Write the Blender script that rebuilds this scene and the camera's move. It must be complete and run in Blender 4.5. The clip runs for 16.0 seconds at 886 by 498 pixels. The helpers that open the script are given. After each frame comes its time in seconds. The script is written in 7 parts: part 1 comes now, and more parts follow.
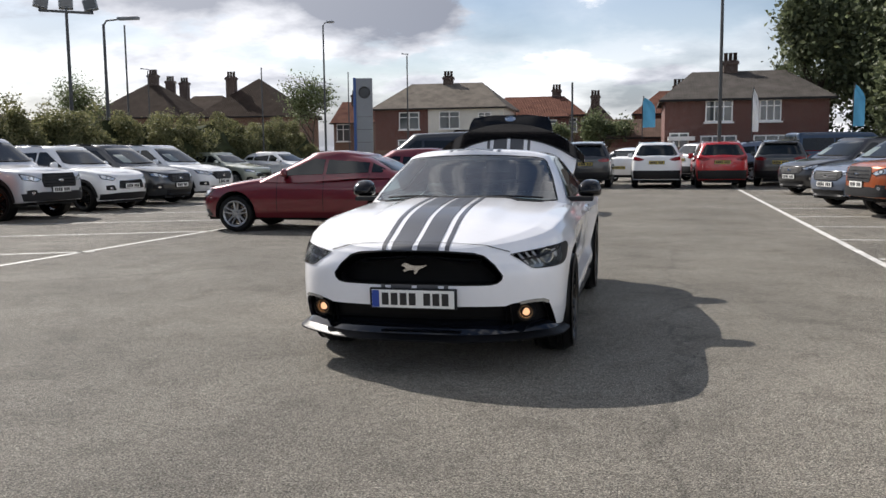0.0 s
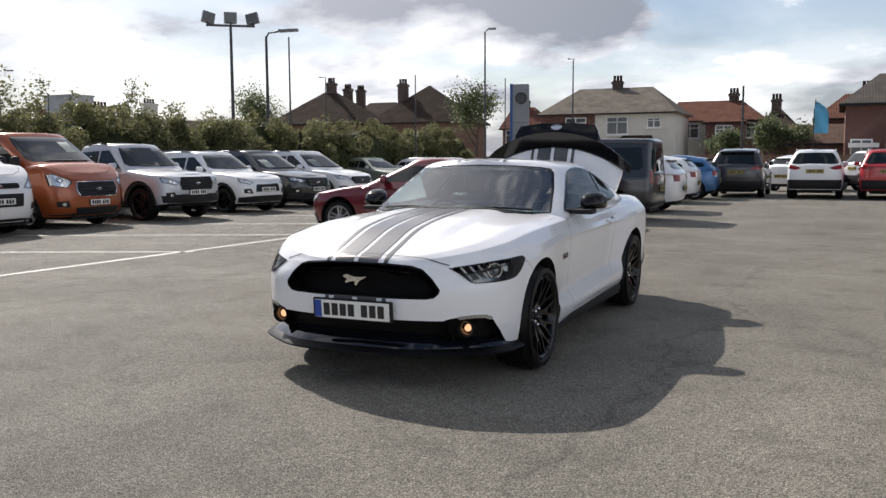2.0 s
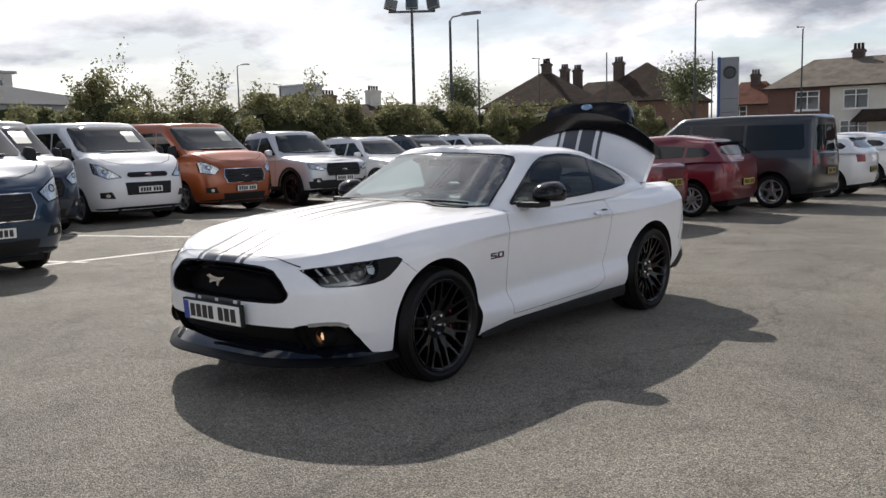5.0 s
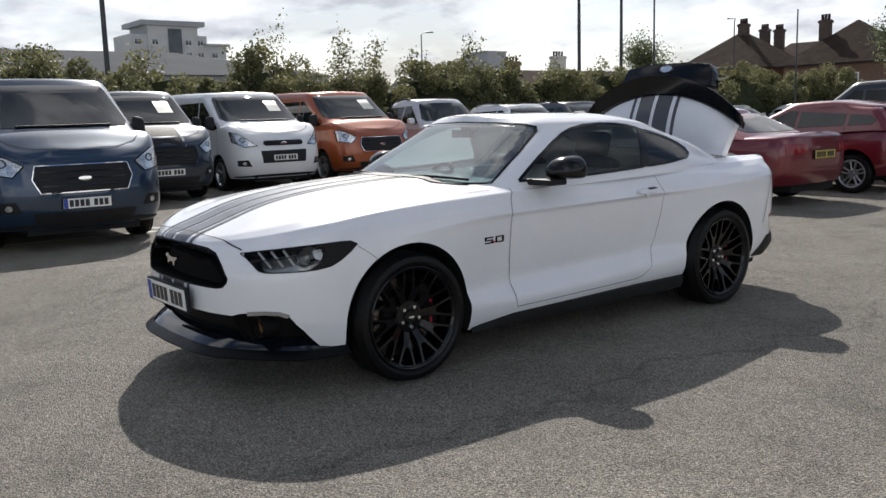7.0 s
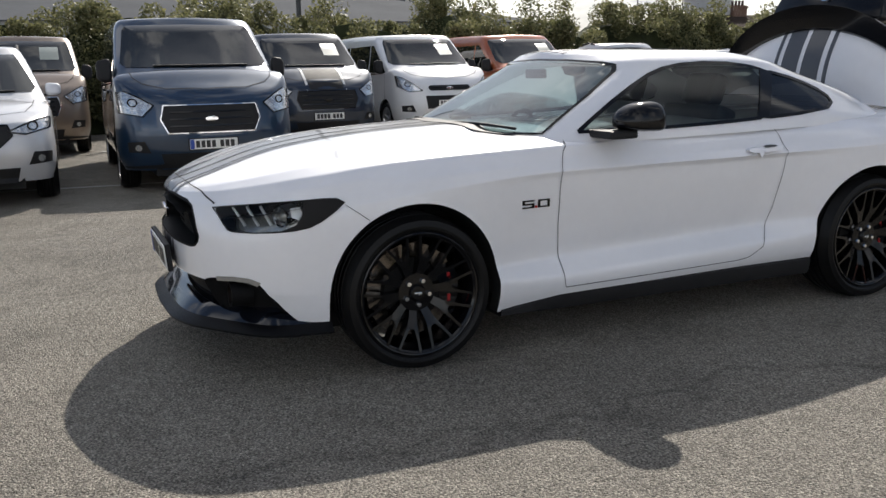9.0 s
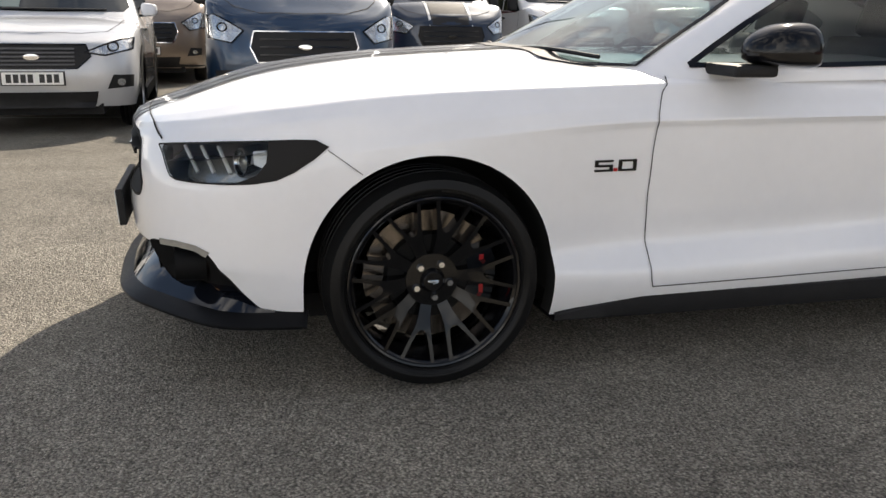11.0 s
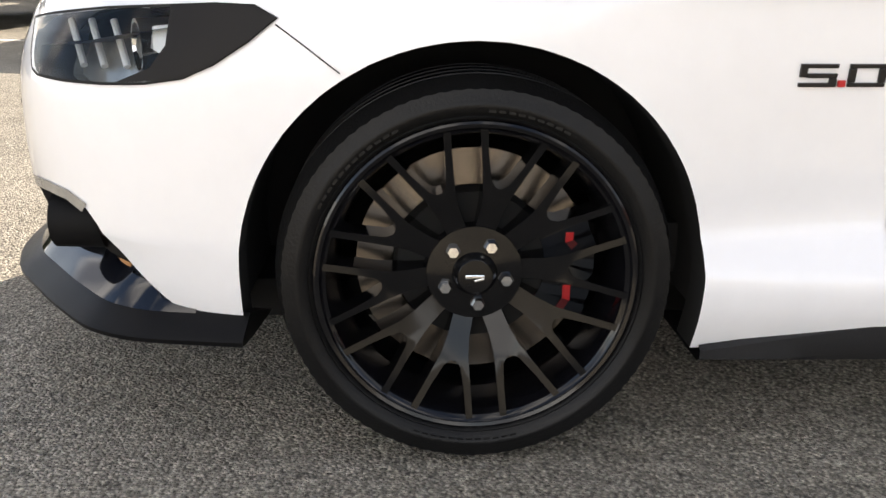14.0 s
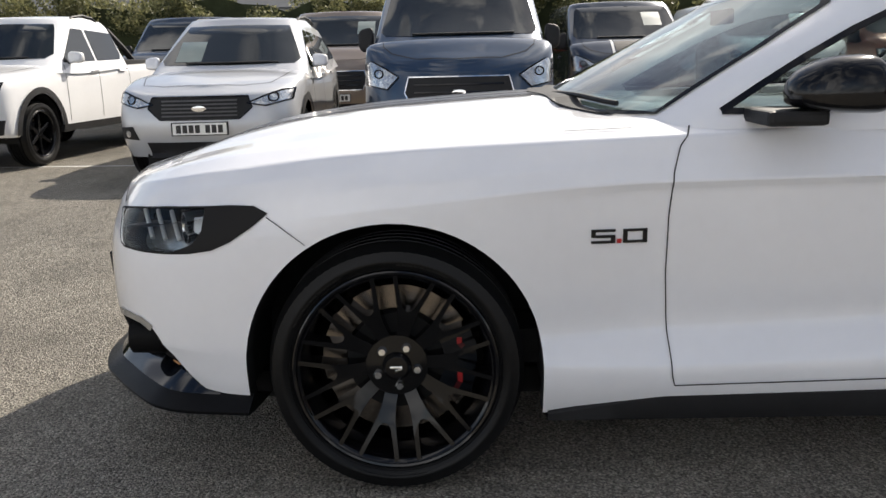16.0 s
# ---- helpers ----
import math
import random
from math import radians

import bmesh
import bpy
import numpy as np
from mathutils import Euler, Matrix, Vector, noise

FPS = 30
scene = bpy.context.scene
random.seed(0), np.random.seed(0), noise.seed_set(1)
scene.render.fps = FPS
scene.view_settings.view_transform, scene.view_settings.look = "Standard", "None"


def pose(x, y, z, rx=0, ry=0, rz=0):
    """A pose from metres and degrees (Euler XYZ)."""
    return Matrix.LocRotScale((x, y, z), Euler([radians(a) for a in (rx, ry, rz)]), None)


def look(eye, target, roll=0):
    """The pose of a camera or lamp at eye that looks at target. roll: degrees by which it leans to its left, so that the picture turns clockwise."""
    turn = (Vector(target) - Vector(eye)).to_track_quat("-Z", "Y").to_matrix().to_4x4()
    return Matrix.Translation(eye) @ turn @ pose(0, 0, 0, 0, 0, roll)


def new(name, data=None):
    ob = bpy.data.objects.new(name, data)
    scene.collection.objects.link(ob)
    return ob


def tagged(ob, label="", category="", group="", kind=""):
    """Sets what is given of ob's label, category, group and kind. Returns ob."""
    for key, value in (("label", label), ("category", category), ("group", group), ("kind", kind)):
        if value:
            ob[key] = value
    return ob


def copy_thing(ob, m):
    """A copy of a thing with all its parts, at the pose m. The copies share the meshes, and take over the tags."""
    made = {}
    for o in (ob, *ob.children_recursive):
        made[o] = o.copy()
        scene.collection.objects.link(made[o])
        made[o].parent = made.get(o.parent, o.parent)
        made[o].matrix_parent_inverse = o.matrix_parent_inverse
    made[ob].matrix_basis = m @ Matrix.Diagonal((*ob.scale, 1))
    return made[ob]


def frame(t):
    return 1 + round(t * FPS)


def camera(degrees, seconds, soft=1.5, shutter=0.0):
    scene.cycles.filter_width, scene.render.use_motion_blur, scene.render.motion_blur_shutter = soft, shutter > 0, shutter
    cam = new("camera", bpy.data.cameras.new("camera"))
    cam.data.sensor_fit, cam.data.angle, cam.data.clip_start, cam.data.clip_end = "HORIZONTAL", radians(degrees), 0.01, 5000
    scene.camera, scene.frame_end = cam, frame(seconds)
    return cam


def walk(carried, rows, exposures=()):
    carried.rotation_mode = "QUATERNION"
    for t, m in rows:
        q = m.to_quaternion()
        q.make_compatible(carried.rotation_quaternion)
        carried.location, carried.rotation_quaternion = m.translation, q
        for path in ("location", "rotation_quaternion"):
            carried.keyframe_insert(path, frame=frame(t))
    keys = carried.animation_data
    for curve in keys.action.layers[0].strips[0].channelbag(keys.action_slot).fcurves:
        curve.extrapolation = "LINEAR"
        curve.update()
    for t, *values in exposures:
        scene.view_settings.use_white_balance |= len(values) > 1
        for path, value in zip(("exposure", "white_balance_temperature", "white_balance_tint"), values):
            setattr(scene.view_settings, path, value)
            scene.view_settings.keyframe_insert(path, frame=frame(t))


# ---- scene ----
cam = camera(53.7, 16.0)
PATH = [
    (0, (1.331, -6.114, 1.392), (0.9, -4.173, 1.17), -0.6),
    (0.5, (1.669, -6.028, 1.406), (1.154, -4.106, 1.202), -0.7),
    (1, (1.988, -5.849, 1.408), (1.376, -3.956, 1.207), -0.4),
    (1.5, (2.344, -5.696, 1.399), (1.621, -3.842, 1.2), -0.3),
    (2, (2.676, -5.575, 1.417), (1.86, -3.76, 1.21), -0.3),
    (2.5, (2.976, -5.33, 1.427), (2.077, -3.555, 1.219), -0.5),
    (3, (3.283, -5.157, 1.436), (2.287, -3.435, 1.237), -0.8),
    (3.5, (3.551, -4.907, 1.447), (2.481, -3.229, 1.244), -1.0),
    (4, (3.755, -4.584, 1.44), (2.631, -2.944, 1.225), -0.8),
    (6.5, (4.585, -3.013, 1.428), (3.091, -1.714, 1.143), -2.1),
    (7, (4.589, -2.66, 1.413), (3.029, -1.446, 1.109), -1.6),
    (7.5, (4.634, -2.33, 1.411), (3.004, -1.216, 1.088), -1.3),
    (8, (4.646, -2.009, 1.41), (2.948, -1.012, 1.06), -1.6),
    (8.5, (4.512, -1.71, 1.372), (2.767, -0.81, 0.993), -1.5),
    (9, (4.356, -1.416, 1.324), (2.565, -0.623, 0.918), -1.1),
    (9.5, (4.171, -1.128, 1.285), (2.345, -0.438, 0.849), -0.2),
    (10, (3.93, -0.919, 1.249), (2.084, -0.31, 0.78), 0.3),
    (12.5, (2.722, -0.276, 1.005), (0.831, -0.038, 0.397), 1.0),
    (13, (2.5, -0.165, 0.947), (0.61, -0.025, 0.306), 0.9),
    (13.5, (2.363, -0.135, 0.886), (0.467, -0.03, 0.257), 0.9),
    (14, (2.306, -0.128, 0.875), (0.411, -0.034, 0.244), 0.9),
    (14.5, (2.322, -0.108, 0.906), (0.425, -0.025, 0.278), 0.6),
    (15, (2.506, -0.02, 1.001), (0.596, 0.018, 0.41), -0.1),
    (15.5, (2.764, 0.062, 1.092), (0.831, 0.06, 0.577), -0.8),
    (16, (3.128, 0.165, 1.171), (1.175, 0.138, 0.741), -1.4),
]
# stops, kelvin, tint: the clip's camera opens up for the shaded side
EXPOSURES = [(0, 0.14, 6250, 13), (4, 0.08, 6350, 13), (7, 0.02, 6200, 12), (8, 0.04, 6100, 12), (9, 0.18, 6350, 12), (10, 0.40, 6800, 12), (12.5, 1.16, 6950, 13), (13, 1.34, 7000, 13), (13.5, 1.50, 7150, 13), (14.5, 1.62, 7150, 13), (15, 1.38, 7000, 12), (15.5, 0.92, 6900, 12), (16, 0.44, 6600, 12)]
walk(cam, [(t, look(eye, target, roll)) for t, eye, target, roll in PATH], EXPOSURES)

# ---------------------------------------------------------------- light
SUN_AZ = Vector((-0.826, 0.563, 0.0)).normalized()      # towards the sun, on the ground
SUN_EL = radians(39.2)
sun_dir = SUN_AZ * math.cos(SUN_EL) + Vector((0, 0, math.sin(SUN_EL)))
sun = new("sun", bpy.data.lights.new("sun", "SUN"))
sun.data.energy, sun.data.angle, sun.data.color = 6.3, radians(0.55), (1.0, 0.935, 0.82)
sun.matrix_world = look(Vector((0, 0, 30)), Vector((0, 0, 30)) - sun_dir)

world = bpy.data.worlds.new("world")
scene.world = world
world.use_nodes = True
wn, wl = world.node_tree.nodes, world.node_tree.links
wn.clear()
w_out = wn.new("ShaderNodeOutputWorld")
w_bg = wn.new("ShaderNodeBackground")
w_sky = wn.new("ShaderNodeTexSky")
w_sky.sky_type, w_sky.sun_disc = "NISHITA", False
w_sky.sun_elevation = SUN_EL
w_sky.sun_rotation = math.atan2(SUN_AZ.x, SUN_AZ.y)
w_tc = wn.new("ShaderNodeTexCoord")
w_sep = wn.new("ShaderNodeSeparateXYZ")
wl.new(w_tc.outputs["Generated"], w_sep.inputs[0])


def w_math(op, a, b, clamp=False):
    n = wn.new("ShaderNodeMath")
    n.operation, n.use_clamp = op, clamp
    for i, v in enumerate((a, b)):
        if isinstance(v, (int, float)):
            n.inputs[i].default_value = v
        else:
            wl.new(v, n.inputs[i])
    return n.outputs[0]


# cloud layer: the direction laid on a flat sheet overhead
zz = w_math("ADD", w_math("MAXIMUM", w_sep.outputs[2], 0.0), 0.22)
# smaller clouds overhead
zz = w_math("DIVIDE", zz, w_math("ADD", w_math("MULTIPLY", w_math("POWER", w_math("MAXIMUM", w_sep.outputs[2], 0.0), 3.0), 8.0), 1.0))
cx, cy = w_math("DIVIDE", w_sep.outputs[0], zz), w_math("DIVIDE", w_sep.outputs[1], zz)
w_xy = wn.new("ShaderNodeCombineXYZ")
wl.new(cx, w_xy.inputs[0]), wl.new(cy, w_xy.inputs[1])
w_noise = wn.new("ShaderNodeTexNoise")
w_noise.inputs["Scale"].default_value, w_noise.inputs["Detail"].default_value = 1.15, 9.0
w_noise.inputs["Roughness"].default_value, w_noise.inputs["Distortion"].default_value = 0.55, 0.25
wl.new(w_xy.outputs[0], w_noise.inputs["Vector"])
w_cover = wn.new("ShaderNodeValToRGB")
w_cover.color_ramp.elements[0].position, w_cover.color_ramp.elements[1].position = 0.462, 0.560
w_noise2 = wn.new("ShaderNodeTexNoise")
w_noise2.inputs["Scale"].default_value, w_noise2.inputs["Detail"].default_value = 1.5, 8.0
w_noise2.inputs["Roughness"].default_value = 0.55
w_map = wn.new("ShaderNodeMapping")
w_map.inputs["Location"].default_value = (3.7, 1.9, 0.4)
wl.new(w_xy.outputs[0], w_map.inputs[0]), wl.new(w_map.outputs[0], w_noise2.inputs["Vector"])
w_tone = wn.new("ShaderNodeValToRGB")
w_tone.color_ramp.elements[0].position, w_tone.color_ramp.elements[1].position = 0.40, 0.60
w_tone.color_ramp.elements[0].color = (2.7, 2.95, 3.5, 1)
w_tone.color_ramp.elements[1].color = (11.5, 11.5, 11.4, 1)
# a grey bank of cloud over the houses, with blue gaps beside and below it
w_frz = wn.new("ShaderNodeTexNoise")
w_frz.inputs["Scale"].default_value, w_frz.inputs["Detail"].default_value, w_frz.inputs["Roughness"].default_value = 5.5, 7.0, 0.6
w_str = wn.new("ShaderNodeMapping")
w_str.inputs["Scale"].default_value = (1.0, 1.0, 2.6)
wl.new(w_tc.outputs["Generated"], w_str.inputs[0]), wl.new(w_str.outputs[0], w_frz.inputs["Vector"])
w_fray = w_math("SUBTRACT", w_frz.outputs[0], 0.5)
w_az = w_math("ADD", w_math("ARCTAN2", w_sep.outputs[0], w_sep.outputs[1]), w_math("MULTIPLY", w_fray, 0.75))
w_up = w_math("ADD", w_sep.outputs[2], w_math("MULTIPLY", w_fray, 0.16))


def w_step(v, lo, hi):
    n = wn.new("ShaderNodeMapRange")
    n.interpolation_type = "SMOOTHSTEP"
    n.inputs[1].default_value, n.inputs[2].default_value = lo, hi
    wl.new(v, n.inputs[0])
    return n.outputs[0]


def w_zone(az0, az1, up0, up1, soft_az, soft_up):
    side = w_math("SUBTRACT", w_step(w_az, az0 - soft_az, az0 + soft_az), w_step(w_az, az1 - soft_az, az1 + soft_az))
    tall = w_math("SUBTRACT", w_step(w_up, up0 - soft_up, up0 + soft_up), w_step(w_up, up1 - soft_up, up1 + soft_up))
    return w_math("MULTIPLY", side, tall)


bank = w_zone(-0.68, -0.13, 0.126, 0.20, 0.20, 0.034)
gap = w_math("MAXIMUM", w_zone(-0.10, 0.26, 0.112, 0.27, 0.10, 0.020), w_zone(-0.37, -0.17, 0.088, 0.110, 0.04, 0.007))
w_dense = w_math("SUBTRACT", w_noise.outputs[0], w_math("MULTIPLY", w_math("MAXIMUM", w_sep.outputs[2], 0.0), 0.03))
wl.new(w_math("SUBTRACT", w_math("ADD", w_dense, w_math("MULTIPLY", bank, 0.11)), w_math("MULTIPLY", gap, 0.15)), w_cover.inputs[0])
wl.new(w_math("SUBTRACT", w_noise2.outputs[0], w_math("MULTIPLY", w_math("MULTIPLY", bank, w_math("ADD", w_math("MULTIPLY", w_fray, 2.2), 0.9)), 0.085)), w_tone.inputs[0])
# brighter veil round the sun
w_dot = wn.new("ShaderNodeVectorMath")
w_dot.operation = "DOT_PRODUCT"
w_dot.inputs[1].default_value = sun_dir
wl.new(w_tc.outputs["Generated"], w_dot.inputs[0])
w_glow = w_math("MULTIPLY", w_math("POWER", w_math("MAXIMUM", w_dot.outputs["Value"], 0.0), 6.0), 0.62)
w_lit = wn.new("ShaderNodeMix")
w_lit.data_type = "RGBA"
w_lit.inputs[7].default_value = (17.0, 16.8, 16.4, 1)
wl.new(w_glow, w_lit.inputs[0]), wl.new(w_tone.outputs[0], w_lit.inputs[6])
# haze: the sky grows paler and brighter towards the horizon
w_low = w_math("POWER", w_math("SUBTRACT", 1.0, w_math("MAXIMUM", w_sep.outputs[2], 0.0), True), 4.0)
w_cov1 = w_math("MAXIMUM", w_cover.outputs[0], w_math("MULTIPLY", w_math("MULTIPLY", w_math("POWER", w_low, 1.6), 0.95), w_math("SUBTRACT", 1.0, w_math("MULTIPLY", gap, 0.6))))
w_cov2 = w_math("MAXIMUM", w_cov1, w_math("MULTIPLY", w_glow, 0.9))
w_mix = wn.new("ShaderNodeMix")
w_mix.data_type = "RGBA"
wl.new(w_cov2, w_mix.inputs[0]), wl.new(w_sky.outputs[0], w_mix.inputs[6]), wl.new(w_lit.outputs[2], w_mix.inputs[7])
# clouds that face the sun from the other side of the sky are lit full on
w_away = w_math("MULTIPLY", w_math("MAXIMUM", w_math("MULTIPLY", w_dot.outputs["Value"], -1.0), 0.0), 0.75)
w_gain = w_math("ADD", w_math("ADD", w_math("MULTIPLY", w_low, 0.22), w_away), 1.0)
w_haze = wn.new("ShaderNodeVectorMath")
w_haze.operation = "SCALE"
wl.new(w_mix.outputs[2], w_haze.inputs[0]), wl.new(w_gain, w_haze.inputs["Scale"])
wl.new(w_haze.outputs[0], w_bg.inputs["Color"])
w_bg.inputs["Strength"].default_value = 0.085
wl.new(w_bg.outputs[0], w_out.inputs[0])
scene.view_settings.exposure = 0.0


# ---------------------------------------------------------------- materials
def mat(name, color, rough=0.5, metal=0.0, coat=0.0, var=0.0, scale=8.0, bump=0.0, bump_scale=60.0, spec=0.5, emit=None, per_object=0.0):
    """A principled surface with two scales of variation and fine relief."""
    m = bpy.data.materials.new(name)
    m.use_nodes = True
    nt = m.node_tree
    b = nt.nodes["Principled BSDF"]
    b.inputs["Base Color"].default_value = (*color, 1)
    b.inputs["Roughness"].default_value, b.inputs["Metallic"].default_value = rough, metal
    b.inputs["Coat Weight"].default_value, b.inputs["Coat Roughness"].default_value = coat, 0.03
    b.inputs["Specular IOR Level"].default_value = spec
    tc = nt.nodes.new("ShaderNodeTexCoord")
    if var:
        n1, n2 = nt.nodes.new("ShaderNodeTexNoise"), nt.nodes.new("ShaderNodeTexNoise")
        n1.inputs["Scale"].default_value, n2.inputs["Scale"].default_value = scale, scale * 9
        n1.inputs["Detail"].default_value = n2.inputs["Detail"].default_value = 4
        nt.links.new(tc.outputs["Object"], n1.inputs["Vector"]), nt.links.new(tc.outputs["Object"], n2.inputs["Vector"])
        mix = nt.nodes.new("ShaderNodeMath")
        mix.operation = "MULTIPLY_ADD"
        mix.inputs[1].default_value = 0.45
        nt.links.new(n2.outputs[0], mix.inputs[0]), nt.links.new(n1.outputs[0], mix.inputs[2])
        src = mix.outputs[0]
        if per_object:
            oi, add = nt.nodes.new("ShaderNodeObjectInfo"), nt.nodes.new("ShaderNodeMath")
            add.operation = "MULTIPLY_ADD"
            add.inputs[1].default_value = per_object
            nt.links.new(oi.outputs["Random"], add.inputs[0]), nt.links.new(src, add.inputs[2])
            src = add.outputs[0]
        ramp = nt.nodes.new("ShaderNodeMapRange")
        ramp.inputs[1].default_value, ramp.inputs[2].default_value = 0.42, 1.02 + per_object
        ramp.inputs[3].default_value, ramp.inputs[4].default_value = 1 - var, 1 + var
        nt.links.new(src, ramp.inputs[0])
        mul = nt.nodes.new("ShaderNodeVectorMath")
        mul.operation = "SCALE"
        mul.inputs[0].default_value = color
        nt.links.new(ramp.outputs[0], mul.inputs["Scale"])
        nt.links.new(mul.outputs[0], b.inputs["Base Color"])
    if bump:
        nb, bp = nt.nodes.new("ShaderNodeTexNoise"), nt.nodes.new("ShaderNodeBump")
        nb.inputs["Scale"].default_value, nb.inputs["Detail"].default_value = bump_scale, 3
        bp.inputs["Strength"].default_value, bp.inputs["Distance"].default_value = bump, 0.01
        nt.links.new(tc.outputs["Object"], nb.inputs["Vector"])
        nt.links.new(nb.outputs[0], bp.inputs["Height"]), nt.links.new(bp.outputs[0], b.inputs["Normal"])
    if emit:
        b.inputs["Emission Color"].default_value, b.inputs["Emission Strength"].default_value = (*emit[:3], 1), emit[3]
    return m


def paint(name, color, metal=0.0, coat=1.0):
    return mat(name, color, rough=0.32, metal=metal, coat=coat, var=0.035, scale=2.5)


def glass(name, tint, gloss=0.0):
    """Tinted glass: clear tint with a mirror coat by Fresnel."""
    m = bpy.data.materials.new(name)
    m.use_nodes = True
    nt = m.node_tree
    nt.nodes.clear()
    out, mx = nt.nodes.new("ShaderNodeOutputMaterial"), nt.nodes.new("ShaderNodeMixShader")
    tr, gl, fr = nt.nodes.new("ShaderNodeBsdfTransparent"), nt.nodes.new("ShaderNodeBsdfGlossy"), nt.nodes.new("ShaderNodeFresnel")
    tr.inputs[0].default_value = (*tint, 1)
    gl.inputs["Roughness"].default_value = 0.005
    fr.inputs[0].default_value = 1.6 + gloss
    nt.links.new(fr.outputs[0], mx.inputs[0]), nt.links.new(tr.outputs[0], mx.inputs[1]), nt.links.new(gl.outputs[0], mx.inputs[2])
    nt.links.new(mx.outputs[0], out.inputs[0])
    return m


def asphalt():
    m = bpy.data.materials.new("asphalt")
    m.use_nodes = True
    nt, L = m.node_tree, m.node_tree.links
    b = nt.nodes["Principled BSDF"]
    tc = nt.nodes.new("ShaderNodeTexCoord")

    def tex(kind, scale, detail=4.0):
        n = nt.nodes.new(kind)
        n.inputs["Scale"].default_value = scale
        if kind == "ShaderNodeTexNoise":
            n.inputs["Detail"].default_value = detail
        L.new(tc.outputs["Object"], n.inputs["Vector"])
        return n

    stones = tex("ShaderNodeTexVoronoi", 150.0)
    grit = tex("ShaderNodeTexNoise", 98.0, 5.0)
    patch = tex("ShaderNodeTexNoise", 0.55, 6.0)
    stain = tex("ShaderNodeTexNoise", 2.6, 8.0)
    ramp = nt.nodes.new("ShaderNodeValToRGB")
    els = ramp.color_ramp.elements
    els[0].position, els[0].color = 0.33, (0.138, 0.124, 0.102, 1)
    els[1].position, els[1].color = 0.68, (0.478, 0.436, 0.362, 1)
    mid_tone = els.new(0.46)
    mid_tone.color = (0.296, 0.270, 0.225, 1)
    L.new(grit.outputs[0], ramp.inputs[0])
    cell = nt.nodes.new("ShaderNodeMix")
    cell.data_type, cell.blend_type = "RGBA", "OVERLAY"
    cell.inputs[0].default_value = 0.50
    grey = nt.nodes.new("ShaderNodeSeparateColor")
    L.new(stones.outputs["Color"], grey.inputs[0])
    comb = nt.nodes.new("ShaderNodeCombineColor")
    for i in range(3):
        L.new(grey.outputs[0], comb.inputs[i])
    L.new(ramp.outputs[0], cell.inputs[6]), L.new(comb.outputs[0], cell.inputs[7])
    mr = nt.nodes.new("ShaderNodeMapRange")
    mr.inputs[1].default_value, mr.inputs[2].default_value, mr.inputs[3].default_value, mr.inputs[4].default_value = 0.3, 0.7, 0.77, 1.19
    L.new(patch.outputs[0], mr.inputs[0])
    mr2 = nt.nodes.new("ShaderNodeMapRange")
    mr2.inputs[1].default_value, mr2.inputs[2].default_value, mr2.inputs[3].default_value, mr2.inputs[4].default_value = 0.28, 0.5, 0.75, 1.0
    L.new(stain.outputs[0], mr2.inputs[0])
    mm = nt.nodes.new("ShaderNodeMath")
    mm.operation = "MULTIPLY"
    L.new(mr.outputs[0], mm.inputs[0]), L.new(mr2.outputs[0], mm.inputs[1])
    # pebbly tone a hand wide, and hairline cracks
    mid = tex("ShaderNodeTexNoise", 21.0, 5.0)
    mr3 = nt.nodes.new("ShaderNodeMapRange")
    mr3.inputs[1].default_value, mr3.inputs[2].default_value, mr3.inputs[3].default_value, mr3.inputs[4].default_value = 0.34, 0.66, 0.87, 1.13
    L.new(mid.outputs[0], mr3.inputs[0])
    warp, ad = tex("ShaderNodeTexNoise", 1.3, 6.0), nt.nodes.new("ShaderNodeVectorMath")
    ad.operation = "MULTIPLY_ADD"
    ad.inputs[1].default_value = (1.1, 1.1, 0)
    L.new(warp.outputs["Color"], ad.inputs[0]), L.new(tc.outputs["Object"], ad.inputs[2])
    crack = nt.nodes.new("ShaderNodeTexVoronoi")
    crack.feature = "DISTANCE_TO_EDGE"
    crack.inputs["Scale"].default_value = 0.10
    L.new(ad.outputs[0], crack.inputs["Vector"])
    mr4 = nt.nodes.new("ShaderNodeMapRange")
    mr4.inputs[1].default_value, mr4.inputs[2].default_value, mr4.inputs[3].default_value, mr4.inputs[4].default_value = 0.0005, 0.0034, 0.74, 1.0
    L.new(crack.outputs["Distance"], mr4.inputs[0])
    m5, m6 = nt.nodes.new("ShaderNodeMath"), nt.nodes.new("ShaderNodeMath")
    m5.operation = m6.operation = "MULTIPLY"
    L.new(mm.outputs[0], m5.inputs[0]), L.new(mr3.outputs[0], m5.inputs[1])
    L.new(m5.outputs[0], m6.inputs[0]), L.new(mr4.outputs[0], m6.inputs[1])
    mm = m6
    # pits between the chippings, their shade darkened into the base colour
    pit_shade, m7 = nt.nodes.new("ShaderNodeMapRange"), nt.nodes.new("ShaderNodeMath")
    pit_shade.inputs[1].default_value, pit_shade.inputs[2].default_value, pit_shade.inputs[3].default_value, pit_shade.inputs[4].default_value = 0.30, 0.68, 1.04, 0.70
    m7.operation = "MULTIPLY"
    L.new(stones.outputs["Distance"], pit_shade.inputs[0])
    L.new(mm.outputs[0], m7.inputs[0]), L.new(pit_shade.outputs[0], m7.inputs[1])
    mm = m7
    sc = nt.nodes.new("ShaderNodeVectorMath")
    sc.operation = "SCALE"
    L.new(cell.outputs[2], sc.inputs[0]), L.new(mm.outputs[0], sc.inputs["Scale"])
    L.new(sc.outputs[0], b.inputs["Base Color"])
    b.inputs["Roughness"].default_value, b.inputs["Specular IOR Level"].default_value = 0.72, 0.20
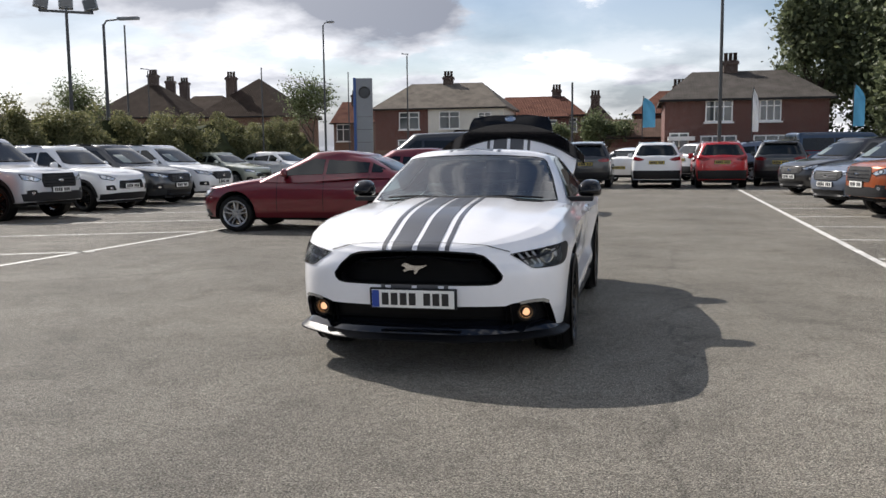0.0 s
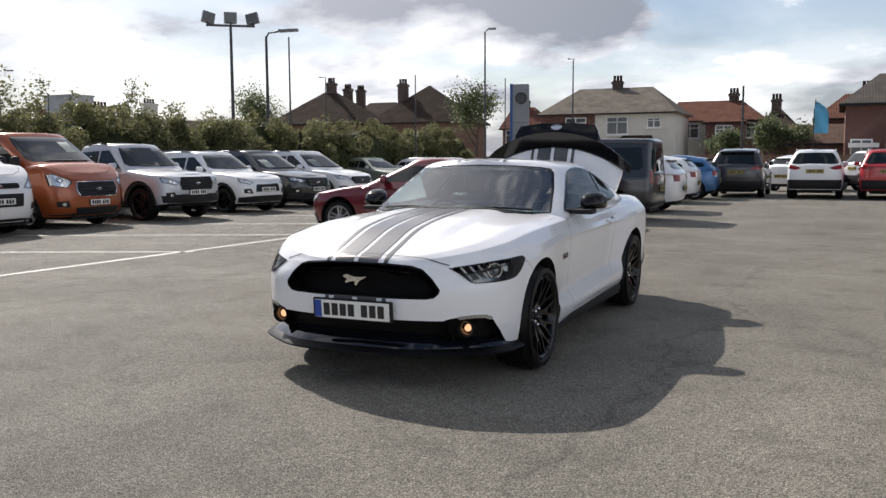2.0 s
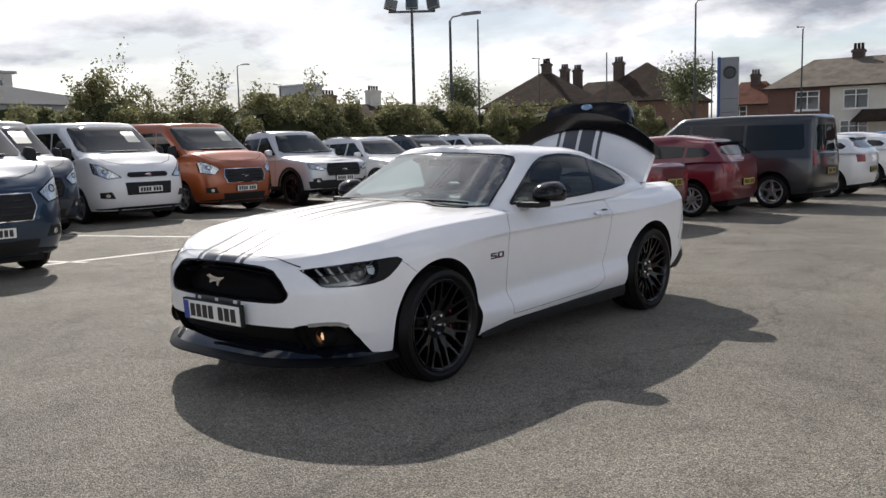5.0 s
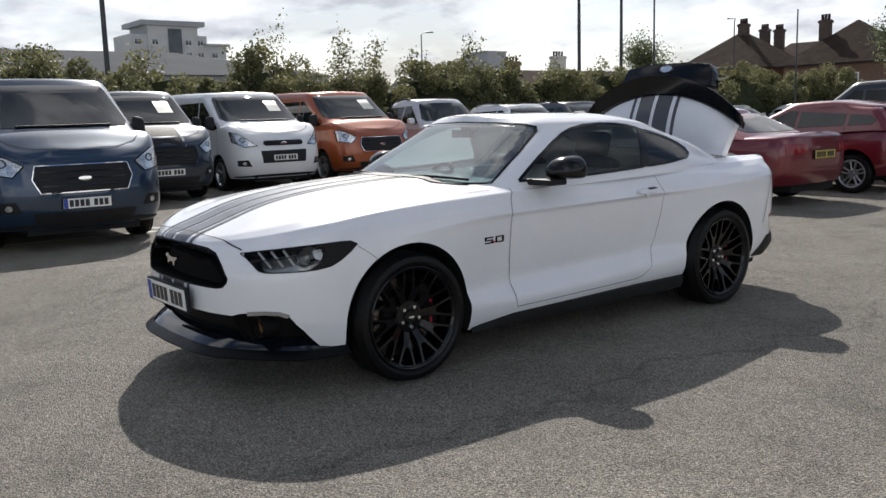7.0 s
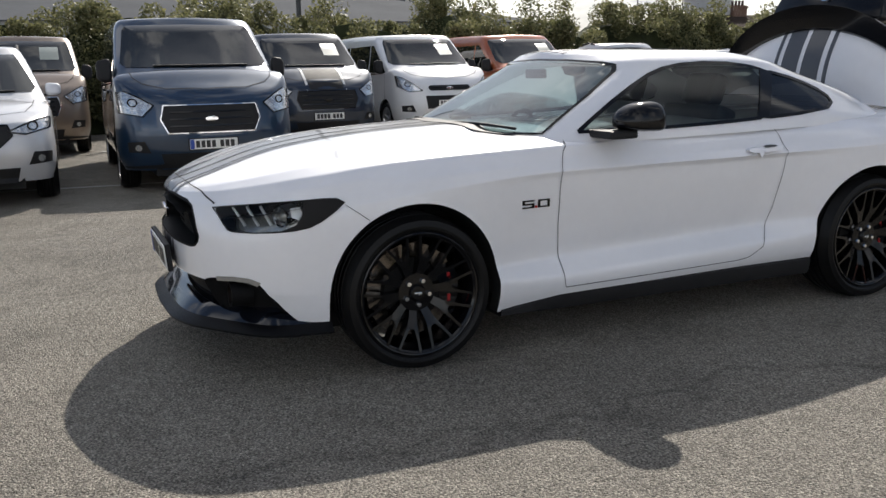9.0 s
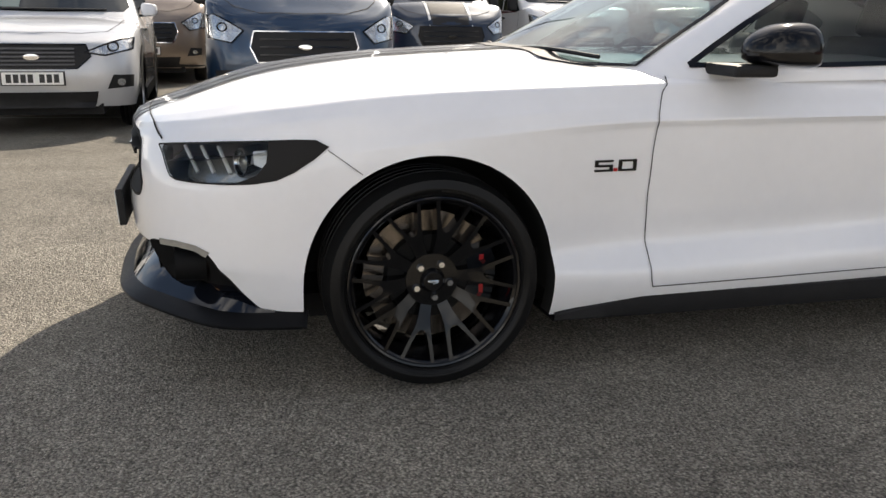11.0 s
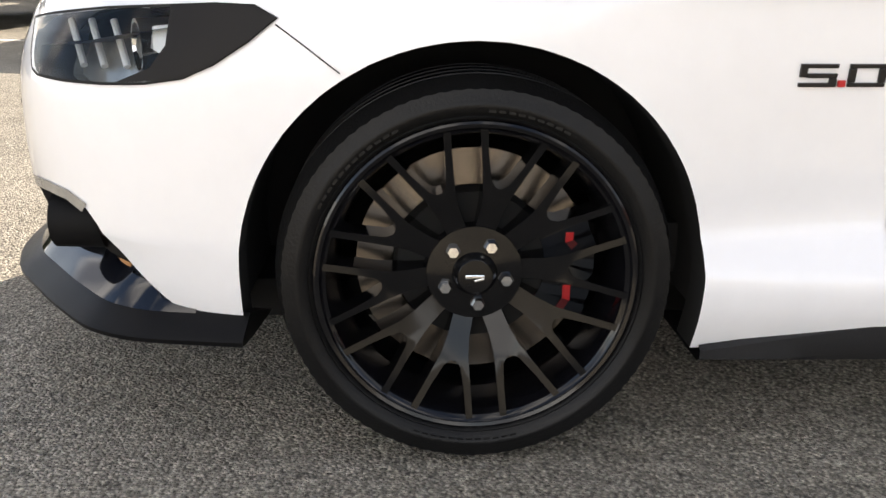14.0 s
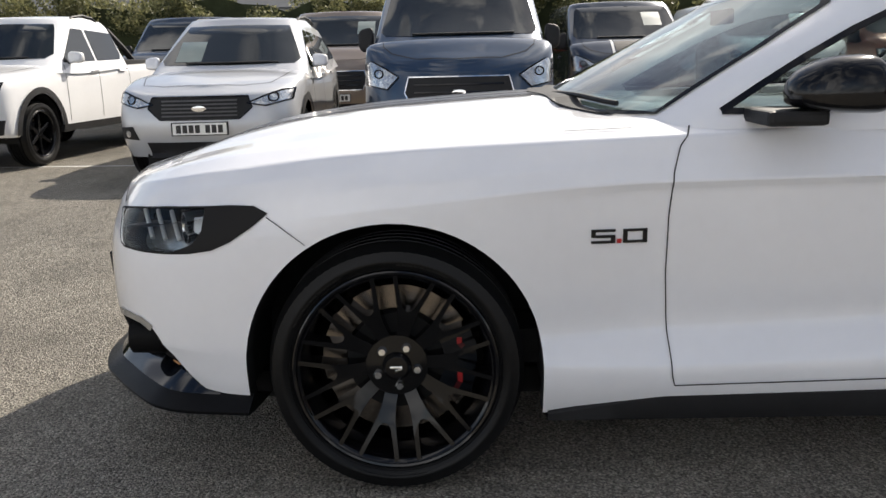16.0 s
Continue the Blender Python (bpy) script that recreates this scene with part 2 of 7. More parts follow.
    b.inputs["Diffuse Roughness"].default_value = 0.6
    bp = nt.nodes.new("ShaderNodeBump")
    bp.inputs["Strength"].default_value, bp.inputs["Distance"].default_value = 1.0, 0.011
    hm = nt.nodes.new("ShaderNodeMath")
    hm.operation = "SUBTRACT"
    L.new(grit.outputs[0], hm.inputs[0]), L.new(stones.outputs["Distance"], hm.inputs[1])
    # open-textured zones where the binder has worn away
    zone, pits, hz = nt.nodes.new("ShaderNodeMapRange"), tex("ShaderNodeTexNoise", 34.0, 2.0), nt.nodes.new("ShaderNodeMath")
    zone.inputs[1].default_value, zone.inputs[2].default_value, zone.inputs[3].default_value, zone.inputs[4].default_value = 0.42, 0.62, 0.5, 2.2
    hz.operation = "MULTIPLY_ADD"
    L.new(stain.outputs[0], zone.inputs[0])
    L.new(pits.outputs[0], hz.inputs[0]), L.new(zone.outputs[0], hz.inputs[1]), L.new(hm.outputs[0], hz.inputs[2])
    L.new(hz.outputs[0], bp.inputs["Height"]), L.new(bp.outputs[0], b.inputs["Normal"])
    return m


def tiles_mat(name, color, rows=3.2, relief=0.04):
    """Clay or slate roof: courses and tile edges as relief and tone."""
    m = mat(name, color, rough=0.95, spec=0.06, var=0.35, scale=1.2)
    nt, L = m.node_tree, m.node_tree.links
    tc = nt.nodes.new("ShaderNodeTexCoord")
    w1 = nt.nodes.new("ShaderNodeTexWave")
    w1.bands_direction = "X"
    w1.inputs["Scale"].default_value, w1.inputs["Distortion"].default_value = rows * 0.6, 0.5
    w2 = nt.nodes.new("ShaderNodeTexWave")
    w2.bands_direction, w2.wave_profile = "Z", "SAW"
    w2.inputs["Scale"].default_value = rows * 0.5
    ad = nt.nodes.new("ShaderNodeMath")
    for w, i in ((w1, 0), (w2, 1)):
        L.new(tc.outputs["Object"], w.inputs["Vector"]), L.new(w.outputs["Fac"], ad.inputs[i])
    bp = nt.nodes.new("ShaderNodeBump")
    bp.inputs["Strength"].default_value, bp.inputs["Distance"].default_value = 0.7, relief
    L.new(ad.outputs[0], bp.inputs["Height"]), L.new(bp.outputs[0], nt.nodes["Principled BSDF"].inputs["Normal"])
    return m


def brick_mat(name, c1, c2):
    m = mat(name, c1, rough=0.85)
    nt, L = m.node_tree, m.node_tree.links
    tc, br = nt.nodes.new("ShaderNodeTexCoord"), nt.nodes.new("ShaderNodeTexBrick")
    rot = nt.nodes.new("ShaderNodeMapping")
    rot.inputs["Rotation"].default_value = (radians(90), 0, 0)
    br.inputs["Color1"].default_value, br.inputs["Color2"].default_value = (*c1, 1), (*c2, 1)
    br.inputs["Mortar"].default_value, br.inputs["Scale"].default_value = (0.3, 0.26, 0.22, 1), 4.4
    br.inputs["Mortar Size"].default_value = 0.012
    L.new(tc.outputs["Object"], rot.inputs[0]), L.new(rot.outputs[0], br.inputs["Vector"])
    L.new(br.outputs[0], nt.nodes["Principled BSDF"].inputs["Base Color"])
    return m


def leaf_mat(name, dark, light):
    m = mat(name, dark, rough=0.55)
    nt, L = m.node_tree, m.node_tree.links
    b = nt.nodes["Principled BSDF"]
    ge, ramp = nt.nodes.new("ShaderNodeNewGeometry"), nt.nodes.new("ShaderNodeValToRGB")
    ramp.color_ramp.elements[0].color, ramp.color_ramp.elements[1].color = (*dark, 1), (*light, 1)
    L.new(ge.outputs["Random Per Island"], ramp.inputs[0]), L.new(ramp.outputs[0], b.inputs["Base Color"])
    b.inputs["Specular IOR Level"].default_value = 0.3
    tl, ad = nt.nodes.new("ShaderNodeBsdfTranslucent"), nt.nodes.new("ShaderNodeMixShader")
    ad.inputs[0].default_value = 0.4
    L.new(ramp.outputs[0], tl.inputs[0])
    L.new(b.outputs[0], ad.inputs[1]), L.new(tl.outputs[0], ad.inputs[2])
    L.new(ad.outputs[0], nt.nodes["Material Output"].inputs[0])
    return m


M_ASPHALT = asphalt()
M_LINE = mat("line_paint", (0.52, 0.51, 0.48), rough=0.7, var=0.35, scale=3.0, bump=0.3, bump_scale=120)
M_WHITE = paint("white_paint", (0.80, 0.80, 0.82))
M_STRIPE = mat("stripe_vinyl", (0.055, 0.057, 0.065), rough=0.38, coat=0.5, var=0.1, scale=3)
M_BLACKG = mat("gloss_black", (0.005, 0.005, 0.006), rough=0.12, spec=0.25, coat=0.15, var=0.2, scale=4)
M_BLACKM = mat("black_plastic", (0.012, 0.012, 0.013), rough=0.6, spec=0.3, var=0.25, scale=12, bump=0.1, bump_scale=300)
M_DARK = mat("dark_void", (0.006, 0.006, 0.006), rough=0.9, var=0.2)
M_RUBBER = mat("tyre_rubber", (0.0062, 0.0062, 0.0064), rough=0.40, spec=0.19, var=0.3, scale=6, bump=0.12, bump_scale=180)
M_RIMB = mat("black_alloy", (0.0045, 0.0045, 0.005), rough=0.10, spec=0.32, coat=0.0, var=0.2, scale=6)
M_BARREL = mat("polished_black_barrel", (0.004, 0.004, 0.005), rough=0.10, spec=0.35, coat=0.15, var=0.1, scale=6)
M_ALLOY = mat("silver_alloy", (0.42, 0.43, 0.45), rough=0.28, metal=0.9, var=0.12, scale=9)
M_CHROME = mat("chrome", (0.75, 0.76, 0.78), rough=0.08, metal=1.0, var=0.04)
M_DISC = mat("brake_steel", (0.165, 0.145, 0.127), rough=0.27, metal=1.0, var=0.2, scale=14)
M_RED = mat("red_plastic", (0.45, 0.012, 0.014), rough=0.3, var=0.1)
M_GLASSD = glass("privacy_glass", (0.10, 0.115, 0.115), 0.0)
M_GLASSC = glass("side_glass", (0.50, 0.56, 0.55), -0.18)
M_GLASSX = mat("dark_glass", (0.010, 0.013, 0.014), rough=0.02, spec=0.5, var=0.4, scale=1.2)
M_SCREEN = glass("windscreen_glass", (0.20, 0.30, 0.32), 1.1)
M_GRILLE = mat("grille_black", (0.006, 0.006, 0.0065), rough=0.6, spec=0.12, var=0.25, scale=20)
M_SPLIT = mat("matt_black_lip", (0.0035, 0.0035, 0.004), rough=0.35, spec=0.14, var=0.25, scale=14, bump=0.08, bump_scale=300)
M_MARKER = mat("clear_marker", (0.30, 0.30, 0.29), rough=0.2, metal=0.4, var=0.2, scale=30)
M_HEADL = mat("smoked_lens", (0.012, 0.011, 0.011), rough=0.45, spec=0.15, coat=0.0, var=0.06, scale=3)
M_RAMP = mat("polished_black", (0.004, 0.005, 0.008), rough=0.07, spec=0.5, coat=0.35, var=0.05, scale=3)
M_FROST = mat("frosted_bar", (0.80, 0.81, 0.80), rough=0.25, coat=0.6, var=0.1)
M_LAMPD = mat("lamp_bowl", (0.38, 0.38, 0.36), rough=0.16, metal=0.55, var=0.35, scale=14, bump=0.05, bump_scale=16)
M_FOGR = mat("fog_bowl", (0.20, 0.13, 0.08), rough=0.2, metal=0.6, var=0.2)
M_LENS = glass("lamp_lens", (0.90, 0.92, 0.93), -0.28)
M_LAMP = mat("lamp_reflector", (0.50, 0.52, 0.54), rough=0.14, metal=0.75, coat=0.6, var=0.35, scale=14, bump=0.5, bump_scale=22)
M_TAIL = mat("tail_lens", (0.20, 0.004, 0.008), rough=0.15, coat=0.2, var=0.25, scale=12)
M_PLATEW = mat("plate_white", (0.78, 0.78, 0.75), rough=0.35, var=0.05)
M_PLATEY = mat("plate_yellow", (0.46, 0.36, 0.07), rough=0.35, var=0.05)
M_PLATEB = mat("plate_blue", (0.02, 0.06, 0.32), rough=0.35, var=0.05)
M_MARK = mat("plate_marking", (0.015, 0.015, 0.017), rough=0.4, var=0.1)
M_FOG = mat("fog_bulb", (0.8, 0.6, 0.4), rough=0.2, emit=(1.0, 0.55, 0.26, 0.85))
M_SEAT = mat("black_leather", (0.02, 0.02, 0.021), rough=0.5, var=0.2, scale=10, bump=0.2, bump_scale=90)
M_TRIM = mat("grey_trim", (0.07, 0.07, 0.072), rough=0.6, var=0.2, scale=10)
M_DASH = mat("grey_dash_vinyl", (0.10, 0.106, 0.11), rough=0.5, var=0.15, scale=8, bump=0.15, bump_scale=120)
M_SHEETIN = mat("sheet_behind_glass", (0.11, 0.145, 0.14), rough=0.5, coat=0.4, var=0.15, scale=6)
M_PAPER = mat("paper_sheet", (0.66, 0.80, 0.74), rough=0.7, var=0.1)


# ---------------------------------------------------------------- mesh helpers
from mathutils.bvhtree import BVHTree
from mathutils.geometry import intersect_point_line


def obj(name, verts, faces, material, parent=None, label="", smooth=False):
    me = bpy.data.meshes.new(name)
    me.from_pydata([tuple(v) for v in verts], [], [tuple(f) for f in faces])
    me.materials.append(material)
    if smooth:
        me.shade_smooth()
    ob = new(name, me)
    ob.parent = parent
    if label:
        tagged(ob, label)
    return ob


def part(name, bm, material, parent, label="", smooth=False, sharp=40):
    """Links a bmesh as one mesh object under a thing or a part."""
    me = bpy.data.meshes.new(name)
    bm.to_mesh(me)
    bm.free()
    me.materials.append(material)
    if smooth:
        me.shade_smooth()
        me.set_sharp_from_angle(angle=radians(sharp))
    ob = new(name, me)
    ob.parent = parent
    if label:
        tagged(ob, label)
    return ob


def again(ob, m, parent=None, material=None):
    """The same mesh as a part of its own elsewhere."""
    c = new(ob.name.split(".")[0], ob.data)
    c.parent, c.matrix_basis = parent or ob.parent, m
    for key in ("label",):
        if key in ob:
            c[key] = ob[key]
    return c


def root(name, label, category, m=None, group=""):
    ob = new(name)
    ob.empty_display_size = 0.2
    if m is not None:
        ob.matrix_basis = m
    return tagged(ob, label, category, group)


def box(bm, x0, x1, y0, y1, z0, z1, bevel=0.0, m=None):
    r = bmesh.ops.create_cube(bm, size=1.0)
    vs = r["verts"]
    bmesh.ops.scale(bm, vec=(x1 - x0, y1 - y0, z1 - z0), verts=vs)
    bmesh.ops.translate(bm, vec=((x0 + x1) / 2, (y0 + y1) / 2, (z0 + z1) / 2), verts=vs)
    if bevel:
        es = list({e for v in vs for e in v.link_edges})
        r2 = bmesh.ops.bevel(bm, geom=es, offset=bevel, segments=2, affect="EDGES", profile=0.6)
        vs = r2["verts"]
    if m is not None:
        bmesh.ops.transform(bm, matrix=m, verts=list({v for v in vs if v.is_valid}))
    return bm


def boxed(*a, **k):
    return box(bmesh.new(), *a, **k)


def lathe(profile, n, axis="x", a0=0.0, a1=2 * math.pi):
    """Turns (radius, offset) pairs round an axis. Returns a bmesh."""
    bm = bmesh.new()
    full = abs(a1 - a0 - 2 * math.pi) < 1e-6
    cols = n if full else n + 1
    grid = []
    for i in range(cols):
        a = a0 + (a1 - a0) * i / n
        row = []
        for r, o in profile:
            c, s = r * math.cos(a), r * math.sin(a)
            p = {"x": (o, c, s), "y": (c, o, s), "z": (c, s, o)}[axis]
            row.append(bm.verts.new(p))
        grid.append(row)
    for i in range(n):
        a, b = grid[i], grid[(i + 1) % cols]
        for j in range(len(profile) - 1):
            bm.faces.new((a[j], a[j + 1], b[j + 1], b[j]))
    bmesh.ops.remove_doubles(bm, verts=bm.verts, dist=1e-6)
    bmesh.ops.recalc_face_normals(bm, faces=bm.faces)
    return bm


def pipe(pts, radius, n=8, radius2=None):
    """A round bar through points, tapering to radius2."""
    bm = bmesh.new()
    pts = [Vector(p) for p in pts]
    rings = []
    for i, p in enumerate(pts):
        d = (pts[min(i + 1, len(pts) - 1)] - pts[max(i - 1, 0)]).normalized()
        q = d.to_track_quat("Z", "Y")
        r = radius if radius2 is None else radius + (radius2 - radius) * i / (len(pts) - 1)
        rings.append([bm.verts.new(p + q @ Vector((r * math.cos(2 * math.pi * k / n), r * math.sin(2 * math.pi * k / n), 0))) for k in range(n)])
    for a, b in zip(rings, rings[1:]):
        for k in range(n):
            bm.faces.new((a[k], a[(k + 1) % n], b[(k + 1) % n], b[k]))
    bm.faces.new(rings[0][::-1]), bm.faces.new(rings[-1])
    return bm


def pchip(xs, ys):
    """A smooth curve through knots that does not overshoot."""
    xs, ys = np.array(xs, float), np.array(ys, float)
    h, d = np.diff(xs), np.diff(ys) / np.diff(xs)
    m = np.zeros(len(xs))
    m[0], m[-1] = d[0], d[-1]
    for i in range(1, len(xs) - 1):
        if d[i - 1] * d[i] > 0:
            w1, w2 = 2 * h[i] + h[i - 1], h[i] + 2 * h[i - 1]
            m[i] = (w1 + w2) / (w1 / d[i - 1] + w2 / d[i])

    def f(x):
        x = np.clip(np.asarray(x, float), xs[0], xs[-1])
        i = np.clip(np.searchsorted(xs, x) - 1, 0, len(xs) - 2)
        t = (x - xs[i]) / h[i]
        return (ys[i] * (1 + 2 * t) * (1 - t) ** 2 + h[i] * m[i] * t * (1 - t) ** 2 + ys[i + 1] * t * t * (3 - 2 * t) + h[i] * m[i + 1] * t * t * (t - 1))

    return f


def hoop(yf, cf, pf, yr, cr, pr, wf, zf, nf=16, ns=60, nr=14):
    """Half of a level line round a car: front centre, corner, side, corner, rear centre."""
    a = np.linspace(0, math.pi / 2, nf, endpoint=False)
    yy = yf + cf * (1 - np.cos(a) ** (2 / pf))
    k = np.sin(a) ** (2 / pf)
    ys = np.linspace(yf + cf, yr - cr, ns, endpoint=False)
    b = np.linspace(math.pi / 2, 0, nr)
    yb = yr - cr * (1 - np.cos(b) ** (2 / pr))
    kb = np.sin(b) ** (2 / pr)
    y = np.concatenate([yy, ys, yb])
    kk = np.concatenate([k, np.ones(ns), kb])
    return np.stack([wf(y) * kk, y, zf(y)], 1)


def loft(hoops, sub=4, tight=()):
    """A shell through hoops, both halves. tight: gaps between hoops that stay straight."""
    P = np.stack(hoops)
    rows = []
    n = len(P)
    for i in range(n - 1):
        p0, p1, p2, p3 = P[max(i - 1, 0)], P[i], P[i + 1], P[min(i + 2, n - 1)]
        for k in range(sub):
            t = k / sub
            if i in tight:
                rows.append(p1 + (p2 - p1) * t)
            else:
                rows.append(0.5 * (2 * p1 + (p2 - p0) * t + (2 * p0 - 5 * p1 + 4 * p2 - p3) * t * t + (3 * p1 - p0 - 3 * p2 + p3) * t ** 3))
    rows.append(P[-1])
    G = np.stack(rows)
    G[:, :, 0] = np.maximum(G[:, :, 0], 0)
    nv, nu, _ = G.shape
    right = G.reshape(-1, 3)
    left = right * np.array([-1, 1, 1])
    verts = np.concatenate([right, left])
    faces = []
    off = nv * nu
    for v in range(nv - 1):
        for u in range(nu - 1):
            a, b, c, d = v * nu + u, v * nu + u + 1, (v + 1) * nu + u + 1, (v + 1) * nu + u
            faces.append((a, b, c, d))
            faces.append((off + d, off + c, off + b, off + a))
    me = bpy.data.meshes.new("tmp")
    me.from_pydata(verts.tolist(), [], faces)
    bm = bmesh.new()
    bm.from_mesh(me)
    bpy.data.meshes.remove(me)
    bmesh.ops.remove_doubles(bm, verts=bm.verts, dist=2e-4)
    bmesh.ops.dissolve_degenerate(bm, edges=bm.edges, dist=1e-5)
    bmesh.ops.recalc_face_normals(bm, faces=bm.faces)
    return bm


def tree_of(*bms):
    """One ray-casting tree over several bmeshes."""
    vs, fs, o = [], [], 0
    for bm in bms:
        bm.verts.index_update()
        vs += [v.co.copy() for v in bm.verts]
        fs += [[v.index + o for v in f.verts] for f in bm.faces]
        o = len(vs)
    return BVHTree.FromPolygons(vs, fs)


def nearest_on(poly, p):
    best, where = 1e9, None
    for i in range(len(poly)):
        a, b = Vector(poly[i - 1]), Vector(poly[i])
        q, t = intersect_point_line(p, a, b)
        q = Vector(q[:2]) if t == min(max(t, 0), 1) else (a if t < 0 else b)
        if (q - p).length < best:
            best, where = (q - p).length, q
    return where


def inside(poly, p):
    c = False
    for i in range(len(poly)):
        (x1, y1), (x2, y2) = poly[i - 1], poly[i]
        if (y1 > p[1]) != (y2 > p[1]) and p[0] < (x2 - x1) * (p[1] - y1) / (y2 - y1) + x1:
            c = not c
    return c


def cut(bm, poly, axes, keep, tree=None):
    """Opens a shell along an outline seen down one axis; verts at the rim are drawn onto it. keep(co): what the cut may touch."""
    i, j = axes
    xs, ys = [p[0] for p in poly], [p[1] for p in poly]
    flag = {}
    for v in bm.verts:
        a, b = v.co[i], v.co[j]
        flag[v] = keep(v.co) and min(xs) <= a <= max(xs) and min(ys) <= b <= max(ys) and inside(poly, (a, b))
    gone = [f for f in bm.faces if all(flag[v] for v in f.verts)]
    bmesh.ops.delete(bm, geom=gone, context="FACES")
    for v in bm.verts:
        if flag.get(v) and v.link_faces:
            q = nearest_on(poly, Vector((v.co[i], v.co[j])))
            v.co[i], v.co[j] = q
            if tree:
                ax = "xyz"[3 - i - j]
                sd = 1 if v.co["xyz".index(ax)] > (0 if ax == "x" else 1.4) else -1
                p = drop_on(tree, ax, sd, q[0], q[1])[0]
                if p is not None and (p - v.co).length < 0.12:
                    v.co = p
    bmesh.ops.delete(bm, geom=[v for v in bm.verts if not v.link_faces], context="VERTS")
    return bm


def arch_poly(yc, zc, r, low, n=28):
    return [(yc - r, low), *[(yc - r * math.cos(math.pi * k / n), zc + r * math.sin(math.pi * k / n)) for k in range(n + 1)], (yc + r, low)]


def drop_on(tree, axis, side, a, b):
    """Where a ray from outside, seen down an axis at (a, b), meets the shell."""
    o, d = {"x": (Vector((4 * side, a, b)), Vector((-side, 0, 0))), "y": (Vector((a, 12 * side, b)), Vector((0, -side, 0))), "z": (Vector((a, b, 6)), Vector((0, 0, -1)))}[axis]
    hit = tree.ray_cast(o, d)
    if hit[0] is None:
        return None, None, d
    n = hit[1] if hit[1].dot(d) < 0 else -hit[1]
    return hit[0], n, d


def patch(tree, poly, axis, side, step=0.06, off=0.004, depth=0.02):
    """A panel with a given outline that follows the shell and stands a little proud of it."""
    bm = bmesh.new()
    vs = [bm.verts.new((p[0], p[1], 0)) for p in poly]
    bm.faces.new(vs)
    for k in (0, 1):
        lo, hi = min(p[k] for p in poly), max(p[k] for p in poly)
        n = int((hi - lo) / step)
        for s in range(1, n + 1):
            co, no = [0, 0, 0], [0, 0, 0]
            co[k], no[k] = lo + (hi - lo) * s / (n + 1), 1
            bmesh.ops.bisect_plane(bm, geom=bm.verts[:] + bm.edges[:] + bm.faces[:], plane_co=co, plane_no=no)
    bmesh.ops.triangulate(bm, faces=[f for f in bm.faces if len(f.verts) > 4])
    found = {v: drop_on(tree, axis, side, v.co.x, v.co.y) for v in bm.verts}
    hits = [f[0] for f in found.values() if f[0] is not None]
    k = "xyz".index(axis)
    mid = sorted(h[k] for h in hits)[len(hits) // 2] if hits else 0.0
    base = {}
    for v, (p, n, d) in found.items():
        if p is None:
            p, n = Vector((0, 0, 0)), -d
            q = [v.co.x, v.co.y]
            p[k] = mid
            for i in range(3):
                if i != k:
                    p[i] = q.pop(0)
        base[v] = (p, n)
    for v, (p, n) in base.items():
        v.co = p + n * off
    d = next(iter(found.values()))[2]
    bm.normal_update()
    if sum((f.normal.dot(d) * f.calc_area() for f in bm.faces)) > 0:
        bmesh.ops.reverse_faces(bm, faces=bm.faces)
    rim = [e for e in bm.edges if e.is_boundary]
    r = bmesh.ops.extrude_edge_only(bm, edges=rim)
    for v in r["geom"]:
        if isinstance(v, bmesh.types.BMVert):
            v.co += d * depth
    bm.normal_update()
    return bm


def strip(tree, line, axis, side, width=0.006, off=0.002, step=0.05):
    """A narrow band along a line on the shell: a panel gap or a trim strip."""
    pts = []
    for (a0, b0), (a1, b1) in zip(line, line[1:]):
        n = max(1, int(math.hypot(a1 - a0, b1 - b0) / step))
        pts += [(a0 + (a1 - a0) * k / n, b0 + (b1 - b0) * k / n) for k in range(n)]
    pts.append(line[-1])
    bm = bmesh.new()
    rows = []
    for i, (a, b) in enumerate(pts):
        (pa, pb), (na, nb) = pts[max(i - 1, 0)], pts[min(i + 1, len(pts) - 1)]
        l = math.hypot(na - pa, nb - pb) or 1
        ta, tb = -(nb - pb) / l * width / 2, (na - pa) / l * width / 2
        row = []
        for s in (-1, 1):
            p, n, d = drop_on(tree, axis, side, a + s * ta, b + s * tb)
            if p is None:
                break
            row.append(p + n * off)
        if len(row) == 2:
            rows.append([bm.verts.new(p) for p in row])
    for r0, r1 in zip(rows, rows[1:]):
        bm.faces.new((r0[0], r0[1], r1[1], r1[0]))
    bmesh.ops.recalc_face_normals(bm, faces=bm.faces)
    return bm


def turned_tree(bm, m):
    bm.verts.index_update()
    return BVHTree.FromPolygons([m @ v.co for v in bm.verts], [[v.index for v in f.verts] for f in bm.faces])


def plate_shape(poly, depth):
    """A flat outline in x and z with thickness towards -y."""
    bm = bmesh.new()
    f = bm.faces.new([bm.verts.new((a, 0, b)) for a, b in poly])
    for g in bmesh.ops.extrude_face_region(bm, geom=[f])["geom"]:
        if isinstance(g, bmesh.types.BMVert):
            g.co.y -= depth
    bmesh.ops.recalc_face_normals(bm, faces=bm.faces)
    return bm


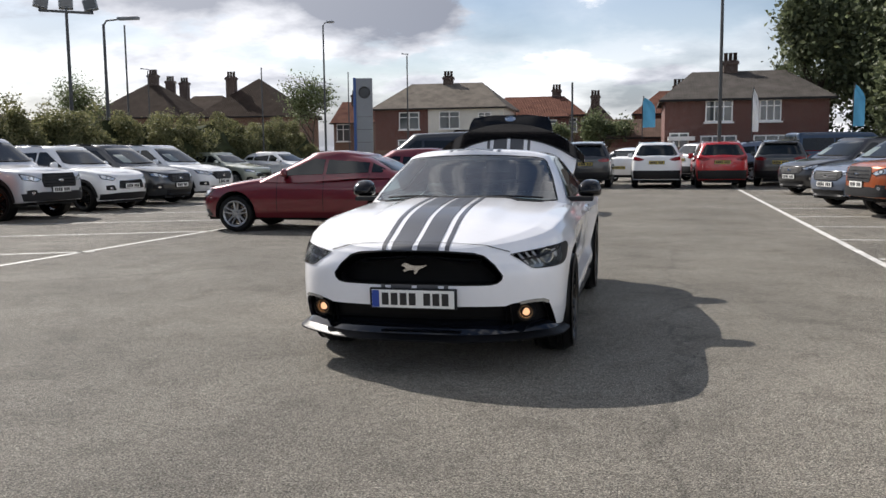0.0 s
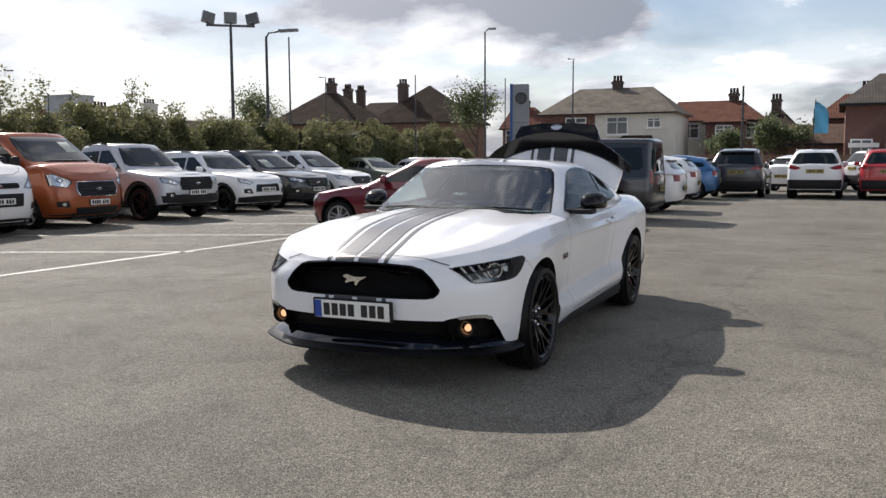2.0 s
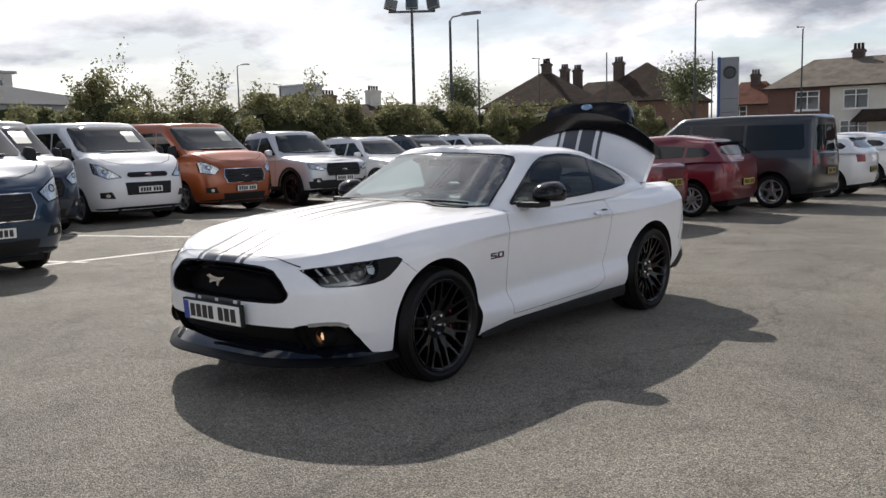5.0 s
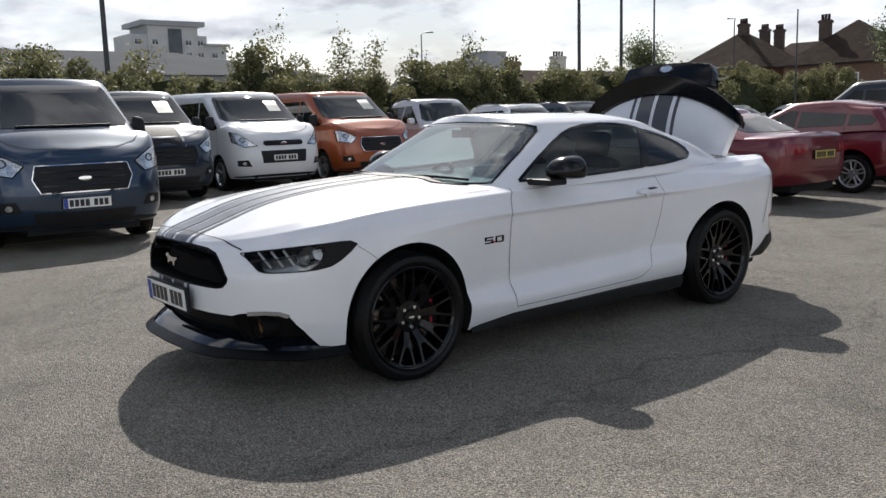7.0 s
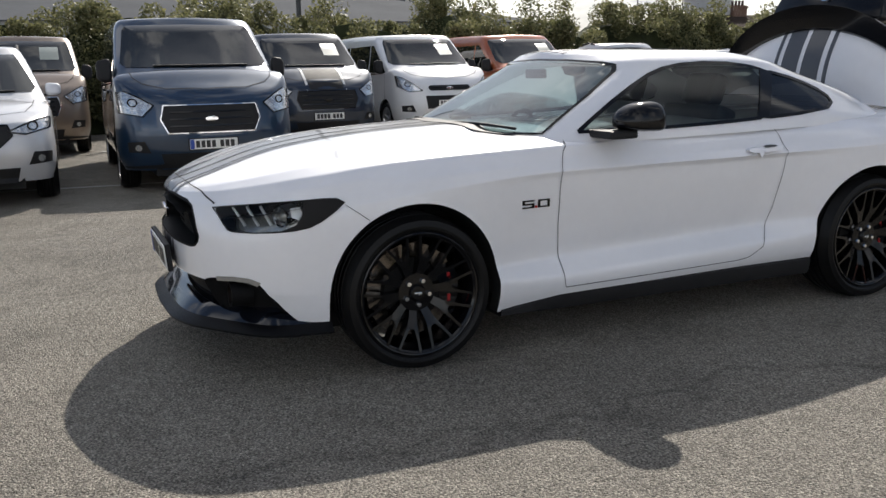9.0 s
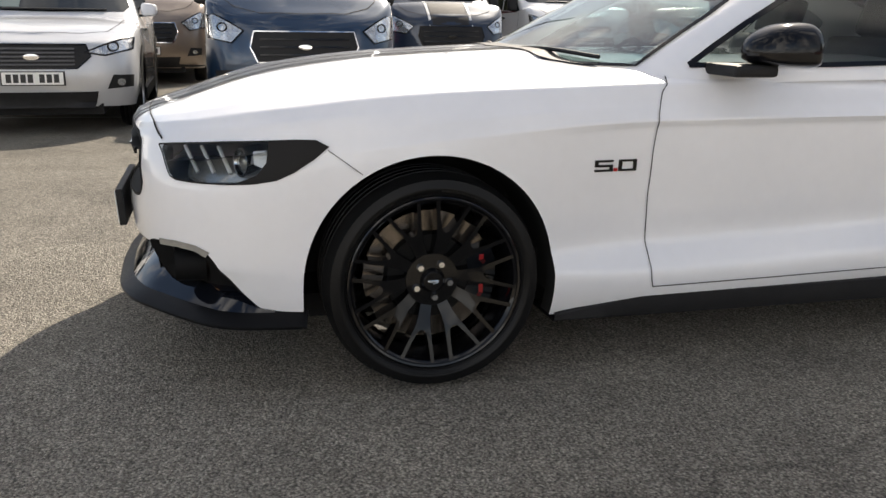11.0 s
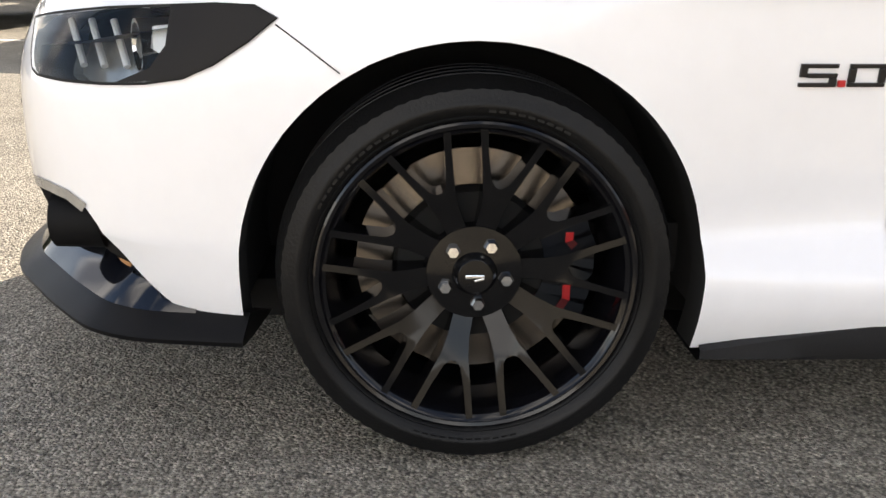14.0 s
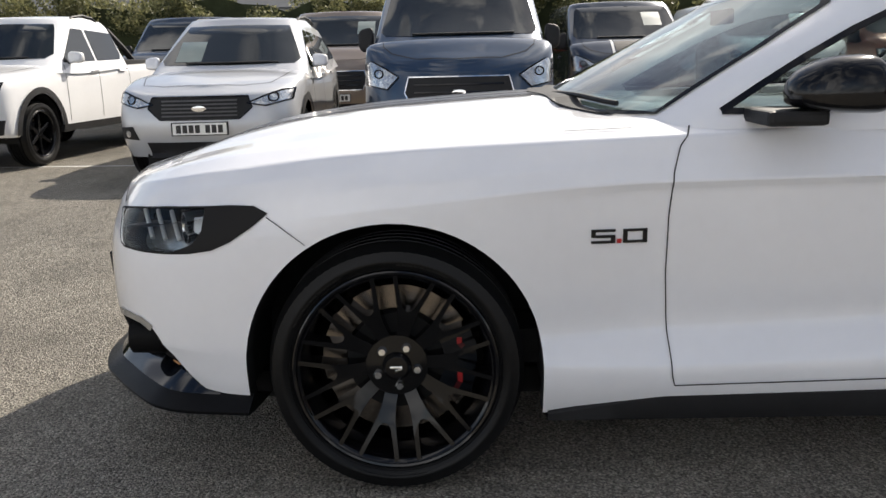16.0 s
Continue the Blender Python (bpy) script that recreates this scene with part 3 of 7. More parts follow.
def edging(outline, prof, n=64):
    """A profile (inward offset, height) swept along a symmetric plan outline given by its right half."""
    k = np.arange(len(outline))
    fx, fy = pchip(k, [p[0] for p in outline]), pchip(k, [p[1] for p in outline])
    at = lambda u: Vector((math.copysign(float(fx(abs(u))), u), float(fy(abs(u)))))
    bm = bmesh.new()
    rows = []
    top = len(outline) - 1
    for i in range(n + 1):
        u = top * (2 * i / n - 1)
        d = at(min(u + .25, top)) - at(max(u - .25, -top))
        nx, ny = d.y / d.length, -d.x / d.length
        p = at(u)
        rows.append([bm.verts.new((p.x + nx * o, p.y + ny * o, z)) for o, z in prof])
    for a, b in zip(rows, rows[1:]):
        for j in range(len(prof) - 1):
            bm.faces.new((a[j], a[j + 1], b[j + 1], b[j]))
    bm.faces.new(rows[0]), bm.faces.new(rows[-1][::-1])
    bmesh.ops.recalc_face_normals(bm, faces=bm.faces)
    return bm


def whole(poly):
    """A symmetric outline from its right half."""
    return [*poly, *[(-a, b) for a, b in reversed(poly) if abs(a) > 1e-6]]


def eased(poly, times=1):
    """Rounds the corners of an outline by cutting them."""
    for _ in range(times):
        poly = [q for a, b in zip(poly, poly[1:] + poly[:1]) for q in ((a[0] * .75 + b[0] * .25, a[1] * .75 + b[1] * .25), (a[0] * .25 + b[0] * .75, a[1] * .25 + b[1] * .75))]
    return poly


def both(poly):
    """The same outline on the other side of the car (first coordinate mirrored)."""
    return [(-a, b) for a, b in reversed(poly)]


def lettering(text, size, depth, material, m, parent, name="lettering", bold=0.0):
    cu = bpy.data.curves.new(name, "FONT")
    cu.body, cu.size, cu.extrude, cu.align_x, cu.align_y = text, size, depth, "CENTER", "CENTER"
    cu.bevel_depth, cu.offset = depth * 0.2, bold
    tmp = bpy.data.objects.new("tmp", cu)
    me = bpy.data.meshes.new_from_object(tmp)
    bpy.data.objects.remove(tmp)
    me.materials.clear()
    me.materials.append(material)
    ob = new(name, me)
    ob.parent, ob.matrix_basis = parent, m
    return ob


def number_plate(parent, y, z, facing, yellow=False, blue=True, width=0.52, frame_mat=None, tilt=0.0, x=0.0):
    """A plate of plain bars on a holder. facing: -1 forwards, 1 rearwards."""
    m = pose(x, y, z, tilt, 0, 0 if facing < 0 else 180)
    holder = part("number_plate", boxed(-width / 2 - 0.014, width / 2 + 0.014, -0.004, 0.02, -0.064, 0.064, 0.004), frame_mat or M_BLACKM, parent, "number plate in a black holder")
    holder.matrix_basis = m
    part("plate_face", boxed(-width / 2, width / 2, -0.009, -0.003, -0.0555, 0.0555, 0.002), M_PLATEY if yellow else M_PLATEW, holder)
    if blue:
        part("blue_band", boxed(-width / 2 + 0.002, -width / 2 + 0.048, -0.0115, -0.008, -0.053, 0.053), M_PLATEB, holder)
    x0 = -width / 2 + (0.065 if blue else 0.035)
    x1 = width / 2 - 0.02
    cw = (x1 - x0) / 7.6
    for k in range(7):
        a = x0 + cw * (k + (0.6 if k > 3 else 0))
        part("marking", boxed(a, a + cw * 0.74, -0.0115, -0.008, -0.038, 0.038), M_MARK, holder, "plain dark bar")
    return holder


def tyre_mesh(R, w, r):
    """Tyre cross-section turned round the axle, with grooves in the tread."""
    h = w / 2
    prof = [(r - 0.012, -h * 0.78), (r + 0.004, -h * 0.9), (r + 0.010, -h * 0.95), (r + 0.013, -h * 0.93), (r + (R - r) * 0.35, -h * 1.025), (r + (R - r) * 0.45, -h * 1.03), (r + (R - r) * 0.50, -h * 1.015), (r + (R - r) * 0.78, -h * 0.99), (R - 0.030, -h * 0.92), (R - 0.012, -h * 0.80)]
    for g in (-0.5, -0.17, 0.17, 0.5):
        c = h * g
        prof += [(R, c - 0.008), (R - 0.009, c - 0.006), (R - 0.009, c + 0.006), (R, c + 0.008)]
    prof += [(a, -b) for a, b in prof[8::-1]]
    n = 180 if R > 0.342 and w > 0.25 else 72
    bm = lathe(prof, n)
    if n > 100:                              # shoulder blocks of the wide tyre, and ribs on its sidewall
        for v in bm.verts:
            rad = math.hypot(v.co.y, v.co.z)
            k = round(math.atan2(v.co.z, v.co.y) / (2 * math.pi) * n)
            if abs(v.co.x) > h * 0.7 and rad > R - 0.030 and k % 2 == 0:
                v.co.y, v.co.z = v.co.y * 0.994, v.co.z * 0.994
    return bm


def add_bar(bm, p, q, wp, wq, xp, xq, dp, dq):
    """A tapered bar in the wheel's face from p to q (y, z), with widths, outer faces x and depths."""
    p, q = Vector(p), Vector(q)
    n = (q - p).orthogonal().normalized()
    rows = []
    for c, w, x, d in ((p, wp, xp, dp), (q, wq, xq, dq)):
        e = min(0.005, w * 0.3)
        rows.append([bm.verts.new((xx, c.x + n.x * s, c.y + n.y * s)) for xx, s in ((x - d, -w / 2), (x - e, -w / 2), (x, -w / 2 + e), (x, w / 2 - e), (x - e, w / 2), (x - d, w / 2))])
    a, b = rows
    for k in range(6):
        bm.faces.new((a[k], a[(k + 1) % 6], b[(k + 1) % 6], b[k]))
    bm.faces.new(a[::-1]), bm.faces.new(b)


def wheel_set(style, R, w, r):
    """Meshes of one wheel, built at the origin facing +x: tyre, rim barrel, spokes, hub."""
    out = {"tyre": tyre_mesh(R, w, r)}
    h = w / 2
    out["barrel"] = lathe([(r - 0.004, -h * 0.8), (r - 0.03, -h * 0.7), (r - 0.036, h * 0.38), (r - 0.016, h * 0.86), (r - 0.009, h * 0.90), (r - 0.006, h * 0.945), (r, h * 0.96), (r + 0.004, h * 0.945), (r + 0.007, h * 0.90), (r + 0.007, h * 0.80)], 96)
    sp = bmesh.new()
    xo = h * 0.80
    if style == "fork":                      # ten forked arms
        half = [(.045, .018), (.085, .018), (.120, .0195), (.150, .0245), (.200, .0395), (.266, .0605), (.269, .0485), (.212, .0305), (.172, .0150), (.163, .005)]
        for k in range(10):
            a = radians(5.4 + 36 * k)
            face = lambda u: xo + float(np.interp(u, (.045, .10, .15, .270), (-.042, -.028, -.008, .019)))
            turn = lambda u, v, x: (x, u * math.cos(a) - v * math.sin(a), u * math.sin(a) + v * math.cos(a))
            line = [(u, v) for u, v in half] + [(u, -v) for u, v in reversed(half)]
            f = sp.faces.new([sp.verts.new(turn(u, v, face(u))) for u, v in line])
            f.normal_update()
            if f.normal.x < 0:
                f.normal_flip()
            edge = list(f.verts)
            bmesh.ops.inset_region(sp, faces=[f], thickness=0.0035, depth=0.0)
            for v in edge:
                v.co.x -= 0.004
            walls = bmesh.ops.extrude_edge_only(sp, edges=[e for e in sp.edges if e.is_boundary and all(v in edge for v in e.verts)])
            for g in walls["geom"]:
                if isinstance(g, bmesh.types.BMVert):
                    g.co.x -= 0.058
        bmesh.ops.triangulate(sp, faces=[f for f in sp.faces if len(f.verts) > 4])
        bmesh.ops.recalc_face_normals(sp, faces=sp.faces)
    elif style == "pairs":                   # five double spokes
        for k in range(5):
            a = radians(90 + 72 * k)
            for s in (-1, 1):
                p = Vector((0.05 * math.cos(a) - s * 0.02 * math.sin(a), 0.05 * math.sin(a) + s * 0.02 * math.cos(a)))
                b = a + s * 0.2
                add_bar(sp, p, ((r - 0.015) * math.cos(b), (r - 0.015) * math.sin(b)), 0.03, 0.026, xo - 0.02, xo - 0.01, 0.05, 0.04)
    else:                                    # plain spokes
        n = style
        for k in range(n):
            a = radians(90 + 360 / n * k)
            add_bar(sp, (0.04 * math.cos(a), 0.04 * math.sin(a)), ((r - 0.015) * math.cos(a), (r - 0.015) * math.sin(a)), 0.05, 0.038, xo - 0.02, xo - 0.008, 0.05, 0.04)
    out["spokes"] = sp
    out["hub"] = lathe([(0.0, xo - 0.012), (0.03, xo - 0.012), (0.036, xo - 0.018), (0.04, xo - 0.03), (0.085, xo - 0.034), (0.09, xo - 0.05), (0.06, xo - 0.09)], 32)
    out["disc"] = lathe([(r * 0.53, -0.02), (r * 0.77, -0.02), (r * 0.77, 0.005), (r * 0.53, 0.005), (r * 0.53, -0.02)], 64)
    out["hat"] = lathe([(r * 0.50, -0.03), (r * 0.525, 0.0), (r * 0.50, 0.030), (0.0, 0.034)], 32)
    return out


def mount_wheels(parent, kit, spots, rim_mat, label, extra=None):
    """Four wheels with their own tyre, rim, hub and brake disc. spots: (x, y, z)."""
    first = {}
    mats = {"tyre": M_RUBBER, "barrel": M_BARREL if rim_mat == M_RIMB else rim_mat, "spokes": rim_mat, "hub": rim_mat, "disc": M_DISC, "hat": M_DARK}
    names = {"barrel": "rim", "spokes": "spokes", "hub": "hub", "disc": "brake_disc", "hat": "disc_hat"}
    for x, y, z in spots:
        m = pose(x, y, z, 0, 0, 0 if x > 0 else 180)
        if not first:
            w = part("wheel", kit["tyre"], M_RUBBER, parent, label, smooth=True, sharp=50)
            first["tyre"] = w
            for key, nm in names.items():
                first[key] = part(nm, kit[key], mats[key], w, smooth=True, sharp=35)
        else:
            w = again(first["tyre"], m, parent)
            for key in names:
                again(first[key], Matrix(), w)
        w.matrix_basis = m
        if extra:
            extra(w, x)
    return first


# ---------------------------------------------------------------- the white coupe
KY = (-0.95, -0.45, 0.0, 0.7, 1.9, 2.72, 3.3, 3.84)


def knots(*v):
    return pchip(KY, v)


def white_coupe():
    car = root("sports_coupe", "white two-door sports coupe with grey racing stripes, boot lid open", "car")
    FR = dict(nf=70, ns=150, nr=30)
    side = [                                                   # nose, corner, tail, corner, half widths, heights
        (-0.86, 0.55, 2.6, 3.72, 0.5, 2.6, (.79, .845, .865, .87, .875, .89, .87, .80), (.265, .215, .20, .215, .25, .26, .29, .34)),
        (-0.91, 0.57, 2.6, 3.77, 0.5, 2.6, (.83, .868, .90, .90, .905, .925, .905, .84), (.34, .29, .28, .285, .31, .34, .37, .42)),
        (-0.935, 0.58, 2.6, 3.79, 0.6, 2.4, (.85, .882, .917, .902, .908, .938, .92, .85), (.40, .375, .37, .355, .392, .43, .45, .48)),
        (-0.945, 0.58, 2.6, 3.80, 0.62, 2.3, (.858, .884, .915, .853, .859, .94, .925, .855), (.43, .40, .41, .430, .476, .50, .51, .52)),
        (-0.95, 0.58, 2.6, 3.82, 0.62, 2.2, (.865, .888, .92, .860, .865, .95, .935, .87), (.53, .53, .55, .545, .585, .61, .63, .65)),
        (-0.945, 0.58, 2.6, 3.825, 0.62, 2.2, (.868, .888, .920, .878, .881, .953, .937, .87), (.64, .65, .69, .70, .735, .76, .78, .80)),
        (-0.945, 0.58, 2.4, 3.82, 0.62, 2.2, (.864, .884, .918, .886, .886, .953, .934, .868), (.700, .715, .760, .820, .832, .84, .865, .885)),
        (-0.945, 0.58, 2.25, 3.82, 0.62, 2.2, (.86, .880, .915, .894, .899, .952, .930, .865), (.725, .745, .795, .842, .852, .87, .90, .92)),
        (-0.942, 0.57, 2.1, 3.81, 0.6, 2.2, (.845, .868, .900, .875, .870, .935, .91, .85), (.757, .795, .845, .880, .890, .905, .932, .952)),
        (-0.937, 0.57, 2.0, 3.80, 0.6, 2.2, (.82, .846, .874, .862, .843, .885, .86, .82), (.772, .848, .885, .905, .945, .965, .985, 1.0)),
        (-0.930, 0.56, 2.0, 3.79, 0.5, 2.3, (.78, .804, .838, .842, .80, .83, .81, .77), (.785, .885, .930, .953, .99, 1.005, 1.015, 1.02)),
        (-0.922, 0.54, 1.95, 3.78, 0.44, 2.3, (.69, .715, .735, .745, .75, .765, .745, .70), (.794, .914, .963, .990, 1.01, 1.02, 1.03, 1.03)),
        (-0.916, 0.50, 1.9, 3.77, 0.4, 2.3, (.53, .55, .56, .58, .62, .62, .60, .57), (.801, .926, .978, 1.006, 1.02, 1.03, 1.04, 1.04)),
        (-0.912, 0.4, 2.0, 3.76, 0.3, 2.3, (.28, .29, .30, .31, .32, .32, .31, .30), (.805, .940, .996, 1.026, 1.03, 1.04, 1.05, 1.05)),
        (-0.911, 0.4, 2.0, 3.76, 0.3, 2.3, (0, 0, 0, 0, 0, 0, 0, 0), (.807, .941, .997, 1.027, 1.03, 1.04, 1.05, 1.05)),
    ]
    lower = loft([hoop(a, b, c, d, e, f, knots(*w), knots(*z), **FR) for a, b, c, d, e, f, w, z in side], 6, (2, 6, 7, 9, 10))
    # cabin: windscreen, roof and fastback
    GY = (0.3, 0.8, 1.3, 1.9, 2.4, 2.9, 3.3)
    gk = lambda *v: pchip(GY, v)
    GF = dict(nf=30, ns=90, nr=24)
    cabin = loft([hoop(a, b, c, d, e, f, gk(*w), gk(*z), **GF) for a, b, c, d, e, f, w, z in [
        (0.36, 0.52, 2.3, 3.16, 0.35, 2.6, (.80, .82, .835, .84, .84, .79, .70), (.93, .95, .96, .97, .98, .99, .99)),
        (0.45, 0.50, 2.3, 3.12, 0.35, 2.6, (.77, .795, .815, .82, .815, .76, .68), (1.0, 1.005, 1.02, 1.03, 1.05, 1.04, 1.02)),
        (0.74, 0.44, 2.4, 2.93, 0.35, 2.6, (.70, .705, .735, .74, .725, .67, .60), (1.15, 1.155, 1.16, 1.165, 1.16, 1.135, 1.08)),
        (1.01, 0.38, 2.5, 2.58, 0.35, 2.6, (.61, .61, .635, .645, .63, .59, .54), (1.29, 1.29, 1.292, 1.297, 1.268, 1.19, 1.1)),
        (1.10, 0.34, 2.5, 2.45, 0.32, 2.6, (.56, .56, .585, .595, .58, .55, .50), (1.335, 1.335, 1.350, 1.350, 1.306, 1.21, 1.1)),
        (1.13, 0.30, 2.5, 2.38, 0.30, 2.6, (.44, .44, .46, .47, .45, .42, .4), (1.358, 1.358, 1.388, 1.384, 1.330, 1.22, 1.1)),
        (1.14, 0.25, 2.5, 2.35, 0.25, 2.6, (.22, .22, .23, .23, .22, .2, .2), (1.366, 1.366, 1.405, 1.40, 1.346, 1.22, 1.1)),
        (1.14, 0.25, 2.5, 2.35, 0.25, 2.6, (0, 0, 0, 0, 0, 0, 0), (1.366, 1.366, 1.408, 1.403, 1.348, 1.22, 1.1))]], 6)
    # raised middle of the bonnet
    ease = lambda v: (lambda u: u * u * (3 - 2 * u))(min(1.0, max(0.0, v)))
    for v in lower.verts:
        if v.co.z > 0.8 and -0.85 < v.co.y < 0.75 and abs(v.co.x) < 0.5:
            v.co.z += 0.018 * ease((0.45 - abs(v.co.x)) / 0.07) * ease((v.co.y + 0.80) / 0.45) * ease((0.72 - v.co.y) / 0.12)
    t_low, t_cab, t_all = tree_of(lower), tree_of(cabin), tree_of(lower, cabin)

    # openings
    for yc in (0.0, 2.72):
        cut(lower, arch_poly(yc - 0.005, 0.352, 0.402, 0.10), (1, 2), lambda c: abs(c.x) > 0.55, t_low)
    grille = whole([(0, .784), (.20, .780), (.36, .768), (.425, .750), (.49, .695), (.537, .632), (.530, .610), (.505, .588), (.46, .580), (.2, .578)])
    intake = [(-.600, .445), (.600, .445), (.605, .33), (.610, .255), (-.610, .255), (-.605, .33)]
    front = lambda c: c.y < -0.45
    cut(lower, grille, (0, 2), front, t_low)
    cut(lower, intake, (0, 2), front, t_low)
    pocket_line = lambda s: [(s * .565, .450), (s * .60, .460), (s * .70, .472), (s * .770, .470), (s * .799, .454), (s * .812, .424), (s * .824, .374), (s * .834, .312), (s * .8385, .268), (s * .8385, .235), (s * .60, .235), (s * .565, .255), (s * .57, .33)]
    # headlights lie across the corner: their outline is laid on from a slanting direction
    lamp_line = [(.575, -.812, .756), (.64, -.765, .766), (.725, -.69, .777), (.785, -.61, .787), (.838, -.52, .794), (.866, -.42, .800), (.877, -.358, .799), (.887, -.325, .781), (.888, -.37, .746), (.885, -.425, .710), (.878, -.475, .687), (.865, -.54, .676), (.84, -.615, .671), (.787, -.70, .669), (.727, -.765, .670), (.70, -.78, .677), (.66, -.79, .706), (.615, -.80, .735)]
    slant = {s: Matrix.Rotation(radians(-50 * s), 4, "Z") for s in (1, -1)}
    t_cor = {s: turned_tree(lower, slant[s]) for s in (1, -1)}

    def flat(line, s):
        poly = [((slant[s] @ Vector((s * x, y, z))).x, z) for x, y, z in line]
        return poly if s > 0 else poly[::-1]

    def corner(line, s, step, off, depth):
        bm = patch(t_cor[s], flat(line, s), "y", -1, step, off, depth)
        bmesh.ops.transform(bm, matrix=slant[s].inverted(), verts=bm.verts)
        return bm

    for s in (1, -1):
        cut(lower, pocket_line(s), (0, 2), front, t_low)
        bmesh.ops.transform(lower, matrix=slant[s], verts=lower.verts)
        cut(lower, flat(lamp_line, s), (0, 2), lambda c: c.y < -0.5, t_cor[s])
        bmesh.ops.transform(lower, matrix=slant[s].inverted(), verts=lower.verts)
    boot = [(-.60, 2.98), (.60, 2.98), (.66, 3.3), (.66, 3.70), (.60, 3.76), (-.60, 3.76), (-.66, 3.70), (-.66, 3.3)]
    cut(lower, boot, (0, 1), lambda c: c.z > 0.9)
    shield = whole([(0, 1.0), (.728, 1.004), (.662, 1.17), (.597, 1.286), (.565, 1.318), (.50, 1.332), (.30, 1.346), (0, 1.354)])
    door_glass = [(0.875, 1.010), (.979, 1.072), (1.105, 1.143), (1.25, 1.215), (1.377, 1.268), (1.48, 1.298), (1.60, 1.316), (1.75, 1.322), (1.90, 1.317), (2.03, 1.302), (2.13, 1.280), (1.975, 1.033), (1.664, 1.020), (1.382, 1.013)]
    quarter = [(2.175, 1.268), (2.30, 1.237), (2.40, 1.203), (2.48, 1.165), (2.525, 1.130), (2.53, 1.098), (2.47, 1.070), (2.234, 1.046), (2.012, 1.034)]
    backlight = [(-.60, 1.10), (.60, 1.10), (.50, 1.30), (-.50, 1.30)]
    cut(cabin, shield, (0, 2), lambda c: c.y < 1.35, t_cab)
    cut(cabin, backlight, (0, 2), lambda c: c.y > 2.1, t_cab)
    for gl in (door_glass, quarter):
        cut(cabin, gl, (1, 2), lambda c: abs(c.x) > 0.45, t_cab)
    # folded rims of the openings in the lower body
    rim = [e for e in lower.edges if e.is_boundary and max(v.co.z for v in e.verts) < 0.85 and any(math.hypot(v.co.y - yc, v.co.z - 0.352) < 0.43 and abs(v.co.x) > 0.6 for v in e.verts for yc in (0, 2.72))]
    for sx, front_ in ((1, True), (-1, True), (1, False), (-1, False)):
        lips = bmesh.new()
        for e in rim:
            p, q = (v.co for v in e.verts)
            if p.x * sx > 0 and (p.y < 1.3) == front_:
                lips.faces.new([lips.verts.new(c) for c in (p, q, q - Vector((sx * 0.08, 0, 0)), p - Vector((sx * 0.08, 0, 0)))])
        bmesh.ops.remove_doubles(lips, verts=lips.verts, dist=1e-4)
        part("arch_lip", lips, M_DARK, car, "black inner wheel arch lip")
    part("body", lower, M_WHITE, car, smooth=True, sharp=55)
    part("cabin_shell", cabin, M_WHITE, car, smooth=True, sharp=55)

    # glass with dark edge bands
    def band(tree, poly, axis, sd, w, name, material, pane_mat, outer=0.0):
        cx, cy = sum(p[0] for p in poly) / len(poly), sum(p[1] for p in poly) / len(poly)
        line = [*poly, poly[0]]
        pane = part(name, patch(tree, poly, axis, sd, 0.05, 0.001, 0.004), pane_mat, car, smooth=True)
        pane.visible_shadow = pane_mat == M_GLASSD
        part("seal", strip(tree, line, axis, sd, w, 0.005, 0.03), material, pane, "black rubber seal")
        return pane

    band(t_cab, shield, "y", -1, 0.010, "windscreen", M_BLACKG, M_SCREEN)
    band(t_cab, backlight, "y", 1, 0.04, "rear_window", M_BLACKG, M_GLASSD)
    for sd in (1, -1):
        band(t_cab, door_glass, "x", sd, 0.016, "side_window", M_BLACKG, M_GLASSC)
        band(t_cab, quarter, "x", sd, 0.016, "quarter_window", M_BLACKG, M_GLASSD)
        part("pillar_trim", patch(t_cab, [(2.115, 1.286), (2.19, 1.266), (2.03, 1.032), (1.955, 1.030)], "x", sd, 0.05, 0.006, 0.01), M_BLACKG, car)

    # stripes: bonnet, roof, nose; wide pair and thin outer lines
    bands = [(0.016, 0.150), (0.186, 0.214)]
    for a, b in bands:
        for s in (1, -1):
            part("stripe", patch(t_low, [(s * a, -0.897), (s * b, -0.893), (s * b, 0.60), (s * a, 0.60)], "z", 1, 0.03, 0.0035, 0.001), M_STRIPE, car, "dark grey vinyl stripe", smooth=True)
            part("stripe", patch(t_low, [(s * a, .786), (s * b, .784), (s * b, .820), (s * a, .822)], "y", -1, 0.012, 0.003, 0.001), M_STRIPE, car, smooth=True)
            part("stripe", patch(t_low, [(s * a, .50), (s * b, .50), (s * b, .578), (s * a, .578)], "y", -1, 0.03, 0.0025, 0.001), M_STRIPE, car, smooth=True)
            part("stripe", patch(t_cab, [(s * a, 1.150), (s * b, 1.152), (s * b, 2.25), (s * a, 2.25)], "z", 1, 0.026, 0.003, 0.001), M_STRIPE, car, smooth=True)

    # panel gaps
    def gap(line, axis, sd=1, tree=t_low, w=0.0032):
        part("panel_gap", strip(tree, line, axis, sd, w, 0.0038, 0.010), M_DARK, car, smooth=True)

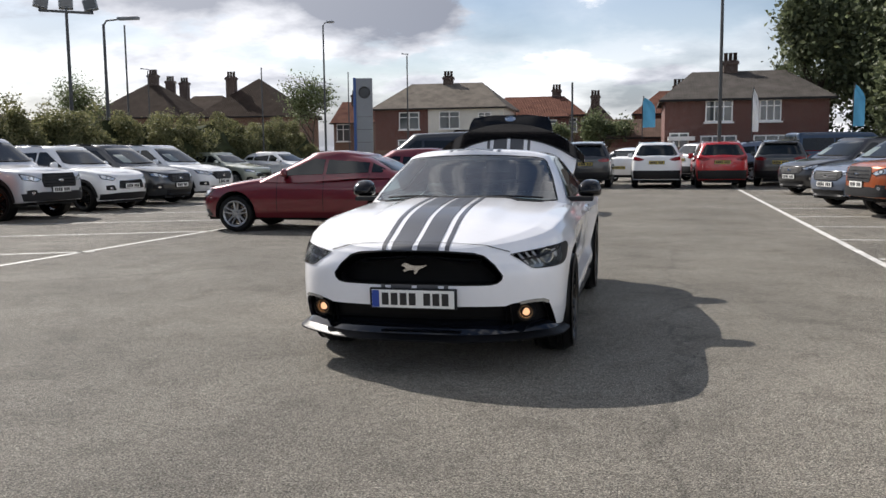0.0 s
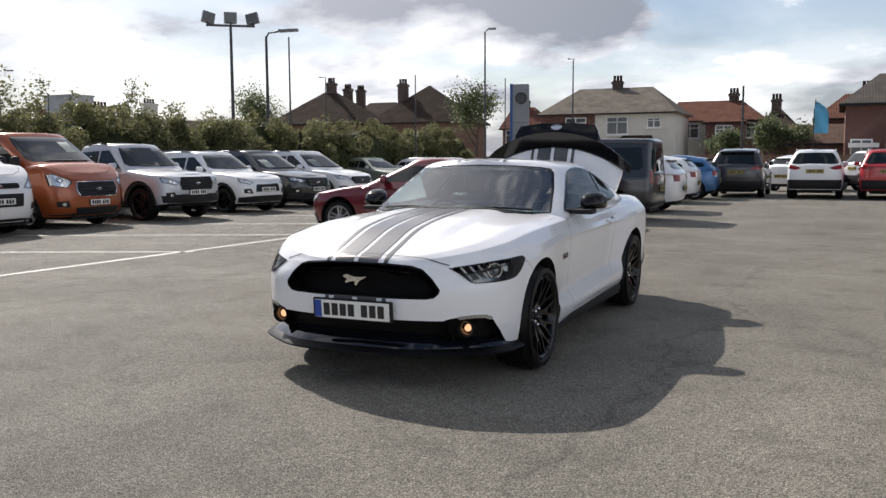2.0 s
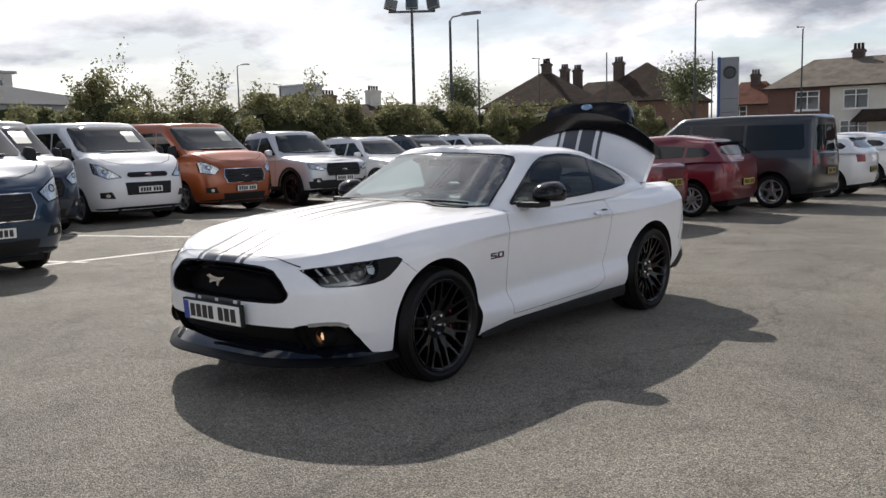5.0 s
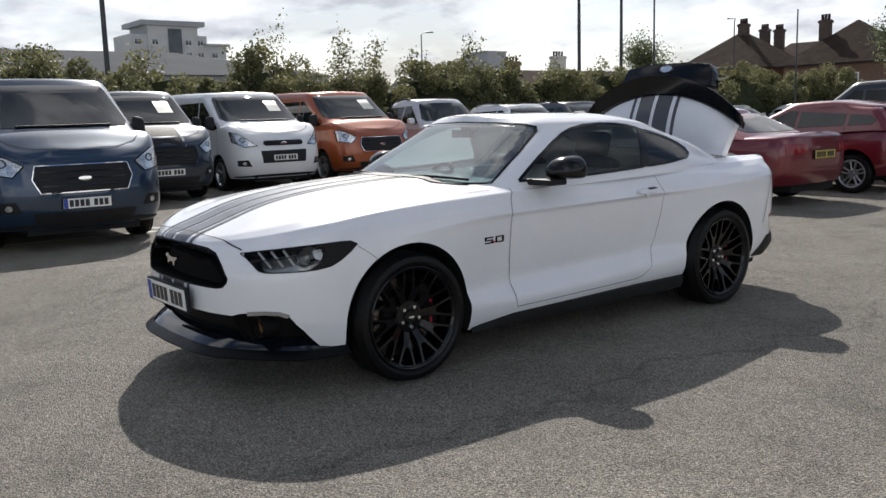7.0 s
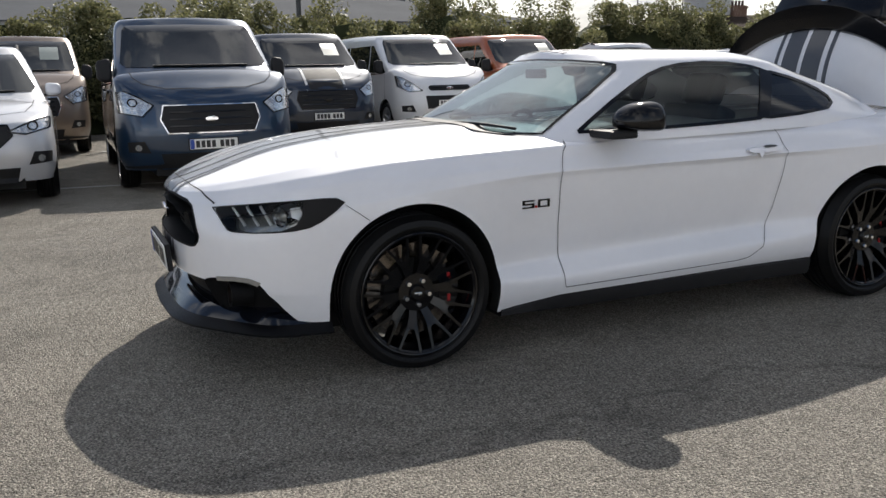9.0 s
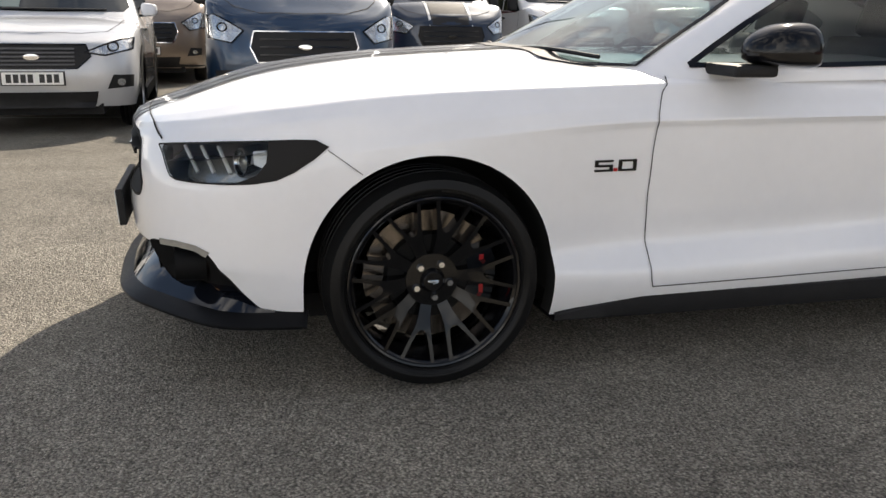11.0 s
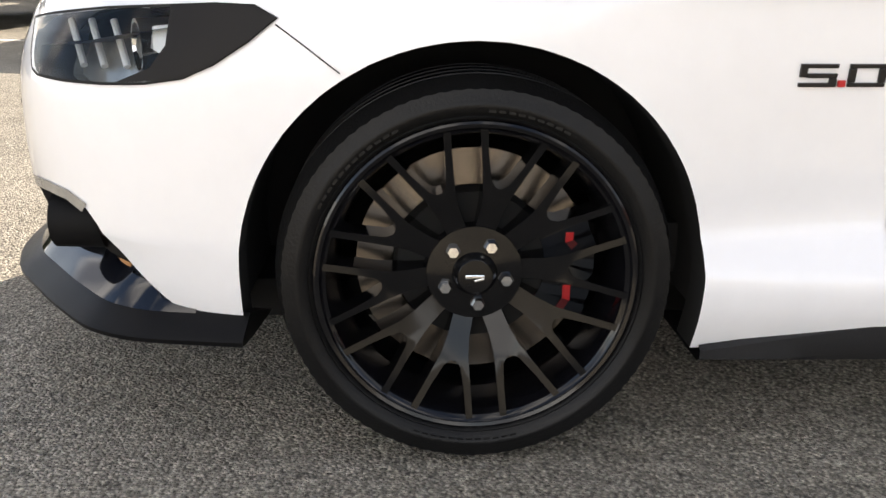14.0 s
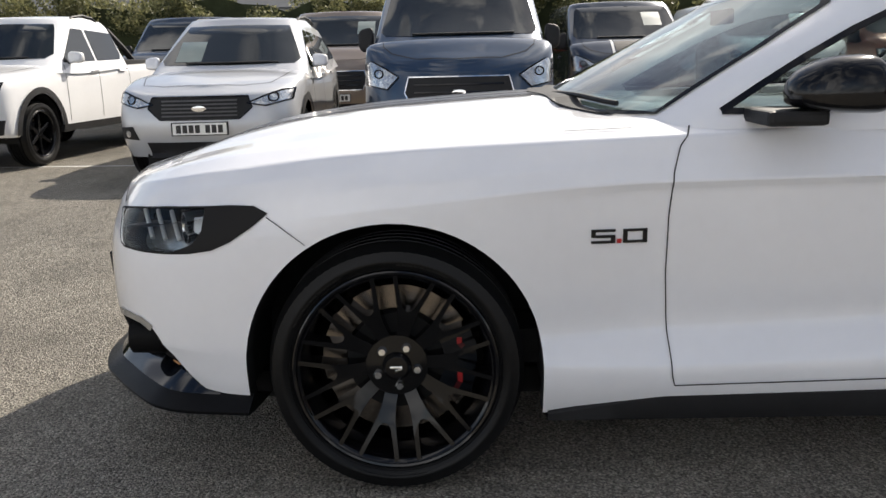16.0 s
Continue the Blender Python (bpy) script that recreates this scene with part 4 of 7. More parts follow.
    for s in (1, -1):
        gap([(0.80, .985), (0.755, .93), (0.732, .86), (0.722, .75), (0.722, .6), (0.732, .45), (0.74, .32), (0.748, .293)], "x", s)
        gap([(0.748, .293), (1.2, .300), (1.78, .312), (1.86, .322)], "x", s, w=0.0035)
        gap([(1.86, .322), (1.95, .37), (2.035, .55), (2.085, .77), (2.095, .86), (2.06, 1.0)], "x", s, w=0.0028)
        gap([(-0.325, .772), (-0.29, .748), (-0.255, .722), (-0.225, .70)], "x", s, w=0.0022)
        gap([(s * .788, 0.46), (s * .790, 0.64)], "z", 1, w=0.003)
        gap([(3.22, .55), (3.3, .8), (3.36, .95)], "x", s, w=0.005)
    gap([(-.572, -.803), (-.53, -.815), (-.464, -.829), (-.31, -.853), (-.15, -.864), (0, -.868), (.15, -.864), (.31, -.853), (.464, -.829), (.53, -.815), (.572, -.803)], "z", 1, w=0.004)

    # grille, intakes and splitter
    gr = part("upper_grille", patch(t_low, grille, "y", -1, 0.05, -0.11, -0.11), M_GRILLE, car, "black mesh grille", smooth=True)
    for k in range(7):
        z = .605 + .024 * k
        half = .485 - abs(k - 2.5) * 0.018
        part("grille_bar", strip(t_low, [(-half, z), (half, z)], "y", -1, 0.010, -0.09, 0.05), M_GRILLE, gr)
    part("grille_surround", strip(t_low, [*grille, grille[0]], "y", -1, 0.010, 0.001, 0.02), M_GRILLE, gr)
    # emblem as a plain swept shape
    em = plate_shape(eased([(-.088, .018), (-.052, .036), (-.020, .020), (.035, .016), (.092, .024), (.060, .006), (.030, -.006), (.012, -.036), (-.004, -.032), (.004, -.010), (-.032, -.012), (-.066, -.026), (-.070, -.014), (-.048, .002)], 1), 0.010)
    part("emblem", em, M_CHROME, car, "plain chrome emblem").matrix_basis = pose(0, -0.938, 0.680, 8, 0, 0)
    lg = part("lower_grille", patch(t_low, intake, "y", -1, 0.06, -0.05, -0.05), M_GRILLE, car, "black lower air intake")
    for s in (1, -1):
        # lamp pockets at the bumper corners
        pk = pocket_line(s)
        pocket = part("lamp_pocket", patch(t_low, pk, "y", -1, 0.05, -0.05, -0.05), M_GRILLE, car, "black plastic fog lamp pocket", smooth=True)
        part("pocket_lip", strip(t_low, [(s * .64, .462), (s * .72, .470), (s * .772, .467), (s * .800, .450)], "y", -1, 0.020, 0.003, 0.02), M_MARKER, car, "clear side marker lamp")
        p, n, d = drop_on(t_low, "y", -1, s * .666, .392)
        rot = n.to_track_quat("Z", "Y").to_matrix().to_4x4()
        ring = part("fog_lamp", lathe([(0.030, -0.01), (0.036, 0.012), (0.046, 0.012), (0.048, -0.01)], 28, "z"), M_FOGR, car, "round lit fog lamp", smooth=True)
        ring.matrix_basis = Matrix.Translation(p + Vector((0, 0.044, 0))) @ Vector((0, -1, 0)).to_track_quat("Z", "Y").to_matrix().to_4x4()
        part("shroud", lathe([(0.047, 0.010), (0.048, 0.034), (0.055, 0.034), (0.057, -0.06)], 28, "z"), M_GRILLE, ring, smooth=True)
        part("bulb", lathe([(0.0, 0.000), (0.010, -0.001), (0.024, -0.008)], 24, "z"), M_FOG, ring, "glowing amber bulb", smooth=True)
        # headlamp: dark housing behind clear glass, reflector, three light bars, projector, smoked rear end
        lamp = part("headlight", corner(lamp_line, s, 0.03, -0.10, -0.10), M_HEADL, car, "swept dark headlight with three bars", smooth=True)
        part("reflector", corner([(.63, -.765, .758), (.73, -.682, .768), (.80, -.59, .778), (.848, -.50, .782), (.862, -.49, .745), (.866, -.52, .70), (.855, -.57, .684), (.78, -.70, .680), (.72, -.76, .684), (.67, -.78, .715)], s, 0.03, -0.085, -0.02), M_LAMPD, lamp, "mottled chrome reflector", smooth=True)
        for (x0, y0, z0), (x1, y1, z1) in (((.615, -.735, .757), (.676, -.700, .682)), ((.655, -.685, .760), (.712, -.652, .684)), ((.690, -.635, .762), (.740, -.604, .687))):
            bar = pipe([(x0 * s, y0, z0), (x1 * s, y1, z1)], 0.0068, 8)
            part("light_bar", bar, M_FROST, lamp, "pale frosted light bar", smooth=True)
        ring = part("projector", lathe([(0.034, 0.0), (0.040, 0.016), (0.046, 0.016), (0.048, -0.05)], 28, "z"), M_CHROME, lamp, "chrome projector ring", smooth=True)
        ring.matrix_basis = Matrix.Translation((s * .770, -.560, .726)) @ Vector((s * .45, -.89, 0)).to_track_quat("Z", "Y").to_matrix().to_4x4()
        part("bulb_glass", lathe([(0.0, 0.018), (0.018, 0.013), (0.030, 0.0), (0.034, -0.012)], 24, "z"), M_LAMPD, ring, smooth=True)
        part("running_light", corner([(.826, -.545, .772), (.846, -.508, .775), (.858, -.500, .748), (.858, -.515, .722), (.846, -.545, .735)], s, 0.03, -0.03, 0.01), M_FROST, lamp, "pale frosted light guide", smooth=True)
        part("smoked_end", corner([(.853, -.495, .797), (.866, -.42, .799), (.877, -.358, .799), (.887, -.325, .781), (.888, -.37, .746), (.885, -.425, .710), (.878, -.475, .687), (.862, -.545, .678), (.850, -.590, .675), (.863, -.528, .70), (.863, -.500, .735), (.858, -.497, .77)], s, 0.03, 0.0066, 0.005), M_HEADL, lamp, "smoked plastic rear end", smooth=True)
        part("lens", corner(lamp_line, s, 0.03, 0.0042, 0.002), M_LENS, lamp, "clear polished lens", smooth=True)
        bm = strip(t_cor[s], [*flat(lamp_line, s), flat(lamp_line, s)[0]], "y", -1, 0.0045, 0.0054, 0.02)
        bmesh.ops.transform(bm, matrix=slant[s].inverted(), verts=bm.verts)
        part("seal", bm, M_DARK, lamp)
    # splitter: a thin tray round the nose, with a gloss ramp above it
    lip = [(0, -1.010), (.30, -.997), (.50, -.945), (.63, -.860), (.75, -.768), (.845, -.678), (.887, -.590), (.902, -.50), (.914, -.402)]
    part("front_splitter", edging(lip, [(-.055, .276), (-.006, .246), (0, .240), (-.001, .232), (-.06, .226), (-.20, .224)]), M_SPLIT, car, "matt black front splitter plate", smooth=True, sharp=25)
    part("splitter_ramp", edging(lip[:-1], [(-.150, .352), (-.120, .338), (-.075, .300), (-.048, .272)]), M_RAMP, car, "gloss black lower bumper lip", smooth=True)
    # sill skirts, rear valance, floor
    for s in (1, -1):
        bm = bmesh.new()
        rows = []
        for k in range(25):
            y = 0.41 + (2.30 - 0.41) * k / 24
            top = 0.216 + 0.046 * min(1, k / 4) + 0.012 * k / 24
            w = float(knots(.80, .855, .87, .875, .885, .90, .88, .82)(y))
            rows.append([bm.verts.new((s * (w + q), y, z)) for q, z in ((0.004, top), (0.014, top - 0.008), (0.014, max(0.192, top - 0.05)), (0.0, 0.184), (-0.25, 0.18))])
        for a, b in zip(rows, rows[1:]):
            for k in range(4):
                bm.faces.new((a[k], a[k + 1], b[k + 1], b[k]))
        bmesh.ops.recalc_face_normals(bm, faces=bm.faces)
        part("sill_skirt", bm, M_BLACKM, car, "black sill skirt", smooth=True)
        bm = patch(t_low, [(3.14, .30), (3.30, .44), (3.6, .47), (3.6, .32), (3.3, .29)], "x", s, 0.05, 0.006, 0.02)
        part("rear_valance", bm, M_BLACKM, car, smooth=True)
        part("side_reflector", patch(t_low, [(3.33, .60), (3.47, .63), (3.47, .595), (3.34, .575)], "x", s, 0.05, 0.004, 0.01), M_TAIL, car, "dark red side marker")
        for yc in (-0.005, 2.715):
            w0 = lathe([(0.0, s * 0.50), (0.30, s * 0.50), (0.409, s * 0.505), (0.409, s * (0.855 if yc < 1 else 0.895))], 48, "x", radians(-10), radians(190))
            bmesh.ops.translate(w0, verts=w0.verts, vec=(0, yc, 0.352))
            part("wheel_arch", w0, M_DARK, car, "black wheel arch liner", smooth=True)
        # mirror on a stalk
        bm = bmesh.new()
        bmesh.ops.create_uvsphere(bm, u_segments=24, v_segments=14, radius=1.0)
        for v in bm.verts:
            x, y, z = v.co
            f = lambda q, e: math.copysign(abs(q) ** e, q)
            v.co = (s * (0.958 + 0.092 * f(x, 0.75)), 1.098 + 0.110 * f(y, 0.5 if y > 0 else 0.9) + 0.02 * x, 1.060 + (0.090 * f(z, 0.8) if z > 0 else 0.046 * f(z, 0.45)) * (1 + 0.24 * y))
        mir = part("wing_mirror", bm, M_BLACKG, car, "gloss black door mirror", smooth=True)
        box(bm2 := bmesh.new(), 0.78, 0.99, 0.93, 1.08, 0.984, 1.022, 0.012)
        if s < 0:
            bmesh.ops.scale(bm2, vec=(-1, 1, 1), verts=bm2.verts)
            bmesh.ops.reverse_faces(bm2, faces=bm2.faces)
        part("mirror_arm", bm2, M_BLACKM, mir)
        box(bm2 := bmesh.new(), 0.90, 1.03, 1.174, 1.184, 1.035, 1.115, 0.003)
        if s < 0:
            bmesh.ops.scale(bm2, vec=(-1, 1, 1), verts=bm2.verts)
            bmesh.ops.reverse_faces(bm2, faces=bm2.faces)
        part("mirror_glass", bm2, M_CHROME, mir)
        # handle
        hd = part("door_handle", patch(t_low, eased([(1.825, .866), (1.87, .879), (2.03, .884), (2.07, .874), (2.03, .858), (1.87, .850)]), "x", s, 0.02, 0.022, 0.03), M_WHITE, car, smooth=True)
        # flat grey patch on the handle, painted shade instead of a modelled recess
        part("handle_cup", patch(t_low, eased([(1.93, .884), (2.00, .887), (2.03, .879), (2.00, .874), (1.94, .872)]), "x", s, 0.03, 0.026, 0.002), M_TRIM, hd, "shaded grip recess")
        # badge with the engine size
        p, n, d = drop_on(t_low, "x", s, 0.595, .702)
        fwd = Vector((0, s, 0))
        up = Vector((0, 0, 1))
        rot = Matrix((fwd, up - n * up.dot(n), n)).transposed()
        q = n.cross(fwd).normalized()
        m3 = Matrix((fwd - n * fwd.dot(n), q if q.z > 0 else -q, n)).transposed().to_4x4()
        bm = bmesh.new()
        for x0, x1, z0, z1 in ((-.032, .032, .012, .019), (-.032, -.020, -.003, .0125), (-.0195, .032, -.004, .0035), (.020, .032, -.0125, -.0045), (-.032, .032, -.019, -.012)):
            box(bm, x0, x1, -.006, .0, z0, z1, .0012)
        m3 = m3 @ pose(0, 0, 0, -90)
        five = part("engine_badge", bm, M_BLACKG, car, "black engine size badge reading 5.0")
        five.matrix_basis = Matrix.Translation(p + n * 0.002 - fwd * 0.042) @ m3
        bm = bmesh.new()
        for x0, x1, z0, z1 in ((-.032, .032, .012, .019), (-.032, -.020, -.0115, .0115), (.020, .032, -.0115, .0115), (-.032, .032, -.019, -.012)):
            box(bm, x0, x1, -.006, .0, z0, z1, .0012)
        part("badge_digit", bm, M_BLACKG, five).matrix_basis = pose(0.084, 0, 0)
        part("badge_point", boxed(.036, .048, -.006, 0, -.019, -.008, .001), M_RED, five, "red point")
        # rear lamp bars
        for k in range(3):
            part("tail_light", patch(t_low, [(s * (.52 + .1 * k), .80), (s * (.58 + .1 * k), .80), (s * (.60 + .1 * k), .95), (s * (.54 + .1 * k), .95)], "y", 1, 0.04, 0.005, 0.02), M_TAIL, car, "upright red tail light")
    part("underbody", boxed(-0.62, 0.62, -0.60, 3.6, 0.17, 0.25), M_DARK, car)
    part("nose_tray", boxed(-0.60, 0.60, -0.76, -0.42, 0.23, 0.27, 0.01), M_DARK, car)
    part("cowl_trim", patch(t_low, [(-.62, .58), (-.40, .47), (0, .43), (.40, .47), (.62, .58), (.66, .70), (.4, .60), (0, .56), (-.4, .60), (-.66, .70)], "z", 1, 0.06, 0.006, 0.01), M_BLACKM, car, "black scuttle trim below the windscreen")
    for a, b in ((-0.05, -0.60), (0.62, 0.05)):
        pts = []
        for k in range(13):
            x = a + (b - a) * k / 12
            z = 1.018 + 0.016 * math.sin(math.pi * k / 12)
            p, n, d = drop_on(t_cab, "y", -1, x, z)
            pts.append(p + n * 0.014)
        part("wiper", pipe(pts, 0.008, 6), M_BLACKM, car)

    # boot lid, raised on its hinges, with spoiler and rear panel
    lid = part("boot_lid", bmesh.new(), M_WHITE, car, "raised white boot lid with grey stripes")
    bm = bmesh.new()
    N, K = 24, 10
    grid = []
    for j in range(K + 1):
        v = j / K
        row = []
        for i in range(N + 1):
            u = -1 + 2 * i / N
            half = 0.60 + 0.06 * math.sin(v * math.pi * 0.6)
            row.append(bm.verts.new((u * half, 0.60 * v * (1 - 0.46 * u * u), 0.035 * math.sin(math.pi * min(1, v * 1.2)) * (1 - 0.4 * u * u) - 0.035 * u * u - 0.045 * abs(u) ** 6)))
        grid.append(row)
    for j in range(K):
        for i in range(N):
            bm.faces.new((grid[j][i], grid[j][i + 1], grid[j + 1][i + 1], grid[j + 1][i]))
    t_lid = tree_of(bm)
    rimv = bmesh.ops.extrude_face_region(bm, geom=bm.faces[:])
    for g in rimv["geom"]:
        if isinstance(g, bmesh.types.BMVert):
            g.co.z -= 0.06
    bmesh.ops.recalc_face_normals(bm, faces=bm.faces)
    bm.to_mesh(lid.data)
    bm.free()
    lid.data.shade_smooth()
    lid.data.set_sharp_from_angle(angle=radians(40))
    for a, b in bands:
        for s in (1, -1):
            part("stripe", patch(t_lid, [(s * a, 0.01), (s * b, 0.01), (s * b, 0.54), (s * a, 0.54)], "z", 1, 0.08, 0.003, 0.001), M_STRIPE, lid, smooth=True)
    # spoiler blade across the trailing edge
    bm = bmesh.new()
    rows = []
    for i in range(41):
        u = -1 + 2 * i / 40
        e = 1 - abs(u) ** 5
        x = 0.74 * u
        y0 = 0.45 - 0.25 * u * u
        prof = [(0.0, 0.0), (0.02, 0.05), (0.09, 0.085), (0.150, 0.115), (0.155, 0.10), (0.11, 0.05), (0.08, -0.03)]
        rows.append([bm.verts.new((x, y0 + a * (0.55 + 0.45 * e), b * (0.35 + 0.65 * e) - 0.02 - 0.05 * u * u)) for a, b in prof])
    for a, b in zip(rows, rows[1:]):
        for k in range(len(prof)):
            bm.faces.new((a[k], a[(k + 1) % len(prof)], b[(k + 1) % len(prof)], b[k]))
    bm.faces.new(rows[0]), bm.faces.new(rows[-1][::-1])
    bmesh.ops.recalc_face_normals(bm, faces=bm.faces)
    part("spoiler", bm, M_BLACKG, lid, "gloss black curved boot spoiler", smooth=True, sharp=35)
    panel = plate_shape(eased([(-.43, .50), (.43, .50), (.415, .64), (.36, .745), (-.36, .745), (-.415, .64)], 1), 0.10)
    bmesh.ops.transform(panel, matrix=Matrix(((1, 0, 0, 0), (0, 0, 1, 0), (0, 1, 0, -.045), (0, 0, 0, 1))), verts=panel.verts)
    bmesh.ops.recalc_face_normals(panel, faces=panel.faces)
    bmesh.ops.bevel(panel, geom=panel.edges[:], offset=0.012, segments=2, affect="EDGES", profile=0.6)
    rear = part("rear_panel", panel, M_BLACKG, lid, "black rear lid panel", smooth=True)
    rd = lathe([(0.0, 0.004), (0.05, 0.004), (0.055, 0.012), (0.068, 0.012), (0.072, 0.0)], 32, "z")
    bmesh.ops.scale(rd, vec=(0.80, 0.42, 1), verts=rd.verts)
    bmesh.ops.translate(rd, vec=(0, 0.695, -0.044), verts=rd.verts)
    part("round_badge", rd, M_CHROME, rear, "round chrome badge")
    lid.matrix_basis = pose(0, 3.04, 1.07, 74, 0, 0) @ Matrix.Diagonal((1.07, 1.0, 1, 1))
    for s in (1, -1):
        part("lid_strut", pipe([(s * 0.60, 3.20, 1.04), (s * 0.585, 3.13, 1.18)], 0.010, 8), M_ALLOY, car, "silver gas strut")
        part("lid_hinge", pipe([(s * 0.55, 3.30, 0.96), (s * 0.57, 3.22, 1.05), (s * 0.56, 3.10, 1.10)], 0.014, 8), M_WHITE, car)
    part("boot_well", boxed(-0.66, 0.66, 2.95, 3.72, 0.45, 0.50), M_DARK, car)

    # inside
    part("cabin_floor", boxed(-0.72, 0.72, 0.2, 2.9, 0.30, 0.40), M_DARK, car)
    bm = bmesh.new()
    box(bm, -0.74, 0.74, 0.50, 0.98, 0.82, 0.97, 0.04)
    box(bm, -0.10, 0.10, 0.95, 1.9, 0.40, 0.66, 0.03)
    part("dashboard", bm, M_DASH, car, "grey padded dashboard")
    sheet = part("paper_sheet", boxed(0.16, 0.60, 0.66, 0.93, 0.972, 0.976, m=pose(0, 0, 0, 0, 0, 4)), M_PAPER, None)
    tagged(sheet, "pale green paper sheet lying on the dashboard", "paper")
    for x in (-0.36, 0.36):
        bm = bmesh.new()
        box(bm, x - 0.25, x + 0.25, 1.22, 1.75, 0.42, 0.60, 0.06)
        box(bm, x - 0.25, x + 0.25, -0.08, 0.08, 0.0, 0.60, 0.06, m=pose(0, 1.78, 0.52, -18, 0, 0))
        box(bm, x - 0.13, x + 0.13, -0.05, 0.05, 0.60, 0.78, 0.04, m=pose(0, 1.78, 0.52, -18, 0, 0))
        part("front_seat", bm, M_SEAT, car, "black leather seat with headrest", smooth=True, sharp=60)
    wl2 = lathe([(0.175, -0.014), (0.189, 0.0), (0.175, 0.014), (0.161, 0.0), (0.175, -0.014)], 40, "y")
    bmesh.ops.transform(wl2, matrix=pose(-0.36, 1.16, 0.90, -24, 0, 0), verts=wl2.verts)
    box(wl2, -0.17, 0.17, -0.01, 0.01, -0.03, 0.03, 0.005, m=pose(-0.36, 1.17, 0.90, -24, 0, 0))
    part("steering_wheel", wl2, M_SEAT, car, smooth=True)
    bm = boxed(-0.62, 0.62, 2.15, 2.75, 0.78, 0.86, 0.03)
    part("parcel_shelf", bm, M_TRIM, car)
    part("rear_seat", boxed(-0.62, 0.62, 2.05, 2.20, 0.45, 0.98, 0.06), M_SEAT, car)
    bm = boxed(-0.10, 0.10, 1.09, 1.115, 1.255, 1.305, 0.008)
    part("rear_view_mirror", bm, M_TRIM, car)

    # wheels
    kit = wheel_set("fork", 0.348, 0.265, 0.274)

    def brakes(w, x):
        bm = lathe([(0.135, -0.03), (0.215, -0.03), (0.220, 0.035), (0.130, 0.035), (0.135, -0.03)], 14, "x", radians(-28 if x > 0 else 152), radians(28 if x > 0 else 208))
        bmesh.ops.recalc_face_normals(bm, faces=bm.faces)
        cal = part("caliper", bm, M_BLACKG, w, "black brake caliper with red marks", smooth=True, sharp=30)
        sg = 1 if x > 0 else -1
        for a in (-0.07, 0.03):
            part("marking", boxed(0.035, 0.038, sg * 0.172 - 0.007, sg * 0.172 + 0.007, a, a + 0.034), M_RED, cal, "plain red bar")
        em2 = boxed(0.0935, 0.096, -0.018, 0.016, -0.003, 0.004, 0.002)
        box(em2, 0.0935, 0.096, -0.004, 0.014, -0.009, -0.005, 0.001, m=pose(0, 0, 0, 14, 0, 0))
        part("cap_emblem", em2, M_CHROME, w, "plain chrome centre cap emblem")
        for a0, n, r0, hh in ((62, 9, .302, .016), (118, 12, .302, .016), (250, 12, .302, .012)):
            lt = bmesh.new()
            for k in range(n):
                a = radians(a0 + 3.1 * k)
                box(lt, .1325, .1345, -.0055, .0055, -hh / 2, hh / 2, m=Matrix.Translation((0, r0 * math.cos(a), r0 * math.sin(a))) @ pose(0, 0, 0, math.degrees(a) - 90))
            part("sidewall_marking", lt, M_RUBBER, w, "plain raised rubber bars")
        for k in range(5):
            a = radians(61 + 72 * k)
            nut = lathe([(0.0, 0.092), (0.010, 0.092), (0.0135, 0.086), (0.0135, 0.05)], 6, "x")
            bmesh.ops.translate(nut, vec=(-0.005, 0.057 * math.cos(a), 0.057 * math.sin(a)), verts=nut.verts)
            part("wheel_nut", nut, M_CHROME, w, "chrome wheel nut")

    mount_wheels(car, kit, [(0.787, 0, 0.349), (-0.787, 0, 0.349), (0.812, 2.72, 0.349), (-0.812, 2.72, 0.349)], M_RIMB, "low tyre on black forked-spoke alloy wheel", brakes)
    number_plate(car, -0.985, 0.495, -1, tilt=4)
    return car


coupe = white_coupe()


# ---------------------------------------------------------------- ground and bay lines
def ground_sheet():
    n = 60
    xs = np.concatenate([[-900, -400, -160], np.linspace(-60, 60, n), [160, 400, 900]])
    verts = [(x, y, 0.0) for y in xs for x in xs]
    w = len(xs)
    faces = [(j * w + i, j * w + i + 1, (j + 1) * w + i + 1, (j + 1) * w + i) for j in range(w - 1) for i in range(w - 1)]
    return tagged(obj("ground", verts, faces, M_ASPHALT), "worn grey asphalt car park", "ground", kind="structure")


ground_sheet()


def bay_line(x0, y0, x1, y1, width=0.09):
    """A painted line, slightly broken at its edges."""
    d = Vector((x1 - x0, y1 - y0, 0))
    n = Vector((-d.y, d.x, 0)).normalized() * width / 2
    k = max(2, int(d.length / 0.25))
    bm = bmesh.new()
    rows = []
    for i in range(k + 1):
        p = Vector((x0, y0, 0.004)) + d * i / k
        rows.append([bm.verts.new(p + n * (1 + random.uniform(-.12, .12))), bm.verts.new(p - n * (1 + random.uniform(-.12, .12)))])
    for a, b in zip(rows, rows[1:]):
        bm.faces.new((a[0], a[1], b[1], b[0]))
    bmesh.ops.recalc_face_normals(bm, faces=bm.faces)
    ob = part("bay_line", bm, M_LINE, None)
    return tagged(ob, "worn white painted parking line", "road marking", "parking lines", "structure")


